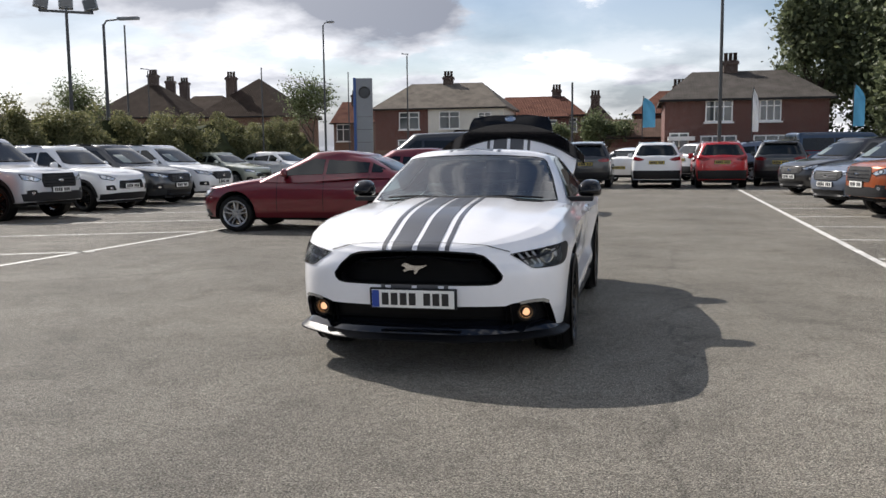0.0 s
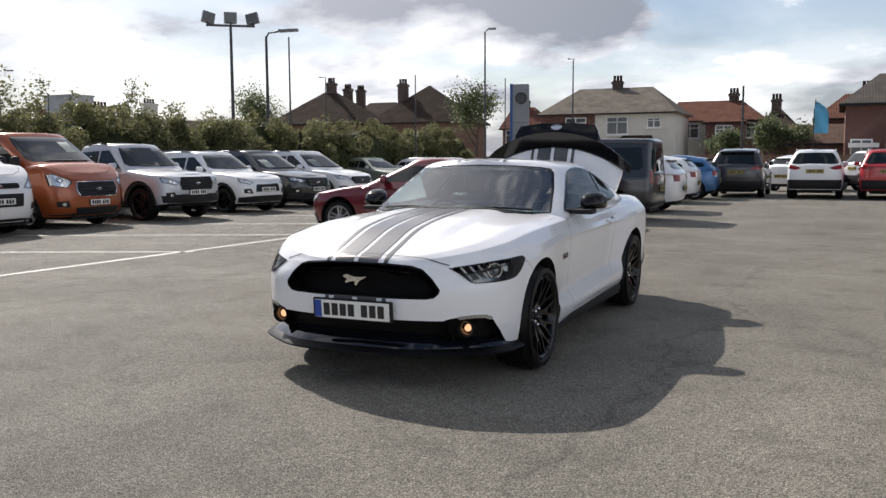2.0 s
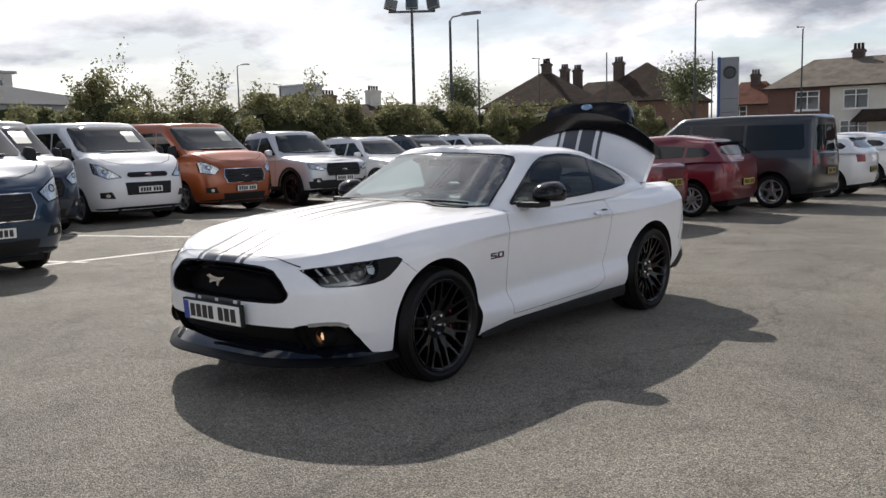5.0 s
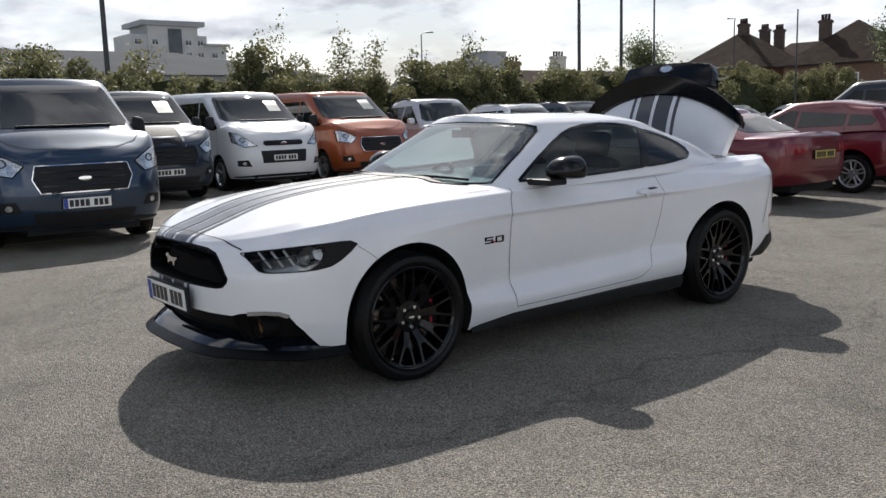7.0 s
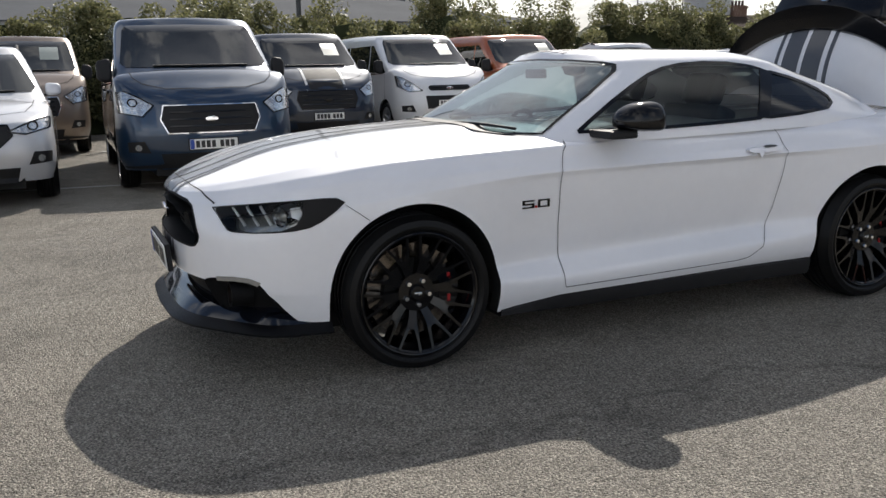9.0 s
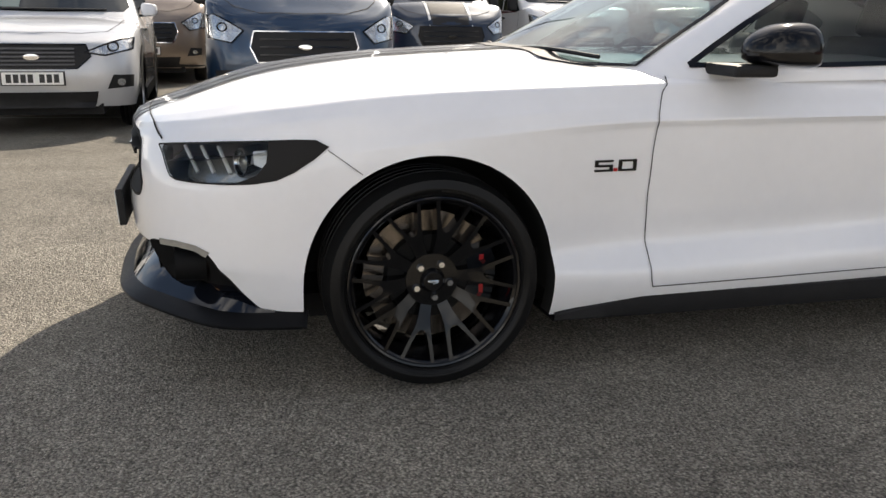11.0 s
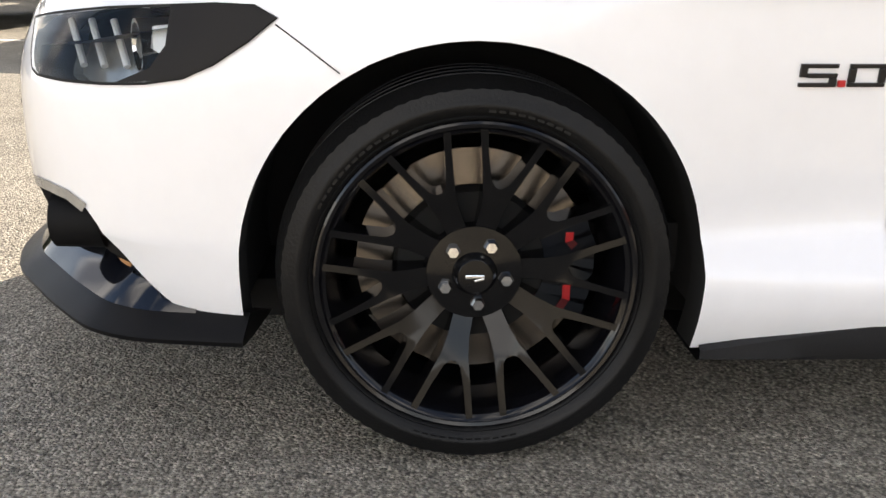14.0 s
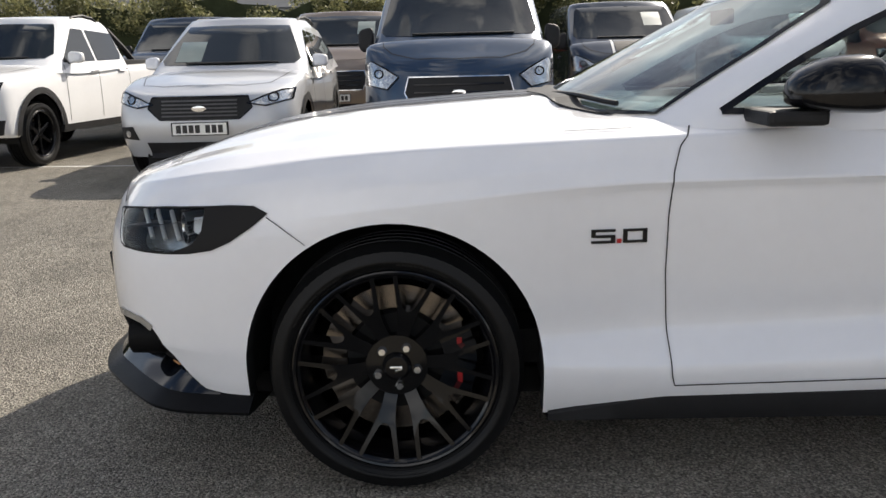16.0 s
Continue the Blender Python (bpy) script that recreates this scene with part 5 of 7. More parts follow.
bay_line(-7.35, -7.0, -6.9, -1.0)
bay_line(-6.9, -1.0, -6.15, 9.2)
for y in (-9.5, -6.2, -3.05, 1.75, 5.05, 8.35, 11.4, 14.4, 17.5):
    bay_line(-6.55 + 0.05 * y, y, -12.2 + 0.05 * y, y - 2.35)
bay_line(4.15, 3.0, 4.75, 27.5, 0.10)
for y in (5.6, 8.0, 10.3, 12.7, 15.2, 17.8, 20.8, 24.0):
    bay_line(4.22 + 0.024 * (y - 3), y, 9.2, y + 0.25)


# ---------------------------------------------------------------- the other vehicles
SHELLS = {}


def vehicle(name, label, category, S, body_mat, rim_mat, style=5):
    """A parked vehicle from its main sizes, nose towards -y, front axle over the origin.
    S: sizes in metres; fo, wb, ro overhangs and wheelbase; W, H; hood front and cowl heights; belt front and rear;
    ws0, ws1 windscreen foot and head; rf, rb roof end and foot of the rear glass; doors: window splits."""
    car = root(name, label, category)
    yf, yr = -S["fo"], S["wb"] + S["ro"]
    W, H, hf, hc, b0, b1 = S["W"] / 2, S["H"], S["hood"], S["cowl"], S["belt"][0], S["belt"][1]
    ws0, ws1, rf, rb = S["ws0"], S["ws1"], S["rf"], S["rb"]
    cf, pf, cr, pr = S.get("cf", 0.5), S.get("pf", 2.6), S.get("cr", 0.35), S.get("pr", 3.2)
    R, aw = S["R"], S.get("aw", 0.06)
    Y = (yf, yf + cf, 0.0, ws0 + 0.25, S["wb"] * 0.6, S["wb"], yr)
    if Y[1] > -0.02:
        Y = (yf, yf * 0.4, *Y[2:])
    if ws0 < 0:
        Y = (yf, yf + 0.30, ws0 - 0.06, 0.25, *Y[4:])
    rise = S.get("rise", (0.25, 0.55))
    k = lambda *v: pchip(Y, v)
    deck = S.get("deck", b1)
    FR = dict(nf=16, ns=70, nr=14)
    sill = S.get("sill", 0.26)
    top = lambda d: (hf - d * 0.4, hf + (hc - hf) * rise[0] - d, hf + (hc - hf) * rise[1] - d, (hc + b0) / 2 - d, b0 - d, (b0 + b1) / 2 - d, min(b1, deck) - d)
    w_side = (0.93, 0.975, 1.0, 0.985, 0.985, 1.0, 0.95)
    ws = lambda f: k(*[W * q * f for q in w_side])
    fz = lambda f: f
    nz = S.get("nose", (.06, .01, 0, .01, .04, .09, .14, .17, .18))
    hoops = [
        (yf + nz[0], yr - 0.06, ws(.93), k(sill + .02, sill, sill, sill, sill, sill, sill + .06)),
        (yf + nz[1], yr - 0.01, ws(.985), k(.36 + sill * .2, .40, .40, .38, .38, .40, .46)),
        (yf + nz[2], yr, ws(1.0), k(hf * .62, .58, .60, .58, .58, .60, .62)),
        (yf + nz[3], yr, ws(.995), k(hf * .80, hf * .83, hf * .82, .75, .76, .78, .80)),
        (yf + nz[4], yr - 0.01, ws(.98), k(*top(.11))),
        (yf + nz[5], yr - 0.02, ws(.955), k(*top(.04))),
        (yf + nz[6], yr - 0.04, ws(.90), k(*top(.01))),
        (yf + nz[7], yr - 0.06, ws(.72), k(*top(-.012))),
        (yf + nz[8], yr - 0.07, ws(.40), k(*top(-.03))),
        (yf + nz[8], yr - 0.07, ws(.0), k(*top(-.035))),
    ]
    lower = loft([hoop(a, cf, pf, b, cr, pr, w, z, **FR) for a, b, w, z in hoops], 3)
    # cabin
    wr = W * S.get("roof", 0.74)
    GY = (ws0 - 0.5, ws1, (ws1 + rf) / 2, rf, max(rb, rf + 0.02) + 0.3)
    g = lambda *v: pchip(GY, v)
    zt = lambda d: g(H - 0.05 - d, H - 0.03 - d, H - d, H - S.get("fall", 0.05) - d, H - S.get("fall", 0.05) - d - 0.02)
    blend = lambda f: (ws0 + (ws1 - ws0) * f, rb + (rf - rb) * f)
    wb_ = W * 0.955
    wid = lambda f: wb_ + (wr - wb_) * f
    lv = lambda f, d=0.0: g(*[(b + (H - 0.10 - b) * f - d) for b in (hc, b0, (b0 + b1) / 2, b1, b1)])
    rows = []
    for f, d in ((-0.16, 0), (0.02, 0), (0.45, 0), (0.86, 0)):
        a, b = blend(f)
        rows.append((a, b, g(*[wid(f) * q for q in (.95, 1, 1, .985, .96)]), lv(f)))
    a, b = blend(1.0)
    rows += [(a, b, g(*[wr * .965 * q for q in (.95, 1, 1, .985, .96)]), zt(.06)), (a + .05, b - .04, g(*[wr * .86] * 5), zt(.02)), (a + .08, b - .06, g(*[wr * .45] * 5), zt(.004)), (a + .08, b - .06, g(*[0.0] * 5), zt(0))]
    cw, cx = S.get("wsc", 0.30), S.get("bc", 0.22)
    cabin = loft([hoop(a, cw, 2.8, b, cx, 3.4, w, z, nf=14, ns=50, nr=12) for a, b, w, z in rows], 3)
    tl, tc, ta = tree_of(lower), tree_of(cabin), tree_of(lower, cabin)
    SHELLS[car.name] = ta
    ar = R + aw
    for yc in (0.0, S["wb"]):
        cut(lower, arch_poly(yc, R + 0.02, ar, 0.05, 20), (1, 2), lambda c: abs(c.x) > W * 0.55, tl)
    part("body", lower, body_mat, car, smooth=True, sharp=50)
    part("cabin_shell", cabin, body_mat, car, smooth=True, sharp=50)
    P = lambda nm, poly, ax, sd, m, step=0.12, off=0.005, label_="", dep=0.02, tr=None, par=None: part(nm, patch(tr or ta, poly, ax, sd, step, off, dep), m, par or car, label_, smooth=True)
    # glass
    zb, zt_ = hc + S.get("scuttle", 0.05), H - 0.12
    fw = lambda z: wid(min(1, max(0, (z - hc) / (H - 0.10 - hc))))
    P("windscreen", whole([(0, zb), (fw(zb) * .84, zb + .01), (fw(zb) * .90, zb + .06), (fw(zt_) * .91, zt_ - .07), (fw(zt_) * .86, zt_ - .012), (0, zt_)]), "y", -1, M_GLASSX, tr=tc)
    if S.get("rearglass", True):
        zr0, zr1 = S.get("rg", (b1 + 0.06, H - 0.2))
        P("rear_window", whole([(0, zr0), (fw(zr0) * .78, zr0 + .005), (fw(zr0) * .87, zr0 + .05), (fw(zr1) * .86, zr1 - .07), (fw(zr1) * .76, zr1 - .01), (0, zr1)]), "y", 1, M_GLASSX, tr=tc)
    d = S["doors"]
    z0 = lambda y: b0 + (b1 - b0) * min(1, max(0, (y - ws0) / (rf - ws0))) + 0.04
    zc = H - S.get("head", 0.20)
    ya = ws0 + 0.42
    slope = lambda y: min(zc - S.get("fall", 0.05) * max(0, y - ws1) / max(0.1, rf - ws1) * 1.2, z0(ws0) + (y - ya) * (zc - z0(ws0)) / max(0.15, (ws1 + 0.22 - ya)))
    for s in (1, -1):
        for i, (p, q) in enumerate(zip(d, d[1:])):
            p, q = p + 0.03, q - 0.03
            last = i == len(d) - 2
            qq = q - S.get("rake", 0.12) if last else q
            top_pts = [(p, max(slope(p), z0(p) + 0.02)), *[(y, slope(y)) for y in (ws1 + 0.22,) if p < y < qq], (qq, slope(qq))]
            poly = [(p, z0(p)), *top_pts, (q, z0(q) + (0.06 if last else 0)), *([(q - 0.06, z0(q))] if last else [])]
            if S.get("panel", 99) <= i:
                continue
            P("side_window", poly, "x", s, M_GLASSX, tr=tc, step=0.15)
        for y in S.get("gaps", d[:-1]):
            part("panel_gap", strip(ta, [(y, z0(y) - 0.02), (y - 0.02, 0.6), (y - 0.02, sill + 0.10)], "x", s, 0.010, 0.002, 0.06), M_DARK, car)
        for y in S.get("handles", [d[1] - 0.22, d[2] - 0.22] if len(d) > 2 else [d[1] - 0.2]):
            zh = z0(y) - 0.13
            P("door_handle", [(y, zh), (y + 0.18, zh + .01), (y + 0.18, zh - .025), (y, zh - .03)], "x", s, S.get("handle_mat", body_mat), off=0.025, dep=0.03)
        # lamps
        a0, a1, c0, c1 = S["lamp"]                # inner x, outer x, bottom z, top z
        shape = S.get("lamp_shape") or [(a0, c0 + (c1 - c0) * .35), (a0 + (a1 - a0) * .5, c1 - .01), (a1, c1 + .03), (a1 - .01, c0 + .05), (a0 + .1, c0)]
        lamp = P("headlight", [(s * x, z) for x, z in shape], "y", -1, M_LAMP, step=0.06, off=0.006, label_="clear headlight")
        mx, mz = sum(x for x, z in shape) / len(shape), sum(z for x, z in shape) / len(shape)
        part("lamp_edge", strip(ta, [(s * x, z) for x, z in shape + shape[:1]], "y", -1, 0.014, 0.009, 0.05), M_BLACKG, lamp, "dark lamp surround")
        part("lamp_bowl", strip(ta, [(s * mx + .045 * math.cos(q * math.pi / 8), mz + .040 * math.sin(q * math.pi / 8)) for q in range(17)], "y", -1, 0.012, 0.011, 0.02), M_BLACKG, lamp, "dark ring of the lamp bowl")
        t0, t1, u0, u1 = S["tail"]
        tails = S.get("tail_shape") or [(t0, u0), (t1, u0), (t1, u1), (t0, u1)]
        P("tail_light", [(s * x, z) for x, z in tails], "y", 1, M_TAIL, step=0.06, off=0.008, label_="red tail light")
        if S.get("fog"):
            fx, fzz = S["fog"]
            fg = P("fog_pocket", [(s * (fx - .12), fzz - .06), (s * (fx + .10), fzz - .05), (s * (fx + .11), fzz + .06), (s * (fx - .06), fzz + .07)], "y", -1, M_BLACKM, step=0.1, off=0.006)
            P("fog_lamp", [(s * fx + .035 * math.cos(q * math.pi / 4), fzz + .035 * math.sin(q * math.pi / 4)) for q in range(8)], "y", -1, M_LAMP, step=0.1, off=0.012, par=fg)
        # mirror
        bm = bmesh.new()
        bmesh.ops.create_uvsphere(bm, u_segments=16, v_segments=10, radius=1.0)
        up = S.get("mirh", .10)
        for v in bm.verts:
            x, y, z = (math.copysign(abs(q) ** .55, q) for q in v.co)
            v.co = (s * (W * .95 + .085 + .088 * x), .02 + .055 * y * (1 - .3 * z) + .02 * x, up / 2 - .03 + (up * .5 + .022) * z * (1 - .12 * x))
        if s < 0:
            bmesh.ops.reverse_faces(bm, faces=bm.faces)
        mr = part("wing_mirror", bm, S.get("mirror_mat", body_mat), car, smooth=True)
        mr.matrix_basis = pose(0, d[0] + 0.14, z0(d[0]) + 0.04)
        part("mirror_arm", boxed(-.05, .05, -.02, .05, -.055, -.030, .006), M_BLACKM, mr).matrix_basis = pose(s * (W * .95), 0, 0)
        if S.get("clad"):
            cm, ch = S["clad"]
            for y0, y1 in ((ar * .98, S["wb"] - ar * .98),):
                P("sill_cladding", [(y0, sill - .02), (y1, sill - .02), (y1, sill + ch), (y0, sill + ch)], "x", s, cm, step=0.3, off=0.02, tr=tl, dep=0.04)
            for yc in (0, S["wb"]):
                part("arch_cladding", strip(tl, [(yc - (ar + .035) * math.cos(math.pi * q / 20), R + .02 + (ar + .035) * math.sin(math.pi * q / 20)) for q in range(21)], "x", s, 0.075, 0.018, 0.04), cm, car)
        if S.get("rails"):
            pts = [(s * wr * .93, ws1 + .35 + (rf - ws1 - .6) * q / 8, H - .035 - .04 * abs(q / 4 - 1) + .035 * (0 < q < 8)) for q in range(9)]
            part("roof_rail", pipe(pts, 0.018, 6), S["rails"], car)
    # bonnet shut lines
    yb0, yb1, wb2 = yf + nz[7] + .03, max(ws0 - .05, yf + .5), W * .80
    part("panel_gap", strip(ta, [(-wb2, yb1), (-wb2 * .97, (yb0 + yb1) / 2 + .05), (-wb2 * .86, yb0 + .16), (-wb2 * .55, yb0 + .04), (0, yb0), (wb2 * .55, yb0 + .04), (wb2 * .86, yb0 + .16), (wb2 * .97, (yb0 + yb1) / 2 + .05), (wb2, yb1)], "z", 1, 0.008, 0.003, 0.04), M_DARK, car)
    # nose
    G = S["grille"]                               # half width top, bottom, z0, z1
    gpoly = [(-G[0], G[3]), (G[0], G[3]), (G[0] + .04, (G[2] + G[3]) / 2), (G[1], G[2]), (-G[1], G[2]), (-G[0] - .04, (G[2] + G[3]) / 2)]
    gr = P("grille", gpoly, "y", -1, S.get("grille_mat", M_BLACKM), step=0.1, off=0.006, label_="dark front grille")
    part("grille_frame", strip(ta, [*gpoly, gpoly[0]], "y", -1, 0.012, 0.014, 0.05), S.get("frame_mat", M_CHROME), gr)
    for q in range(1, S.get("bars", 4)):
        z = G[2] + (G[3] - G[2]) * q / S.get("bars", 4)
        part("grille_bar", strip(ta, [(-G[1] * .95, z), (G[1] * .95, z)], "y", -1, 0.016, 0.016, 0.08), S.get("bar_mat", M_BLACKG), gr)
    p, n, _ = drop_on(ta, "y", -1, 0, (G[2] + G[3]) / 2)
    ov = lathe([(0.0, .012), (.055, .010), (.06, .0)], 24, "z")
    bmesh.ops.scale(ov, vec=(1.25, .5, 1), verts=ov.verts)
    oval = part("oval_badge", ov, M_CHROME, car, "plain oval badge", smooth=True)
    oval.matrix_basis = Matrix.Translation(p + Vector((0, -.012, S.get("badge_dz", 0)))) @ pose(0, 0, 0, 90)
    if S.get("lowgrille"):
        l = S["lowgrille"]
        P("lower_grille", [(-l[0], l[2]), (l[0], l[2]), (l[0] * .93, l[1]), (-l[0] * .93, l[1])], "y", -1, M_BLACKM, step=0.07, off=0.010)
    if S.get("bumper"):
        bmn, z1 = S["bumper"]
        P("bumper", [(-W * .9, sill + .03), (W * .9, sill + .03), (W * .93, z1 - .03), (W * .5, z1), (-W * .5, z1), (-W * .93, z1 - .03)], "y", -1, bmn, step=0.06, off=0.012)
    if S.get("rbumper"):
        bmn, z1 = S["rbumper"]
        P("rear_bumper", [(-W * .9, sill + .08), (W * .9, sill + .08), (W * .92, z1), (-W * .92, z1)], "y", 1, bmn, step=0.07, off=0.012)
    zp = S["plate"]
    p, n, _ = drop_on(tl, "y", -1, 0.27, zp)
    number_plate(car, p.y - 0.02, zp, -1, blue=S.get("band", False))
    zq = S["rplate"]
    p, n, _ = drop_on(ta, "y", 1, 0.27, zq)
    if p is not None:
        number_plate(car, p.y + 0.02, zq, 1, yellow=True, blue=False)
    for s in (1, -1):
        for yc in (0.0, S["wb"]):
            w = lathe([(0.0, s * W * .52), (ar * .8, s * W * .52), (ar + .004, s * W * .53), (ar + .004, s * W * .94)], 28, "x", radians(-12), radians(192))
            bmesh.ops.translate(w, verts=w.verts, vec=(0, yc, R + 0.02))
            part("wheel_arch", w, M_DARK, car)
    part("underbody", boxed(-W * .62, W * .62, yf + .15, yr - .15, sill - .06, sill + .04), M_DARK, car)
    part("wiper", pipe([drop_on(tc, "y", -1, x, zb + .02)[0] + Vector((0, -.015, .01)) for x in (-W * .5, -W * .1, W * .3, W * .6)], 0.010, 5), M_BLACKM, car)
    if S.get("paper"):
        px_, pz_ = S["paper"]
        P("price_sheet", [(px_, pz_), (px_ + .30, pz_), (px_ + .30, pz_ + .22), (px_, pz_ + .22)], "y", -1, M_SHEETIN, off=0.007, label_="pale price sheet in the windscreen", tr=tc, dep=0.002)
    if S.get("spoiler"):
        part("roof_spoiler", boxed(-wr * .85, wr * .85, rf - .25, rf + .12, H - S.get("fall", .05) - .09, H - S.get("fall", .05) - .045, 0.012), S["spoiler"], car)
    if S.get("bed"):
        y0, y1 = S["bed"]
        zt2 = b1 - 0.02
        for a, b, c, e in ((-W * .86, -W * .78, y0, y1 - .08), (W * .78, W * .86, y0, y1 - .08), (-W * .86, W * .86, y1 - .08, y1)):
            part("bed_rail", boxed(a, b, c, e, zt2 - .05, zt2 + .055, 0.012), M_BLACKM, car, "black load bed rail")
        part("bed_floor", boxed(-W * .77, W * .77, y0, y1 - .08, zt2 - .02, zt2 + .045), M_DARK, car)
        for s in (1, -1):
            part("sports_bar", pipe([(s * W * .74, y0 + .55, zt2), (s * W * .72, y0 + .25, zt2 + .22), (s * W * .60, y0 + .0, H - .16)], 0.045, 8), M_BLACKM, car, "black sports bar behind the cab", smooth=True)
    kit = wheel_set(style, R, S.get("tw", 0.225), S.get("rr", R * 0.70))
    tx = W - S.get("tw", 0.225) / 2 - 0.025
    mount_wheels(car, kit, [(tx, 0, R), (-tx, 0, R), (tx, S["wb"], R), (-tx, S["wb"], R)], rim_mat, "rubber tyre on alloy wheel")
    return car


def park(car, x, y, yaw, at=0.0, z=0.0):
    """Sets a vehicle down so that its point (0, at) lies at x, y. yaw 90 faces +x, -90 faces -x, 180 faces +y."""
    r = pose(0, 0, 0, 0, 0, yaw)
    o = Vector((x, y, z)) - r @ Vector((0, at, 0))
    car.matrix_basis = Matrix.Translation(o) @ r
    return car


def recolour(car, old, fresh):
    for o in car.children_recursive:
        if o.type == "MESH" and o.data.materials and o.data.materials[0] == old:
            o.material_slots[0].link = "OBJECT"
            o.material_slots[0].material = fresh


def another(car, label, x, y, yaw, at=0.0, swaps=(), name=None):
    c = copy_thing(car, Matrix())
    if name:
        c.name = name
    park(c, x, y, yaw, at)
    c["label"] = label
    for old, fresh in swaps:
        recolour(c, old, fresh)
    return c


P_BLUE = paint("blue_metallic", (0.008, 0.030, 0.068), 0.4, 1.0)
P_NAVY = paint("navy_metallic", (0.009, 0.021, 0.044), 0.4)
P_ORANGE = paint("orange_metallic", (0.31, 0.070, 0.016), 0.3, 0.8)
P_TAN = paint("bronze_metallic", (0.23, 0.18, 0.14), 0.4)
P_SILVER = paint("pale_silver", (0.52, 0.53, 0.55), 0.25)
P_GREYD = paint("dark_grey_metallic", (0.028, 0.030, 0.033), 0.3)
P_BLACKP = paint("black_paint", (0.008, 0.008, 0.010))
P_CRIMSON = paint("crimson_metallic", (0.14, 0.008, 0.016), 0.3)
P_REDP = paint("red_paint", (0.42, 0.012, 0.016))
P_SKYBLUE = paint("bright_blue_metallic", (0.05, 0.15, 0.34), 0.35)
P_CHAMP = paint("pale_green_silver", (0.34, 0.36, 0.30), 0.4)
P_WHITE2 = paint("plain_white_paint", (0.76, 0.76, 0.76))
P_STEEL = paint("steel_blue_metallic", (0.14, 0.17, 0.23), 0.4)

VAN = dict(fo=1.00, wb=2.93, ro=1.04, W=1.99, H=2.03, hood=1.00, cowl=1.35, rise=(.46, .93), scuttle=0.03, belt=(1.20, 1.22), ws0=-0.30, ws1=0.66, nose=(.09, .03, 0, .02, .07, .11, .15, .18, .19),
           lamp_shape=[(.60, .975), (.74, 1.06), (.88, 1.13), (.955, 1.12), (.945, .90), (.72, .855)], lowgrille=(.56, .30, .45), rf=3.90, rb=3.95, R=0.335, aw=0.05, roof=0.84, head=0.24, fall=0.02,
           doors=[0.05, 1.05, 2.4, 3.75], lamp=(.58, .95, .83, 1.01), tail=(.86, .96, .80, 1.40), grille=(.50, .47, .67, .97), plate=0.545, rplate=0.75, fog=(.78, .52), cf=0.55, pf=2.7, wsc=0.28,
           frame_mat=M_CHROME, bars=4, mirror_mat=M_BLACKM, mirh=0.22, rake=0.05, bumper=(M_BLACKM, .34), handle_mat=M_BLACKM, band=True, paper=(0.25, 1.58), rg=(1.30, 1.86))
KUGA = dict(fo=0.92, wb=2.69, ro=0.92, W=1.84, H=1.70, hood=0.88, cowl=1.08, rise=(.42, .75), nose=(.08, .03, 0, .02, .06, .11, .17, .22, .24),
            lamp_shape=[(.45, .775), (.60, .835), (.76, .885), (.86, .90), (.85, .80), (.62, .745)], belt=(1.05, 1.14), ws0=0.30, ws1=1.16, rf=3.15, rb=3.52, R=0.345, roof=0.72, head=0.17, fall=0.07,
            doors=[0.72, 1.62, 2.55, 3.25], lamp=(.48, .84, .70, .85), tail=(.60, .80, .90, 1.06), tail_shape=[(.44, 1.02), (.60, 1.075), (.81, 1.10), (.82, .97), (.62, .94), (.50, .96)], rg=(1.14, 1.56), grille=(.46, .38, .63, .84), plate=0.545, rplate=0.88, fog=(.74, .50), clad=(M_BLACKM, .10), rails=M_BLACKM,
            lowgrille=(.54, .27, .42), rbumper=(M_BLACKM, .58), bars=6, bar_mat=M_TRIM, frame_mat=M_BLACKG, spoiler=M_BLACKG, paper=(-.60, 1.17), mirror_mat=M_WHITE)
ECO = dict(fo=0.82, wb=2.52, ro=0.76, W=1.765, H=1.65, hood=0.90, cowl=1.10, rise=(.40, .70), nose=(.07, .02, 0, .02, .06, .10, .15, .19, .20), belt=(1.04, 1.14), ws0=0.25, ws1=0.98, rf=2.90, rb=3.20, R=0.33, roof=0.74, head=0.17, fall=0.05,
           doors=[0.60, 1.45, 2.3, 2.95], lamp=(.50, .80, .76, .88), tail=(.56, .78, .90, 1.04), tail_shape=[(.42, 1.035), (.60, 1.095), (.79, 1.13), (.80, 1.00), (.62, .965), (.50, .985)], rg=(1.15, 1.53), grille=(.40, .44, .56, .76), plate=0.62, rplate=0.92, fog=(.64, .58), clad=(M_BLACKM, .13), rails=M_ALLOY,
           bumper=(M_BLACKM, .46), rbumper=(M_BLACKM, .64), bars=5, cf=0.42)
HATCH = dict(fo=0.84, wb=2.55, ro=0.72, W=1.75, H=1.47, hood=0.80, cowl=0.97, belt=(0.94, 1.04), ws0=0.30, ws1=1.16, rf=2.85, rb=3.20, R=0.31, roof=0.70, head=0.15, fall=0.09,
             doors=[0.72, 1.55, 2.4, 2.9], lamp=(.44, .80, .62, .74), tail=(.56, .78, .80, .96), grille=(.42, .36, .42, .60), plate=0.40, rplate=0.62, fog=(.66, .38), lowgrille=(.5, .24, .34), spoiler=M_BLACKG, frame_mat=M_CHROME)
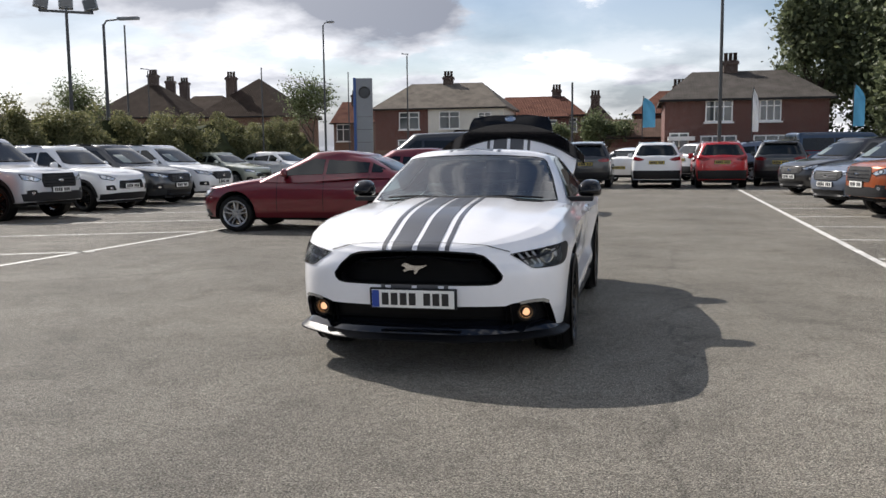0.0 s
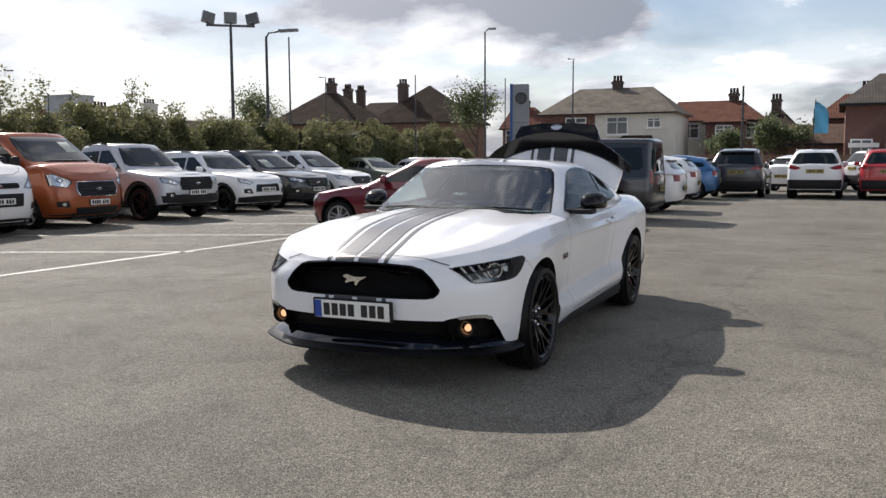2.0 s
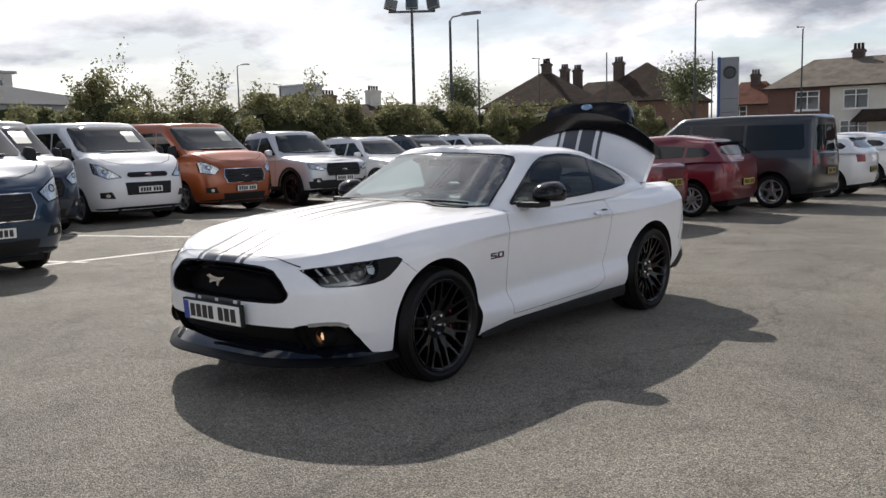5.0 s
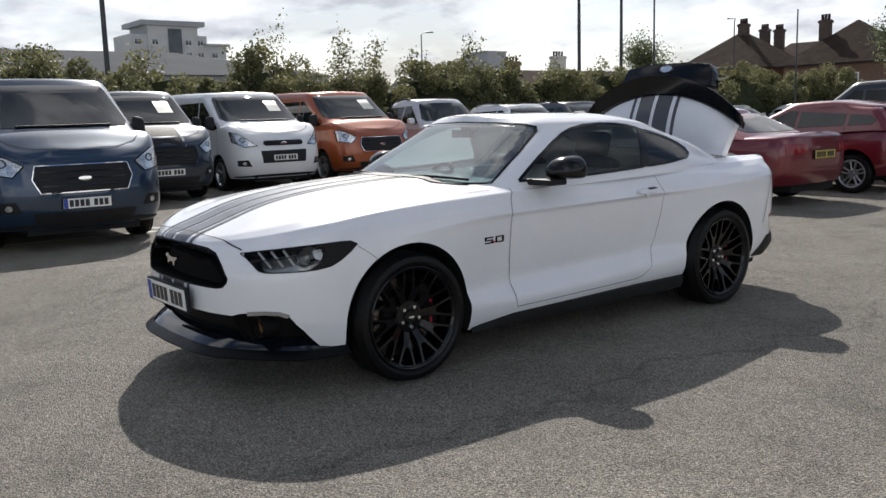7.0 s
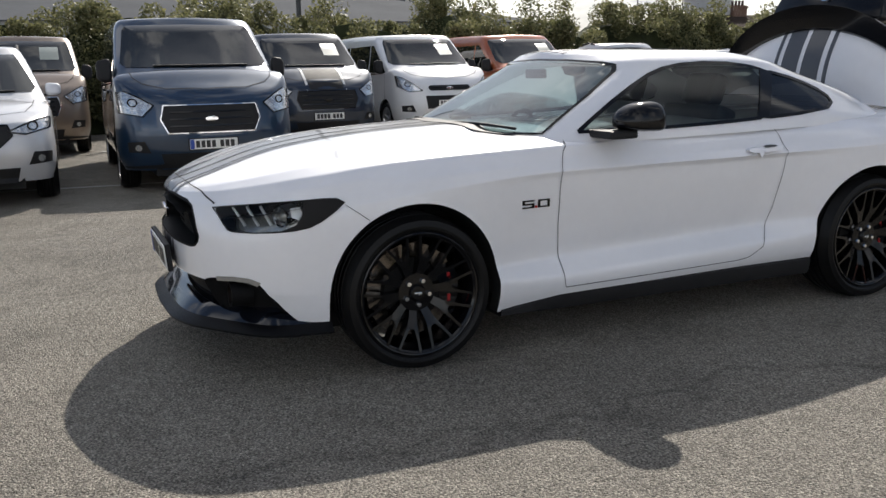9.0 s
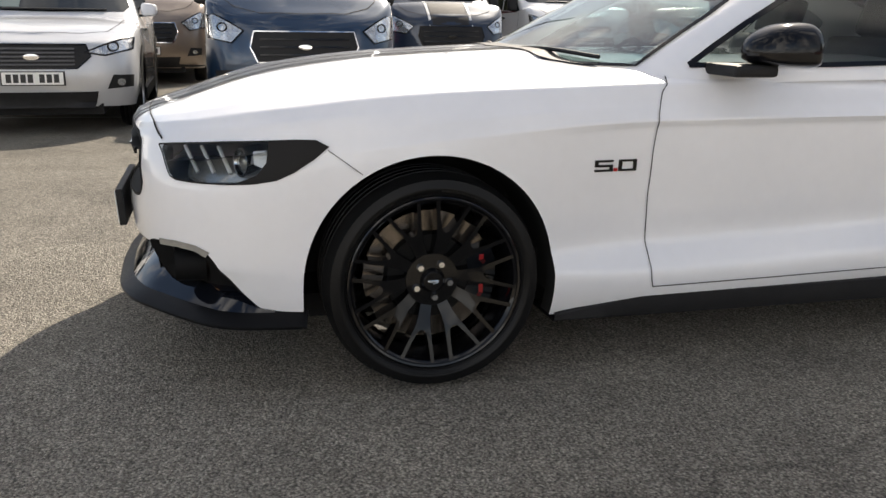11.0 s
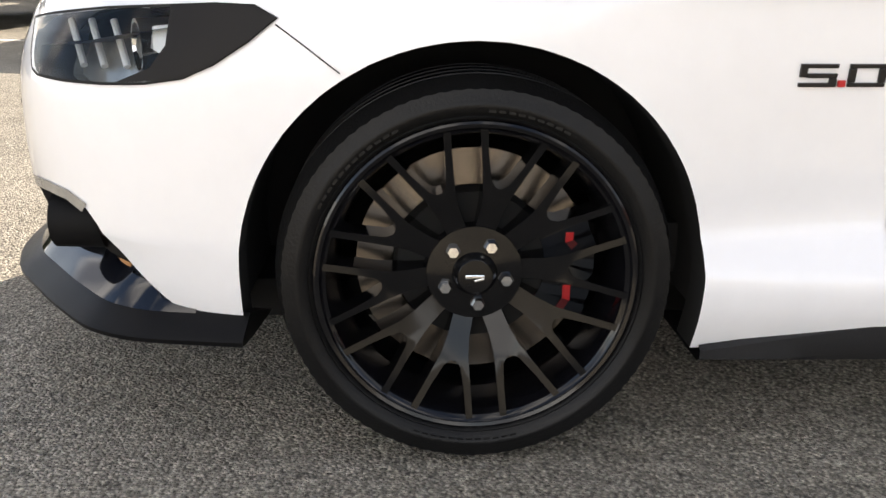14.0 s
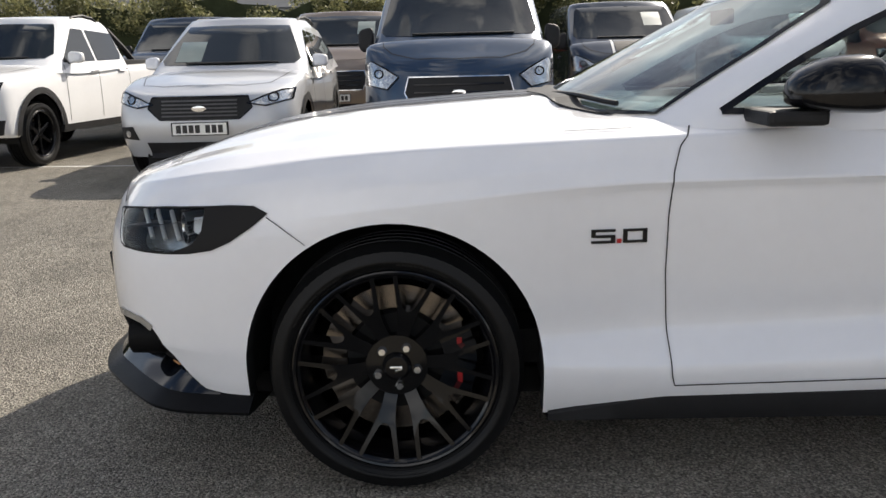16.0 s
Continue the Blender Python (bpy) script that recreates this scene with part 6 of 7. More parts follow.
SALOON = dict(fo=0.80, wb=2.81, ro=1.01, W=1.81, H=1.43, hood=0.78, cowl=0.96, belt=(0.94, 1.00), ws0=0.42, ws1=1.22, rf=2.42, rb=3.15, R=0.325, roof=0.66, head=0.13, fall=0.07,
              doors=[0.82, 1.68, 2.5, 2.80], lamp=(.42, .82, .60, .74), tail=(.42, .78, .74, .88), grille=(.28, .26, .56, .70), plate=0.44, rplate=0.72, fog=(.68, .34), lowgrille=(.5, .24, .36), rg=(1.03, 1.30), rake=0.26, deck=1.02, bc=0.3, bars=2)
PICKUP = dict(fo=0.92, wb=3.22, ro=1.20, W=1.88, H=1.82, hood=1.04, cowl=1.20, belt=(1.16, 1.20), ws0=0.30, ws1=0.98, rf=2.28, rb=2.42, R=0.385, aw=0.07, roof=0.74, head=0.17, fall=0.05, sill=0.40,
              doors=[0.66, 1.50, 2.28], lamp=(.52, .86, .84, .97), tail=(.78, .90, .80, 1.10), grille=(.46, .46, .72, 1.00), plate=0.66, rplate=0.62, fog=(.70, .60), clad=(M_BLACKM, .06), rails=M_BLACKM,
              bumper=(M_BLACKM, .62), bars=4, frame_mat=M_BLACKM, bed=(2.46, 4.36), tw=0.27, cf=0.40, rake=0.02, rg=(1.28, 1.62), bc=0.12, gaps=[0.66, 1.50, 2.36], handles=[1.26, 2.06])
MPV = dict(fo=0.90, wb=3.06, ro=0.86, W=1.84, H=1.84, hood=0.90, cowl=1.10, belt=(1.06, 1.10), ws0=0.10, ws1=0.95, rf=3.84, rb=3.88, R=0.325, roof=0.80, head=0.20, fall=0.02,
           doors=[0.48, 1.35, 2.5, 3.70], lamp=(.50, .84, .70, .85), tail=(.72, .82, .84, 1.12), grille=(.42, .38, .60, .78), plate=0.45, rplate=0.72, fog=(.66, .42), rg=(1.12, 1.62), rbumper=(M_BLACKM, .42), cr=0.2, bc=0.15, frame_mat=M_CHROME, rake=0.05)

# left rank: noses to the middle of the yard
park(vehicle("van", "white panel van with dark grille, parked in a rank", "van", {**VAN, "frame_mat": M_BLACKM, "band": False, "paper": (.3, 1.58), "grille": (.40, .40, .90, .985), "bars": 2, "lowgrille": (.50, .56, .80), "plate": .66, "fog": (.80, .56), "lamp_shape": [(.55, .90), (.70, 1.02), (.86, 1.14), (.955, 1.18), (.945, .98), (.78, .88)]}, P_WHITE2, M_ALLOY, 5), -11.17, 5.70, 90, -1.02)
van_new = park(vehicle("van", "bright orange panel van parked in a rank", "van", {**VAN, "band": False, "paper": (.3, 1.58)}, P_ORANGE, M_ALLOY, 5), -11.36, 8.20, 90, -1.02)
van_stripe = another(van_new, "dark blue van with grey bonnet stripes", -10.3, 3.0, 90, -1.02, [(P_ORANGE, P_NAVY), (M_CHROME, M_BLACKG)])
for s_ in (-1, 1):
    for a_, b_, m_ in ((.0, .30, M_BLACKM), (.315, .355, M_PLATEW)):
        part("bonnet_stripe", patch(SHELLS[van_new.name], [(s_ * a_, -.93), (s_ * b_, -.91), (s_ * b_, -.28), (s_ * a_, -.28)], "z", 1, 0.12, 0.005, 0.002), m_, van_stripe, smooth=True)
another(van_new, "bronze metallic van parked behind a silver car", -11.3, -1.75, 90, -1.02, [(P_ORANGE, P_TAN)])
another(van_new, "dark van standing at the hedge", -12.0, -4.7, 90, -1.02, [(P_ORANGE, P_NAVY)])
park(vehicle("van", "blue metallic van with chrome-framed grille", "van", {**VAN, "paper": None}, P_BLUE, M_ALLOY, 5), -5.62, 0.24, 89, -1.02)
pick = park(vehicle("pickup_truck", "pale silver pickup with black grille and black wheels", "pickup", PICKUP, P_SILVER, M_RIMB, 6), -10.9, 10.75, 84, -0.94)
another(pick, "white off-road pickup with chunky black tyres", -6.45, -5.7, 84, -0.94, [(P_SILVER, P_WHITE2)])
eco = park(vehicle("compact_suv", "white compact sport utility car with black lower bumper", "car", ECO, P_WHITE2, M_RIMB, 5), -11.05, 13.75, 83, -0.84)
kuga = park(vehicle("suv", "silver white sport utility car with black grille", "car", KUGA, P_SILVER, M_ALLOY, "pairs"), -5.30, -2.26, 91, -0.94)
another(kuga, "dark grey sport utility car in the rank", -11.1, 16.3, 83, -0.94, [(P_SILVER, P_GREYD), (M_WHITE, P_GREYD)])
another(kuga, "white sport utility car in the rank", -11.15, 19.0, 83, -0.94, [(P_SILVER, P_WHITE2)])
hatch = park(vehicle("hatchback", "pale green-silver hatchback parked by the hedge", "car", HATCH, P_CHAMP, M_ALLOY, "pairs"), -13.6, 27.5, 75, -0.86)
another(hatch, "small white hatchback parked by the hedge", -12.6, 31.5, 75, -0.86, [(P_CHAMP, P_WHITE2)])
# middle rank: tails to the open lane
park(vehicle("saloon_car", "crimson metallic saloon car with silver wheels", "car", SALOON, P_CRIMSON, M_ALLOY, "pairs"), -6.47, 9.15, -90, -0.82)
another(hatch, "dark red hatchback with black roof spoiler", -1.6, 11.75, -90, 3.27, [(P_CHAMP, P_CRIMSON)])
park(vehicle("people_carrier", "dark grey long people carrier with sliding door", "van", MPV, P_GREYD, M_ALLOY, 5), -0.9, 14.3, -90, 3.92)
another(hatch, "white hatchback with its tail to the lane", -0.9, 17.6, -90, 3.27, [(P_CHAMP, P_WHITE2)])
another(hatch, "white five-door hatchback in the middle rank", -1.2, 22.4, -90, 3.27, [(P_CHAMP, P_WHITE2)])
another(hatch, "bright blue hatchback in the middle rank", -0.9, 25.0, -90, 3.27, [(P_CHAMP, P_SKYBLUE)])
# far rank: tails to the camera
another(kuga, "dark grey sport utility car seen from behind", -0.50, 25.9, 180, 3.61, [(P_SILVER, P_GREYD), (M_WHITE, P_GREYD)])
another(eco, "white compact sport utility car seen from behind", 2.0, 25.7, 180, 3.28)
another(eco, "red compact sport utility car seen from behind", 4.2, 25.5, 180, 3.28, [(P_WHITE2, P_REDP)])
another(hatch, "white hatchback beyond the far rank", 0.6, 32.0, 150, 3.27, [(P_CHAMP, P_WHITE2)])
another(eco, "pale silver car beyond the far rank", 3.2, 33.5, 120, 3.28, [(P_WHITE2, P_SILVER)])
another(kuga, "white sport utility car beyond the far rank", 6.8, 35.0, 100, 3.61, [(P_SILVER, P_WHITE2), (M_WHITE, P_WHITE2)])
another(kuga, "silver people carrier beyond the far rank", 5.0, 33.0, 95, 3.61, [(P_SILVER, P_STEEL), (M_WHITE, P_STEEL)])
# right-hand bays: noses to the lane
another(kuga, "black sport utility car with silver lower bumper", 5.7, 21.5, -62, -0.94, [(P_SILVER, P_BLACKP), (M_WHITE, P_BLACKP)])
another(kuga, "dark red-brown people carrier seen from behind", 6.3, 27.0, 172, 3.61, [(P_SILVER, P_GREYD), (M_WHITE, P_GREYD)])
another(kuga, "steel blue sport utility car in the side bays", 5.55, 15.6, -64, -0.94, [(P_SILVER, P_STEEL), (M_WHITE, P_STEEL)])
another(van_new, "dark blue van beyond the side bays", 10.4, 33.5, 100, 1.0, [(P_ORANGE, P_BLUE)])
another(pick, "orange pickup with black bumper in the side bays", 5.55, 12.6, -78, -0.94, [(P_SILVER, P_ORANGE)])


# ---------------------------------------------------------------- hedge and trees
M_LEAF = leaf_mat("hedge_leaf", (0.074, 0.084, 0.038), (0.255, 0.245, 0.115))
M_LEAF2 = leaf_mat("tree_leaf", (0.06, 0.08, 0.035), (0.20, 0.23, 0.12))
M_LEAF3 = leaf_mat("dark_leaf", (0.046, 0.062, 0.034), (0.180, 0.205, 0.110))
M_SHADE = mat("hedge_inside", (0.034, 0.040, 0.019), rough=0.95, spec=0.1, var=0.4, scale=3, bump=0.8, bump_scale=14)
M_BARK = mat("bark", (0.06, 0.045, 0.035), rough=0.9, var=0.35, scale=5, bump=0.6, bump_scale=25)


def leaf_cloud(points, size, rng, material, name, parent=None, stretch=1.7):
    """Many small pointed leaves, each a bent pair of triangles, round given points."""
    n = len(points)
    a = rng.uniform(0, 2 * np.pi, n)
    b = rng.normal(0, 0.7, n)
    d = np.stack([np.cos(a) * np.cos(b), np.sin(a) * np.cos(b), np.sin(b)], 1)
    u = np.cross(d, rng.normal(size=(n, 3)))
    u /= np.linalg.norm(u, axis=1)[:, None]
    s = size * rng.uniform(0.55, 1.35, n)[:, None]
    lift = np.cross(d, u) * s * 0.15
    v = np.stack([points - d * s * stretch / 2, points + u * s / 2 + lift, points + d * s * stretch / 2, points - u * s / 2 + lift], 1).reshape(-1, 3)
    me = bpy.data.meshes.new(name)
    me.vertices.add(4 * n)
    me.vertices.foreach_set("co", v.astype(np.float32).ravel())
    me.loops.add(4 * n)
    me.loops.foreach_set("vertex_index", np.arange(4 * n, dtype=np.int32))
    me.polygons.add(n)
    me.polygons.foreach_set("loop_start", np.arange(0, 4 * n, 4, dtype=np.int32))
    me.update(calc_edges=True)
    me.materials.append(material)
    ob = new(name, me)
    ob.parent = parent
    return ob


def hedge(x, y0, y1, height, depth, count, name, label, seed):
    """A long unclipped hedge: a dark core for the shade inside, leaf masses with an uneven top and face."""
    rng = np.random.default_rng(seed)
    L = y1 - y0
    m = int(L * 16)
    cy = rng.uniform(y0, y1, m)
    top = height * (0.90 + 0.05 * np.sin(cy * 0.9) + 0.05 * np.sin(cy * 2.3 + 1) + rng.uniform(-.12, .10, m))
    cz = top * rng.uniform(0.01, 1, m) ** 0.7 * 0.95
    cx = x + depth / 2 * (1 - 2 * rng.uniform(0, 1, m) ** 1.7) * (1.1 - 0.35 * cz / height)
    r = rng.uniform(0.22, 0.5, m)
    k = rng.integers(0, m, count)
    g = rng.normal(size=(count, 3))
    g /= np.linalg.norm(g, axis=1)[:, None]
    pts = np.stack([cx, cy, cz], 1)[k] + g * (r[k] * rng.uniform(0.55, 1.05, count))[:, None]
    pts[:, 2] = np.maximum(pts[:, 2], 0.06)
    ob = leaf_cloud(pts, 0.052, rng, M_LEAF, name)
    tagged(ob, label, "hedge", kind="stuff")
    # closed hull behind the leaves, its dark colour standing in for the hedge's inner shade
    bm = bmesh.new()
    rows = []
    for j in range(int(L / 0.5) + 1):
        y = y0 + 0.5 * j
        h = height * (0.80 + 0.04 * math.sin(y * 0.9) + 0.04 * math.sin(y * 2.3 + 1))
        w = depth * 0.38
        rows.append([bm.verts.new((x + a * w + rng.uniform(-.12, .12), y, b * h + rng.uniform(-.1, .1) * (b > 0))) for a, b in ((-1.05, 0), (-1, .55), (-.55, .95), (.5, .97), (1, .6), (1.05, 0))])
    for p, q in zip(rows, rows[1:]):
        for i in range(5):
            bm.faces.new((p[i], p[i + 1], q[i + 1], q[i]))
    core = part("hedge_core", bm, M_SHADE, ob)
    return ob


hedge(-17.9, -22.0, 41.5, 3.1, 2.8, 620000, "hedge", "tall overgrown green hedge along the yard edge", 3)


def tree(x, y, height, spread, trunk_r, count, leaf, size, seed, label, low=0.35, name="tree", jitter=0.13, fill=0):
    """A tapered trunk, forking limbs and clumps of small leaves with gaps."""
    rng = np.random.default_rng(seed)
    rnd = random.Random(seed)
    t = root(name, label, "tree", pose(x, y, 0))
    bm = bmesh.new()
    tips = []

    def limb(p, d, length, r, depth):
        pts = [p]
        for k in range(4):
            d = (d + Vector((rnd.uniform(-.16, .16), rnd.uniform(-.16, .16), rnd.uniform(-.04, .12)))).normalized()
            pts.append(pts[-1] + d * length / 4)
        tmp = pipe(pts, r, 6, r * 0.55)
        me = bpy.data.meshes.new("t")
        tmp.to_mesh(me)
        tmp.free()
        bm.from_mesh(me)
        bpy.data.meshes.remove(me)
        if depth <= 1:
            tips.extend(pts[1:])
        if depth == 0:
            return
        for k in range(rnd.choice((2, 3, 3))):
            a = rnd.uniform(0, 2 * math.pi)
            out = Vector((math.cos(a), math.sin(a), rnd.uniform(.25, .9))).normalized()
            limb(pts[-1 - (k % 2)], (d * 0.6 + out * 0.75).normalized(), length * rnd.uniform(.55, .78), r * 0.55, depth - 1)

    limb(Vector((0, 0, 0)), Vector((0, 0, 1)), height * low, trunk_r, 3)
    zmax = max(p.z for p in tips)
    wmax = max(math.hypot(p.x, p.y) for p in tips)
    f, fz = spread / max(wmax, .1) * 0.85, (height * 0.93) / zmax
    for v in bm.verts:
        v.co = (v.co.x * f, v.co.y * f, v.co.z * fz)
    part("trunk", bm, M_BARK, t, smooth=True)
    C = np.array([(p.x * f, p.y * f, p.z * fz) for p in tips])
    if fill:                                   # dense, dark crowns reach low
        e = rng.normal(size=(fill, 3))
        e *= (rng.uniform(0.3, 1, fill) ** 0.5 / np.linalg.norm(e, axis=1))[:, None]
        C = np.concatenate([C, e * np.array([spread * .85, spread * .85, height * .40]) + np.array([0, 0, height * .52])])
    k = rng.integers(0, len(C), count)
    g = rng.normal(size=(count, 3)) * (spread * jitter)
    crown = leaf_cloud(C[k] + g, size, rng, leaf, "crown", t)
    return t


tree(-34.0, 44.0, 6.4, 2.7, 0.12, 4600, M_LEAF2, 0.095, 15, "young leafy tree behind the hedge", low=0.30, jitter=0.17)
tree(-24.7, 62.0, 7.6, 2.5, 0.11, 4600, M_LEAF2, 0.12, 6, "light-leaved tree beside a street lamp", jitter=0.18)
tree(13.6, 57.0, 13.0, 3.6, 0.35, 22000, M_LEAF3, 0.22, 7, "tall dark evergreen tree beyond the houses", low=0.22, fill=60)
tree(17.5, 55.0, 14.5, 4.2, 0.4, 26000, M_LEAF3, 0.22, 8, "very tall dark tree at the yard edge", low=0.2, fill=70)
tree(21.5, 50.0, 12.0, 4.0, 0.35, 20000, M_LEAF3, 0.22, 18, "dark tree at the yard edge", low=0.2, fill=60)
tree(18.6, 51.0, 6.5, 3.8, 0.3, 20000, M_LEAF3, 0.20, 28, "dense dark shrub below the tall trees", low=0.2, fill=70)
tree(-1.2, 62.0, 4.0, 2.6, 0.15, 6500, M_LEAF2, 0.13, 9, "rounded garden shrub tree before a house", low=0.2)
tree(-4.5, 63.0, 3.2, 2.2, 0.15, 5500, M_LEAF2, 0.13, 19, "garden shrub before a house", low=0.2)
# saplings standing out of the hedge top
for i, (sy, sh) in enumerate(((2.0, 3.2), (8.3, 3.5), (9.6, 4.4), (11.4, 4.3), (12.0, 3.9), (14.3, 3.5), (16.1, 4.1), (17.9, 3.3), (20.6, 3.4), (23.0, 3.3), (26.8, 3.1), (28.0, 3.0), (31.5, 3.3), (5.2, 3.3))):
    tree(-18.2 + 0.5 * math.sin(i * 2.1), sy, sh * 1.06, 0.75, 0.03, 420, M_LEAF, 0.062, 30 + i, "thin leafy sapling growing out of the hedge", low=0.52, name="sapling", jitter=0.15)


# ---------------------------------------------------------------- houses and street
M_BRICK = brick_mat("red_brick", (0.120, 0.040, 0.031), (0.082, 0.030, 0.025))
M_BRICK2 = brick_mat("brown_brick", (0.16, 0.085, 0.055), (0.11, 0.06, 0.04))
# chimney brick, darkened in its colour for the backlit side
M_BACKLIT = brick_mat("sooty_brick", (0.062, 0.036, 0.029), (0.042, 0.027, 0.022))
M_RENDER = mat("cream_render", (0.62, 0.60, 0.54), rough=0.9, var=0.12, scale=0.8, bump=0.3, bump_scale=30)
M_ROOFG = tiles_mat("grey_brown_tiles", (0.150, 0.132, 0.112), relief=0.012)
M_ROOFS = tiles_mat("grey_slate_tiles", (0.085, 0.077, 0.070), relief=0.012)
M_ROOFN = tiles_mat("brown_clay_tiles", (0.115, 0.078, 0.062), relief=0.02)
M_ROOFR = tiles_mat("red_clay_tiles", (0.13, 0.062, 0.045))
M_ROOFD = tiles_mat("dark_pantiles", (0.046, 0.034, 0.027), 2.4)
M_UPVC = mat("white_frame", (0.75, 0.75, 0.73), rough=0.4, var=0.05)
M_PANE = mat("house_pane", (0.05, 0.06, 0.065), rough=0.04, spec=0.8, var=0.4, scale=0.6)
M_STEEL = mat("grey_steel_post", (0.060, 0.063, 0.066), rough=0.5, metal=0.4, var=0.2, scale=2)
M_LAMPG = mat("lamp_housing", (0.22, 0.23, 0.24), rough=0.5, metal=0.3, var=0.2)
M_SIGNG = mat("sign_grey", (0.20, 0.21, 0.225), rough=0.4, metal=0.3, var=0.1, scale=1)
M_SIGNB = mat("sign_blue", (0.03, 0.08, 0.24), rough=0.4, var=0.1)
M_FLAGB = mat("flag_blue", (0.10, 0.36, 0.56), rough=0.7, var=0.15, scale=2)
M_FLAGW = mat("flag_white", (0.70, 0.70, 0.70), rough=0.7, var=0.1, scale=2)
M_CONC = mat("pale_concrete", (0.42, 0.43, 0.44), rough=0.85, var=0.15, scale=0.3)
M_SHEET = mat("dull_roof_sheet", (0.085, 0.090, 0.098), rough=0.95, spec=0.05, var=0.15, scale=0.2)
M_CLADD = mat("grey_cladding", (0.26, 0.28, 0.30), rough=0.6, var=0.1, scale=0.2)


def window_unit(parent, x, y, z, w, h, nm="window", panes=2, yaw=0.0):
    """Frame, panes and sill, facing -y."""
    m = pose(x, y, z, 0, 0, yaw)
    xs = sorted([-w / 2, -w / 2 + .08, w / 2 - .08, w / 2] + [-w / 2 + w * q / panes + e for q in range(1, panes) for e in (-.04, .04)])
    zs = [0, .08, h * .68, h * .68 + .06, h - .08, h]
    bm = bmesh.new()
    V = [[bm.verts.new((a, -.10, c)) for c in zs] for a in xs]
    solid = [bm.faces.new((V[i][j], V[i + 1][j], V[i + 1][j + 1], V[i][j + 1])) for i in range(len(xs) - 1) for j in range(5) if i % 2 == 0 or j in (0, 2, 4)]
    for e in bmesh.ops.extrude_face_region(bm, geom=solid)["geom"]:
        if isinstance(e, bmesh.types.BMVert):
            e.co.y = 0.02
    bmesh.ops.delete(bm, geom=[v for v in bm.verts if not v.link_faces], context="VERTS")
    bmesh.ops.recalc_face_normals(bm, faces=bm.faces)
    fr = part(nm, bm, M_UPVC, parent, "white-framed window")
    fr.matrix_basis = m
    for q in range(panes):
        part("pane", boxed(-w / 2 + w * q / panes + .04, -w / 2 + w * (q + 1) / panes - .04, -.04, -.02, .06, h - .06), M_PANE, fr)
    part("sill", boxed(-w / 2 - .1, w / 2 + .1, -.20, 0, -.10, 0), M_UPVC, fr)
    return fr


def hip_roof(bm, x0, x1, y0, y1, ze, zr, hip0, hip1, over=0.35):
    """Hipped or gabled roof; hip0/hip1: how far the ridge stops short of each end."""
    a, b, c, d = x0 - over, x1 + over, y0 - over, y1 + over
    ym = (c + d) / 2
    v = [bm.verts.new(p) for p in ((a, c, ze), (b, c, ze), (b, d, ze), (a, d, ze), (a + hip0, ym, zr), (b - hip1, ym, zr))]
    for f in ((0, 1, 5, 4), (1, 2, 5), (2, 3, 4, 5), (3, 0, 4), (3, 2, 1, 0)):
        bm.faces.new([v[i] for i in f])
    fasc = [bm.verts.new((p.co.x, p.co.y, ze - .16)) for p in v[:4]]
    for i in range(4):
        bm.faces.new((v[i], fasc[i], fasc[(i + 1) % 4], v[(i + 1) % 4]))
    bmesh.ops.recalc_face_normals(bm, faces=bm.faces)
    return bm


def chimney(parent, x, y, z0, z1, w=0.9, d=0.7, pots=3, material=None):
    st = part("chimney", boxed(x - w / 2, x + w / 2, y - d / 2, y + d / 2, z0, z1), material or M_BACKLIT, parent)
    part("chimney_cap", boxed(x - w / 2 - .08, x + w / 2 + .08, y - d / 2 - .08, y + d / 2 + .08, z1 - .28, z1 - .08), material or M_BACKLIT, st)
    for k in range(pots):
        px_ = x - w / 2 + w * (k + .5) / pots
        pt = lathe([(.13, z1), (.12, z1 + .45), (.15, z1 + .5), (.10, z1 + .5), (.10, z1)], 10, "z")
        bmesh.ops.translate(pt, vec=(px_, y, 0), verts=pt.verts)
        part("chimney_pot", pt, M_ROOFD, st)


def house(label, x0, x1, y0, depth, ze, zr, roof, walls, wins, hips=(2.5, 2.5), stacks=(), name="house", yaw=0.0):
    h = root(name, label, "house", pose((x0 + x1) / 2, y0, 0, 0, 0, yaw), "street houses")
    cx = (x0 + x1) / 2
    for a, b, m in walls:
        part("wall", boxed(a - cx, b - cx, 0, depth, 0, ze), m, h)
    part("roof", hip_roof(bmesh.new(), x0 - cx, x1 - cx, 0, depth, ze, zr, *hips), roof, h)
    part("gutter", boxed(x0 - cx - .38, x1 - cx + .38, -.46, -.36, ze - .14, ze - .03), M_BLACKM, h)
    for x, z, w, hh, p in wins:
        window_unit(h, x - cx, -0.02, z, w, hh, panes=p)
    for x, y, a, b in stacks:
        chimney(h, x - cx, y, a, b)
    return h


h1 = house("semi-detached house, half red brick and half cream render", -22.9, -10.7, 74, 8.5, 5.4, 7.95, M_ROOFG, [(-22.9, -17.75, M_BRICK), (-17.75, -10.7, M_RENDER)],
           [(-19.55, 3.45, 1.95, 1.6, 2), (-15.7, 3.45, 1.95, 1.6, 2), (-12.4, 4.0, 1.2, 0.9, 2), (-19.55, .9, 2.2, 1.6, 3), (-15.8, .9, 2.2, 1.6, 3)], (2.9, 3.0), [(-16.7, 4.3, 7.2, 8.6)])
porch = part("porch_roof", hip_roof(bmesh.new(), 1.2, 4.6, -1.3, 1.3, 2.45, 3.35, .5, .5, .1), M_ROOFD, h1)
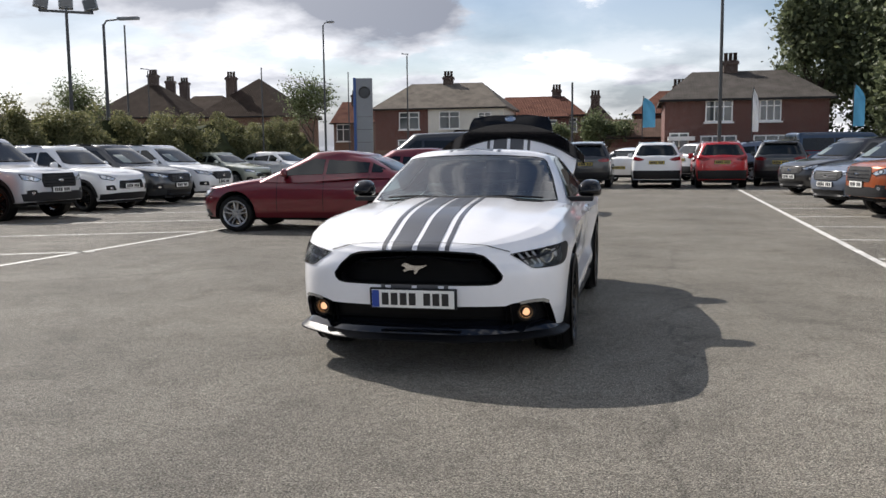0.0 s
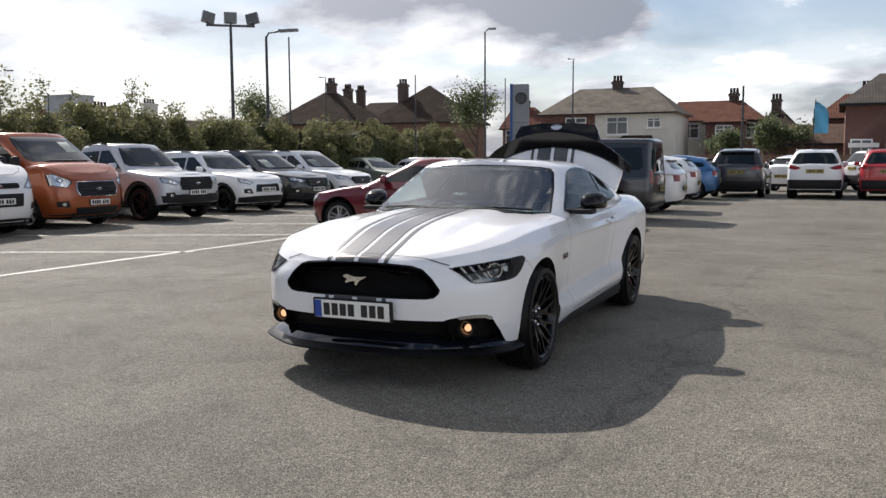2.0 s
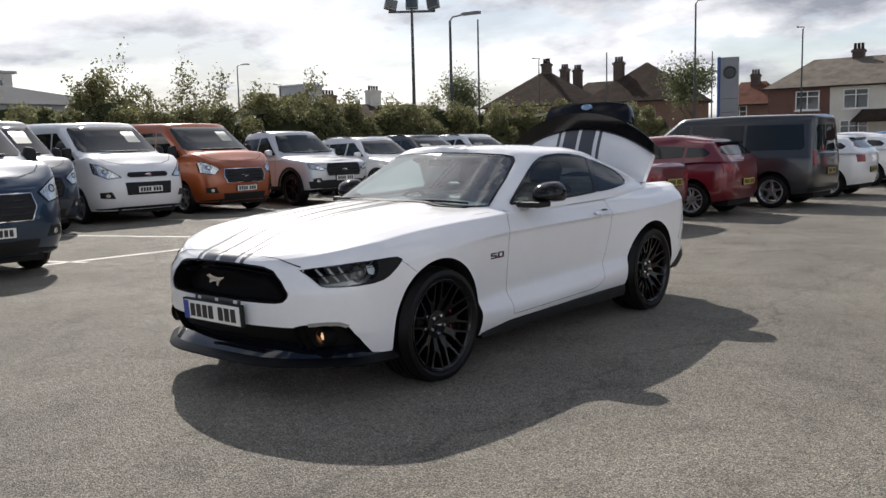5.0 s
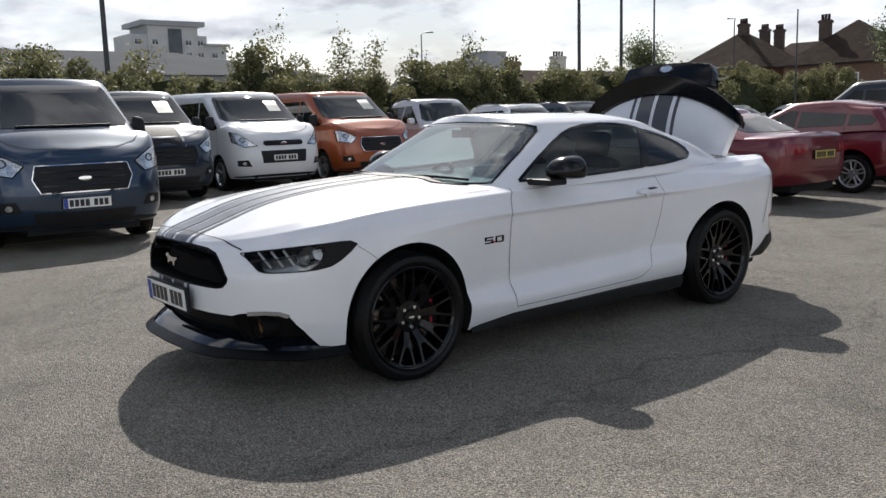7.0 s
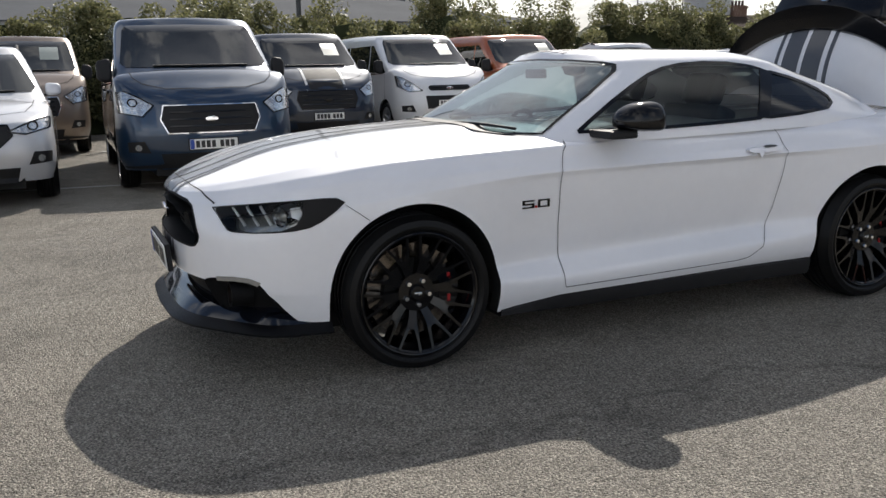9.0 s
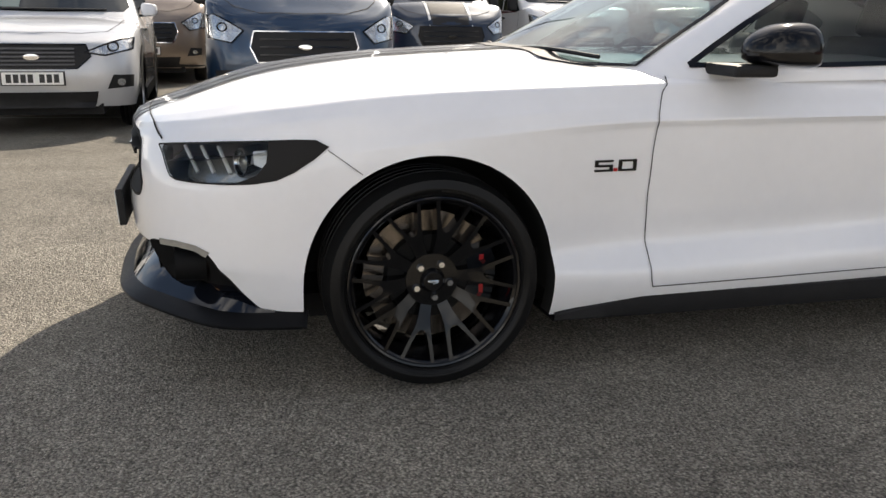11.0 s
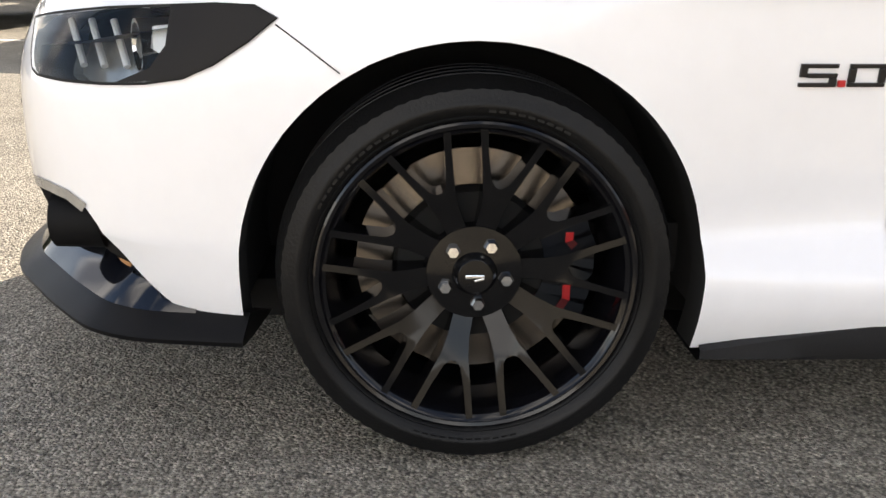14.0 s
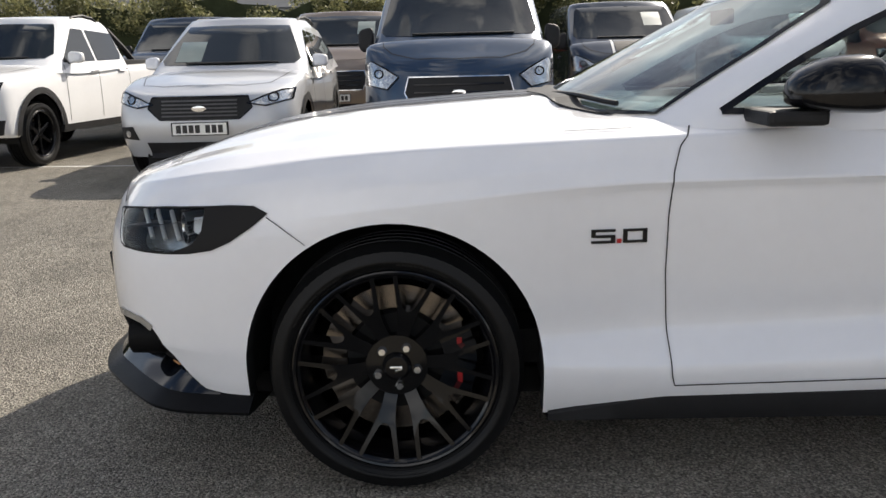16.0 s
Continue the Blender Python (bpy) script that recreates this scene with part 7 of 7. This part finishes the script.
house("cream rendered side house with red tiled roof", -12.3, -4.0, 83, 8, 4.9, 7.0, M_ROOFR, [(-12.3, -8.2, M_RENDER), (-8.2, -4.0, M_BRICK2)], [(-10.6, 3.2, 1.7, 1.4, 2), (-5.4, 3.2, 1.6, 1.4, 2)], (0.2, 2.6), [(-7.0, 4.0, 6.6, 7.7)])
house("red tiled house with a front gable", -8.6, -5.4, 79, 6, 4.6, 6.1, M_ROOFR, [(-8.6, -5.4, M_BRICK)], [(-7.0, 3.0, 1.5, 1.3, 2)], (1.9, 1.9), [])
house("brick bungalow with dark pantiled hipped roof", -40.1, -31.1, 72, 8.8, 4.9, 8.75, M_ROOFD, [(-40.1, -31.1, M_BRICK2)], [(-34, 2.6, 1.8, 1.4, 2)], (4.75, 4.75), [(-37.9, 3.0, 6.2, 8.9)])
house("brick house with dark pantiled hipped roof and chimneys", -52.2, -42.6, 72, 9.2, 5.0, 8.8, M_ROOFD, [(-52.2, -42.6, M_BRICK2)], [(-47, 2.6, 1.8, 1.4, 2)], (5.05, 5.05), [(-47.2, 4.4, 8.2, 9.5)])
house("brick house with dark roof and tall chimneys", -49.5, -42.5, 83, 9, 5.4, 8.0, M_ROOFD, [(-49.5, -42.5, M_BRICK2)], [], (1.2, 3.0), [(-49.6, 1.0, 6.4, 9.5), (-47.9, 1.0, 6.4, 9.3)])
house("far brick house half hidden by a tree", -33.4, -28.6, 92, 7, 4.8, 7.4, M_ROOFR, [(-33.4, -28.6, M_BRICK2)], [(-32.2, 2.65, 1.6, 2.0, 2)], (.3, 2.4), [(-31.6, 3, 6.8, 8.2)])
h5 = house("wide red brick house with hipped grey roof", 3.0, 12.8, 52, 8, 4.5, 6.5, M_ROOFS, [(3.0, 12.8, M_BRICK)],
           [(6.3, 3.05, 1.65, 1.35, 3), (9.35, 3.05, 1.3, 1.35, 3), (6.3, 0.9, 2.2, 1.3, 3), (9.5, 0.9, 2.2, 1.3, 3), (3.9, 1.0, 1.2, 1.4, 2)], (2.2, 2.4), [(7.3, 4.0, 6.0, 7.2)])
part("porch", boxed(-4.7, -3.1, -1.4, -.12, 1.9, 2.15), M_UPVC, h5)
house("low brick outbuilding with brown tiled roof", -0.6, 3.8, 61, 5, 2.3, 3.7, M_ROOFN, [(-0.6, 3.8, M_BRICK)], [], (.2, .2), [])
house("brick gabled house behind the wide house", 1.2, 5.4, 66, 8, 4.2, 6.2, M_ROOFR, [(1.2, 5.4, M_BRICK)], [], (2.2, 1.0), [(4.6, 3.5, 5.6, 6.6)])
house("dark brick gabled house beyond the lane", -3.8, -1.2, 84, 9, 4.2, 6.0, M_ROOFD, [(-3.8, -1.2, M_BRICK)], [(-2.6, 2.4, 1.4, 1.2, 2)], (.6, 1.7), [(-3.0, 3, 5.6, 7.0)])
tagged(part("garden_wall", boxed(-24, 30, 49.4, 49.7, 0, 1.5), M_BRICK2, None), "low brown brick garden wall along the street", "wall", kind="structure")

# terraces behind the hedge: only roofs and chimneys stand above it
def terrace(label, x, y0, y1, ze, zr, stacks):
    h = root("terrace_house", label, "house", pose(x, y0, 0, 0, 0, 90), "street houses")
    part("wall", boxed(0, y1 - y0, 0, 8, 0, ze), M_BRICK2, h)
    part("roof", hip_roof(bmesh.new(), 0, y1 - y0, 0, 8, ze, zr, .2, .2), M_ROOFD, h)
    for y, z, m in stacks:
        chimney(h, y - y0, 4.0, zr - .6, z, 1.7, .9, 4, m)
    return h


terrace("distant brick terrace with broad chimneys", -62, 52, 80, 4.2, 5.9, [(62.3, 6.8, M_BRICK2), (69.3, 7.5, M_RENDER), (54.3, 6.2, M_BRICK2)])
bl = root("office_block", "pale flat-roofed block beyond the hedge", "building", pose(-66, 60.2, 0, 0, 0, 90))
part("wall", boxed(-1.3, 1.3, 0, 4, 0, 7.7), M_CONC, bl)
part("parapet", boxed(-1.4, 1.4, -.1, 4.1, 7.7, 7.85), M_CONC, bl)

wh = root("warehouse", "long low grey-clad industrial building", "building", pose(-92, 0, 0, 0, 0, 90))
part("wall", boxed(-70, 55, 0, 30, 0, 6.6), M_CLADD, wh)
part("roof", hip_roof(bmesh.new(), -70, 55, 0, 30, 6.6, 10.2, .1, 14), M_SHEET, wh)

tw = root("apartment_tower", "pale concrete apartment tower with stepped roof", "building", pose(-250, 0, 0, 0, 0, 90))
for a, b, z, m in ((85, 108, 26.5, M_CONC), (90, 105, 29.0, M_CONC), (108, 114, 23.5, M_CONC)):
    part("wall", boxed(a, b, 0 if z < 29 else -.6, 14, 0, z), m, tw)
part("roof", boxed(88, 107, -1.6, 15, 29.0, 30.4), M_CLADD, tw)
part("roof", boxed(107, 115, -1, 14, 23.5, 24.2), M_CLADD, tw)
part("glazing", boxed(96, 100, -.9, -.5, 12, 28.2), M_PANE, tw)
for fl in range(4):
    for c in (87, 92, 102, 105.6, 110):
        if fl < 3 or c < 108:
            window_unit(tw, c, -.75, 13.0 + 3.5 * fl, 1.9, 1.6, panes=2)


def post(bm, x, y, z, r0, r1):
    tmp = pipe([(x, y, 0), (x, y, z * .5), (x, y, z)], r0, 10, r1)
    me = bpy.data.meshes.new("t")
    tmp.to_mesh(me)
    tmp.free()
    bm.from_mesh(me)
    bpy.data.meshes.remove(me)
    return bm


def street_lamp(x, y, z, reach, yaw, label):
    l = root("street_lamp", label, "street lamp", pose(x, y, 0, 0, 0, yaw), "street lamps")
    part("post", post(bmesh.new(), 0, 0, z - .15, .085, .05), M_STEEL, l, smooth=True)
    part("arm", pipe([(0, 0, z - .2), (.12, 0, z - .02), (reach * .6, 0, z + .03)], .035, 8), M_STEEL, l, smooth=True)
    part("lantern", boxed(reach * .5, reach + .25, -.11, .11, z - .02, z + .10, .03), M_LAMPG, l)
    return l


def flood_mast(x, y, z):
    l = root("floodlight_mast", "tall steel mast with three floodlights", "floodlight", pose(x, y, 0, 0, 0, 38))
    part("post", post(bmesh.new(), 0, 0, z, .08, .05), M_STEEL, l, smooth=True)
    part("crossbar", boxed(-.85, .85, -.04, .04, z - .06, z + .02), M_STEEL, l)
    for k, t in ((-.85, 14), (0, 0), (.85, -14)):
        f = part("floodlight", boxed(-.24, .24, -.06, .12, .10, .52, .03), M_LAMPG, l)
        f.matrix_basis = pose(k, 0, z, -18, t, t)
        part("bracket", boxed(-.04, .04, -.02, .04, -.05, .14), M_STEEL, f)
        part("front_glass", boxed(-.20, .20, -.075, -.06, .14, .48), M_PANE, f)


flood_mast(-18.45, 21.95, 6.45)
street_lamp(-18.87, 24.8, 6.55, 1.2, 5, "grey street lamp behind the hedge")
street_lamp(-18.6, 48.6, 9.7, .5, 0, "tall dark street lamp by the road")
street_lamp(-17.6, 66.0, 9.5, -.7, 0, "dark street lamp before a house")
street_lamp(-44.0, 70.0, 9.4, -.9, 20, "street lamp among the chimneys")
street_lamp(-62.0, 47.3, 8.9, .9, 40, "distant street lamp beyond the hedge")
street_lamp(-62.0, 52.3, 7.3, -.9, 40, "distant street lamp beyond the hedge")


def plain_pole(x, y, z, r, label):
    ob = part("pole", post(bmesh.new(), 0, 0, z, r, r * .7), M_STEEL, None, smooth=True)
    ob.matrix_basis = pose(x, y, 0)
    return tagged(ob, label, "pole", "poles")


plain_pole(-20.6, 29.0, 7.0, .05, "thin pale metal pole behind the hedge")
plain_pole(-15.6, 32.0, 5.3, .04, "thin pale metal pole before the hedge")
plain_pole(6.1, 49.0, 12.5, .12, "tall dark steel pole in the far yard")
plain_pole(-3.0, 54.0, 5.9, .09, "wooden pole before the houses")
plain_pole(-20.5, 5.3, 9.0, .08, "dark steel pole behind the hedge")

sg = root("sign_pylon", "tall grey sign pylon with a blue edge and round emblem", "sign", pose(-13.9, 42.0, 0, 0, 0, 12))
part("panel", boxed(-.40, .52, 0, .22, 0, 5.55, .02), M_SIGNG, sg)
part("blue_edge", boxed(-.56, -.405, -.03, .25, 0, 5.58, .02), M_SIGNB, sg)
em = lathe([(.0, -.03), (.26, -.03), (.26, 0), (.30, -.04), (.34, -.04), (.34, .0)], 32, "y")
bmesh.ops.translate(em, vec=(.08, -.005, 4.75), verts=em.verts)
part("round_emblem", em, M_STEEL, sg, "plain round dark emblem")
for k in range(5):
    part("sign_band", boxed(-.36, .48, -.012, .0, .5 + .72 * k, .52 + .72 * k), M_STEEL, sg)
plain_pole(-14.7, 41.8, 5.9, .04, "thin pole beside the sign pylon")

def feather_flag(x, y, material, label, z0=1.9, z1=4.3, w=.62):
    f = root("feather_flag", label, "flag", pose(x, y, 0, 0, 0, -8), "feather flags")
    part("pole", pipe([(0, 0, 0), (0, 0, z1 - .5), (.06, 0, z1 + .1)], .025, 8), M_STEEL, f)
    bm = bmesh.new()
    rows = []
    for k in range(17):
        t = k / 16
        z = z0 + (z1 - z0) * t
        ww = w * (1 - max(0, t - .6) ** 2 * 5)
        rows.append([[bm.verts.new((.03 + ww * q / 6, .05 * math.sin(q * 1.1 + t * 6) + d, z)) for q in range(7)] for d in (0, .008)])
    for a, b in zip(rows, rows[1:]):
        for q in range(6):
            bm.faces.new((a[0][q], a[0][q + 1], b[0][q + 1], b[0][q]))
            bm.faces.new((b[1][q], b[1][q + 1], a[1][q + 1], a[1][q]))
    bmesh.ops.recalc_face_normals(bm, faces=bm.faces)
    part("cloth", bm, material, f, smooth=True)
    part("base_weight", boxed(-.25, .25, -.25, .25, 0, .12, .03), M_STEEL, f)
    return f


feather_flag(1.55, 40.5, M_FLAGB, "bright blue feather flag on a pole", 2.5, 4.0, .62)
feather_flag(6.9, 40.5, M_FLAGW, "white feather flag on a pole", 2.2, 4.3, .30)
feather_flag(11.6, 40.5, M_FLAGB, "blue and white feather flag on a pole", 2.4, 4.4, .5)
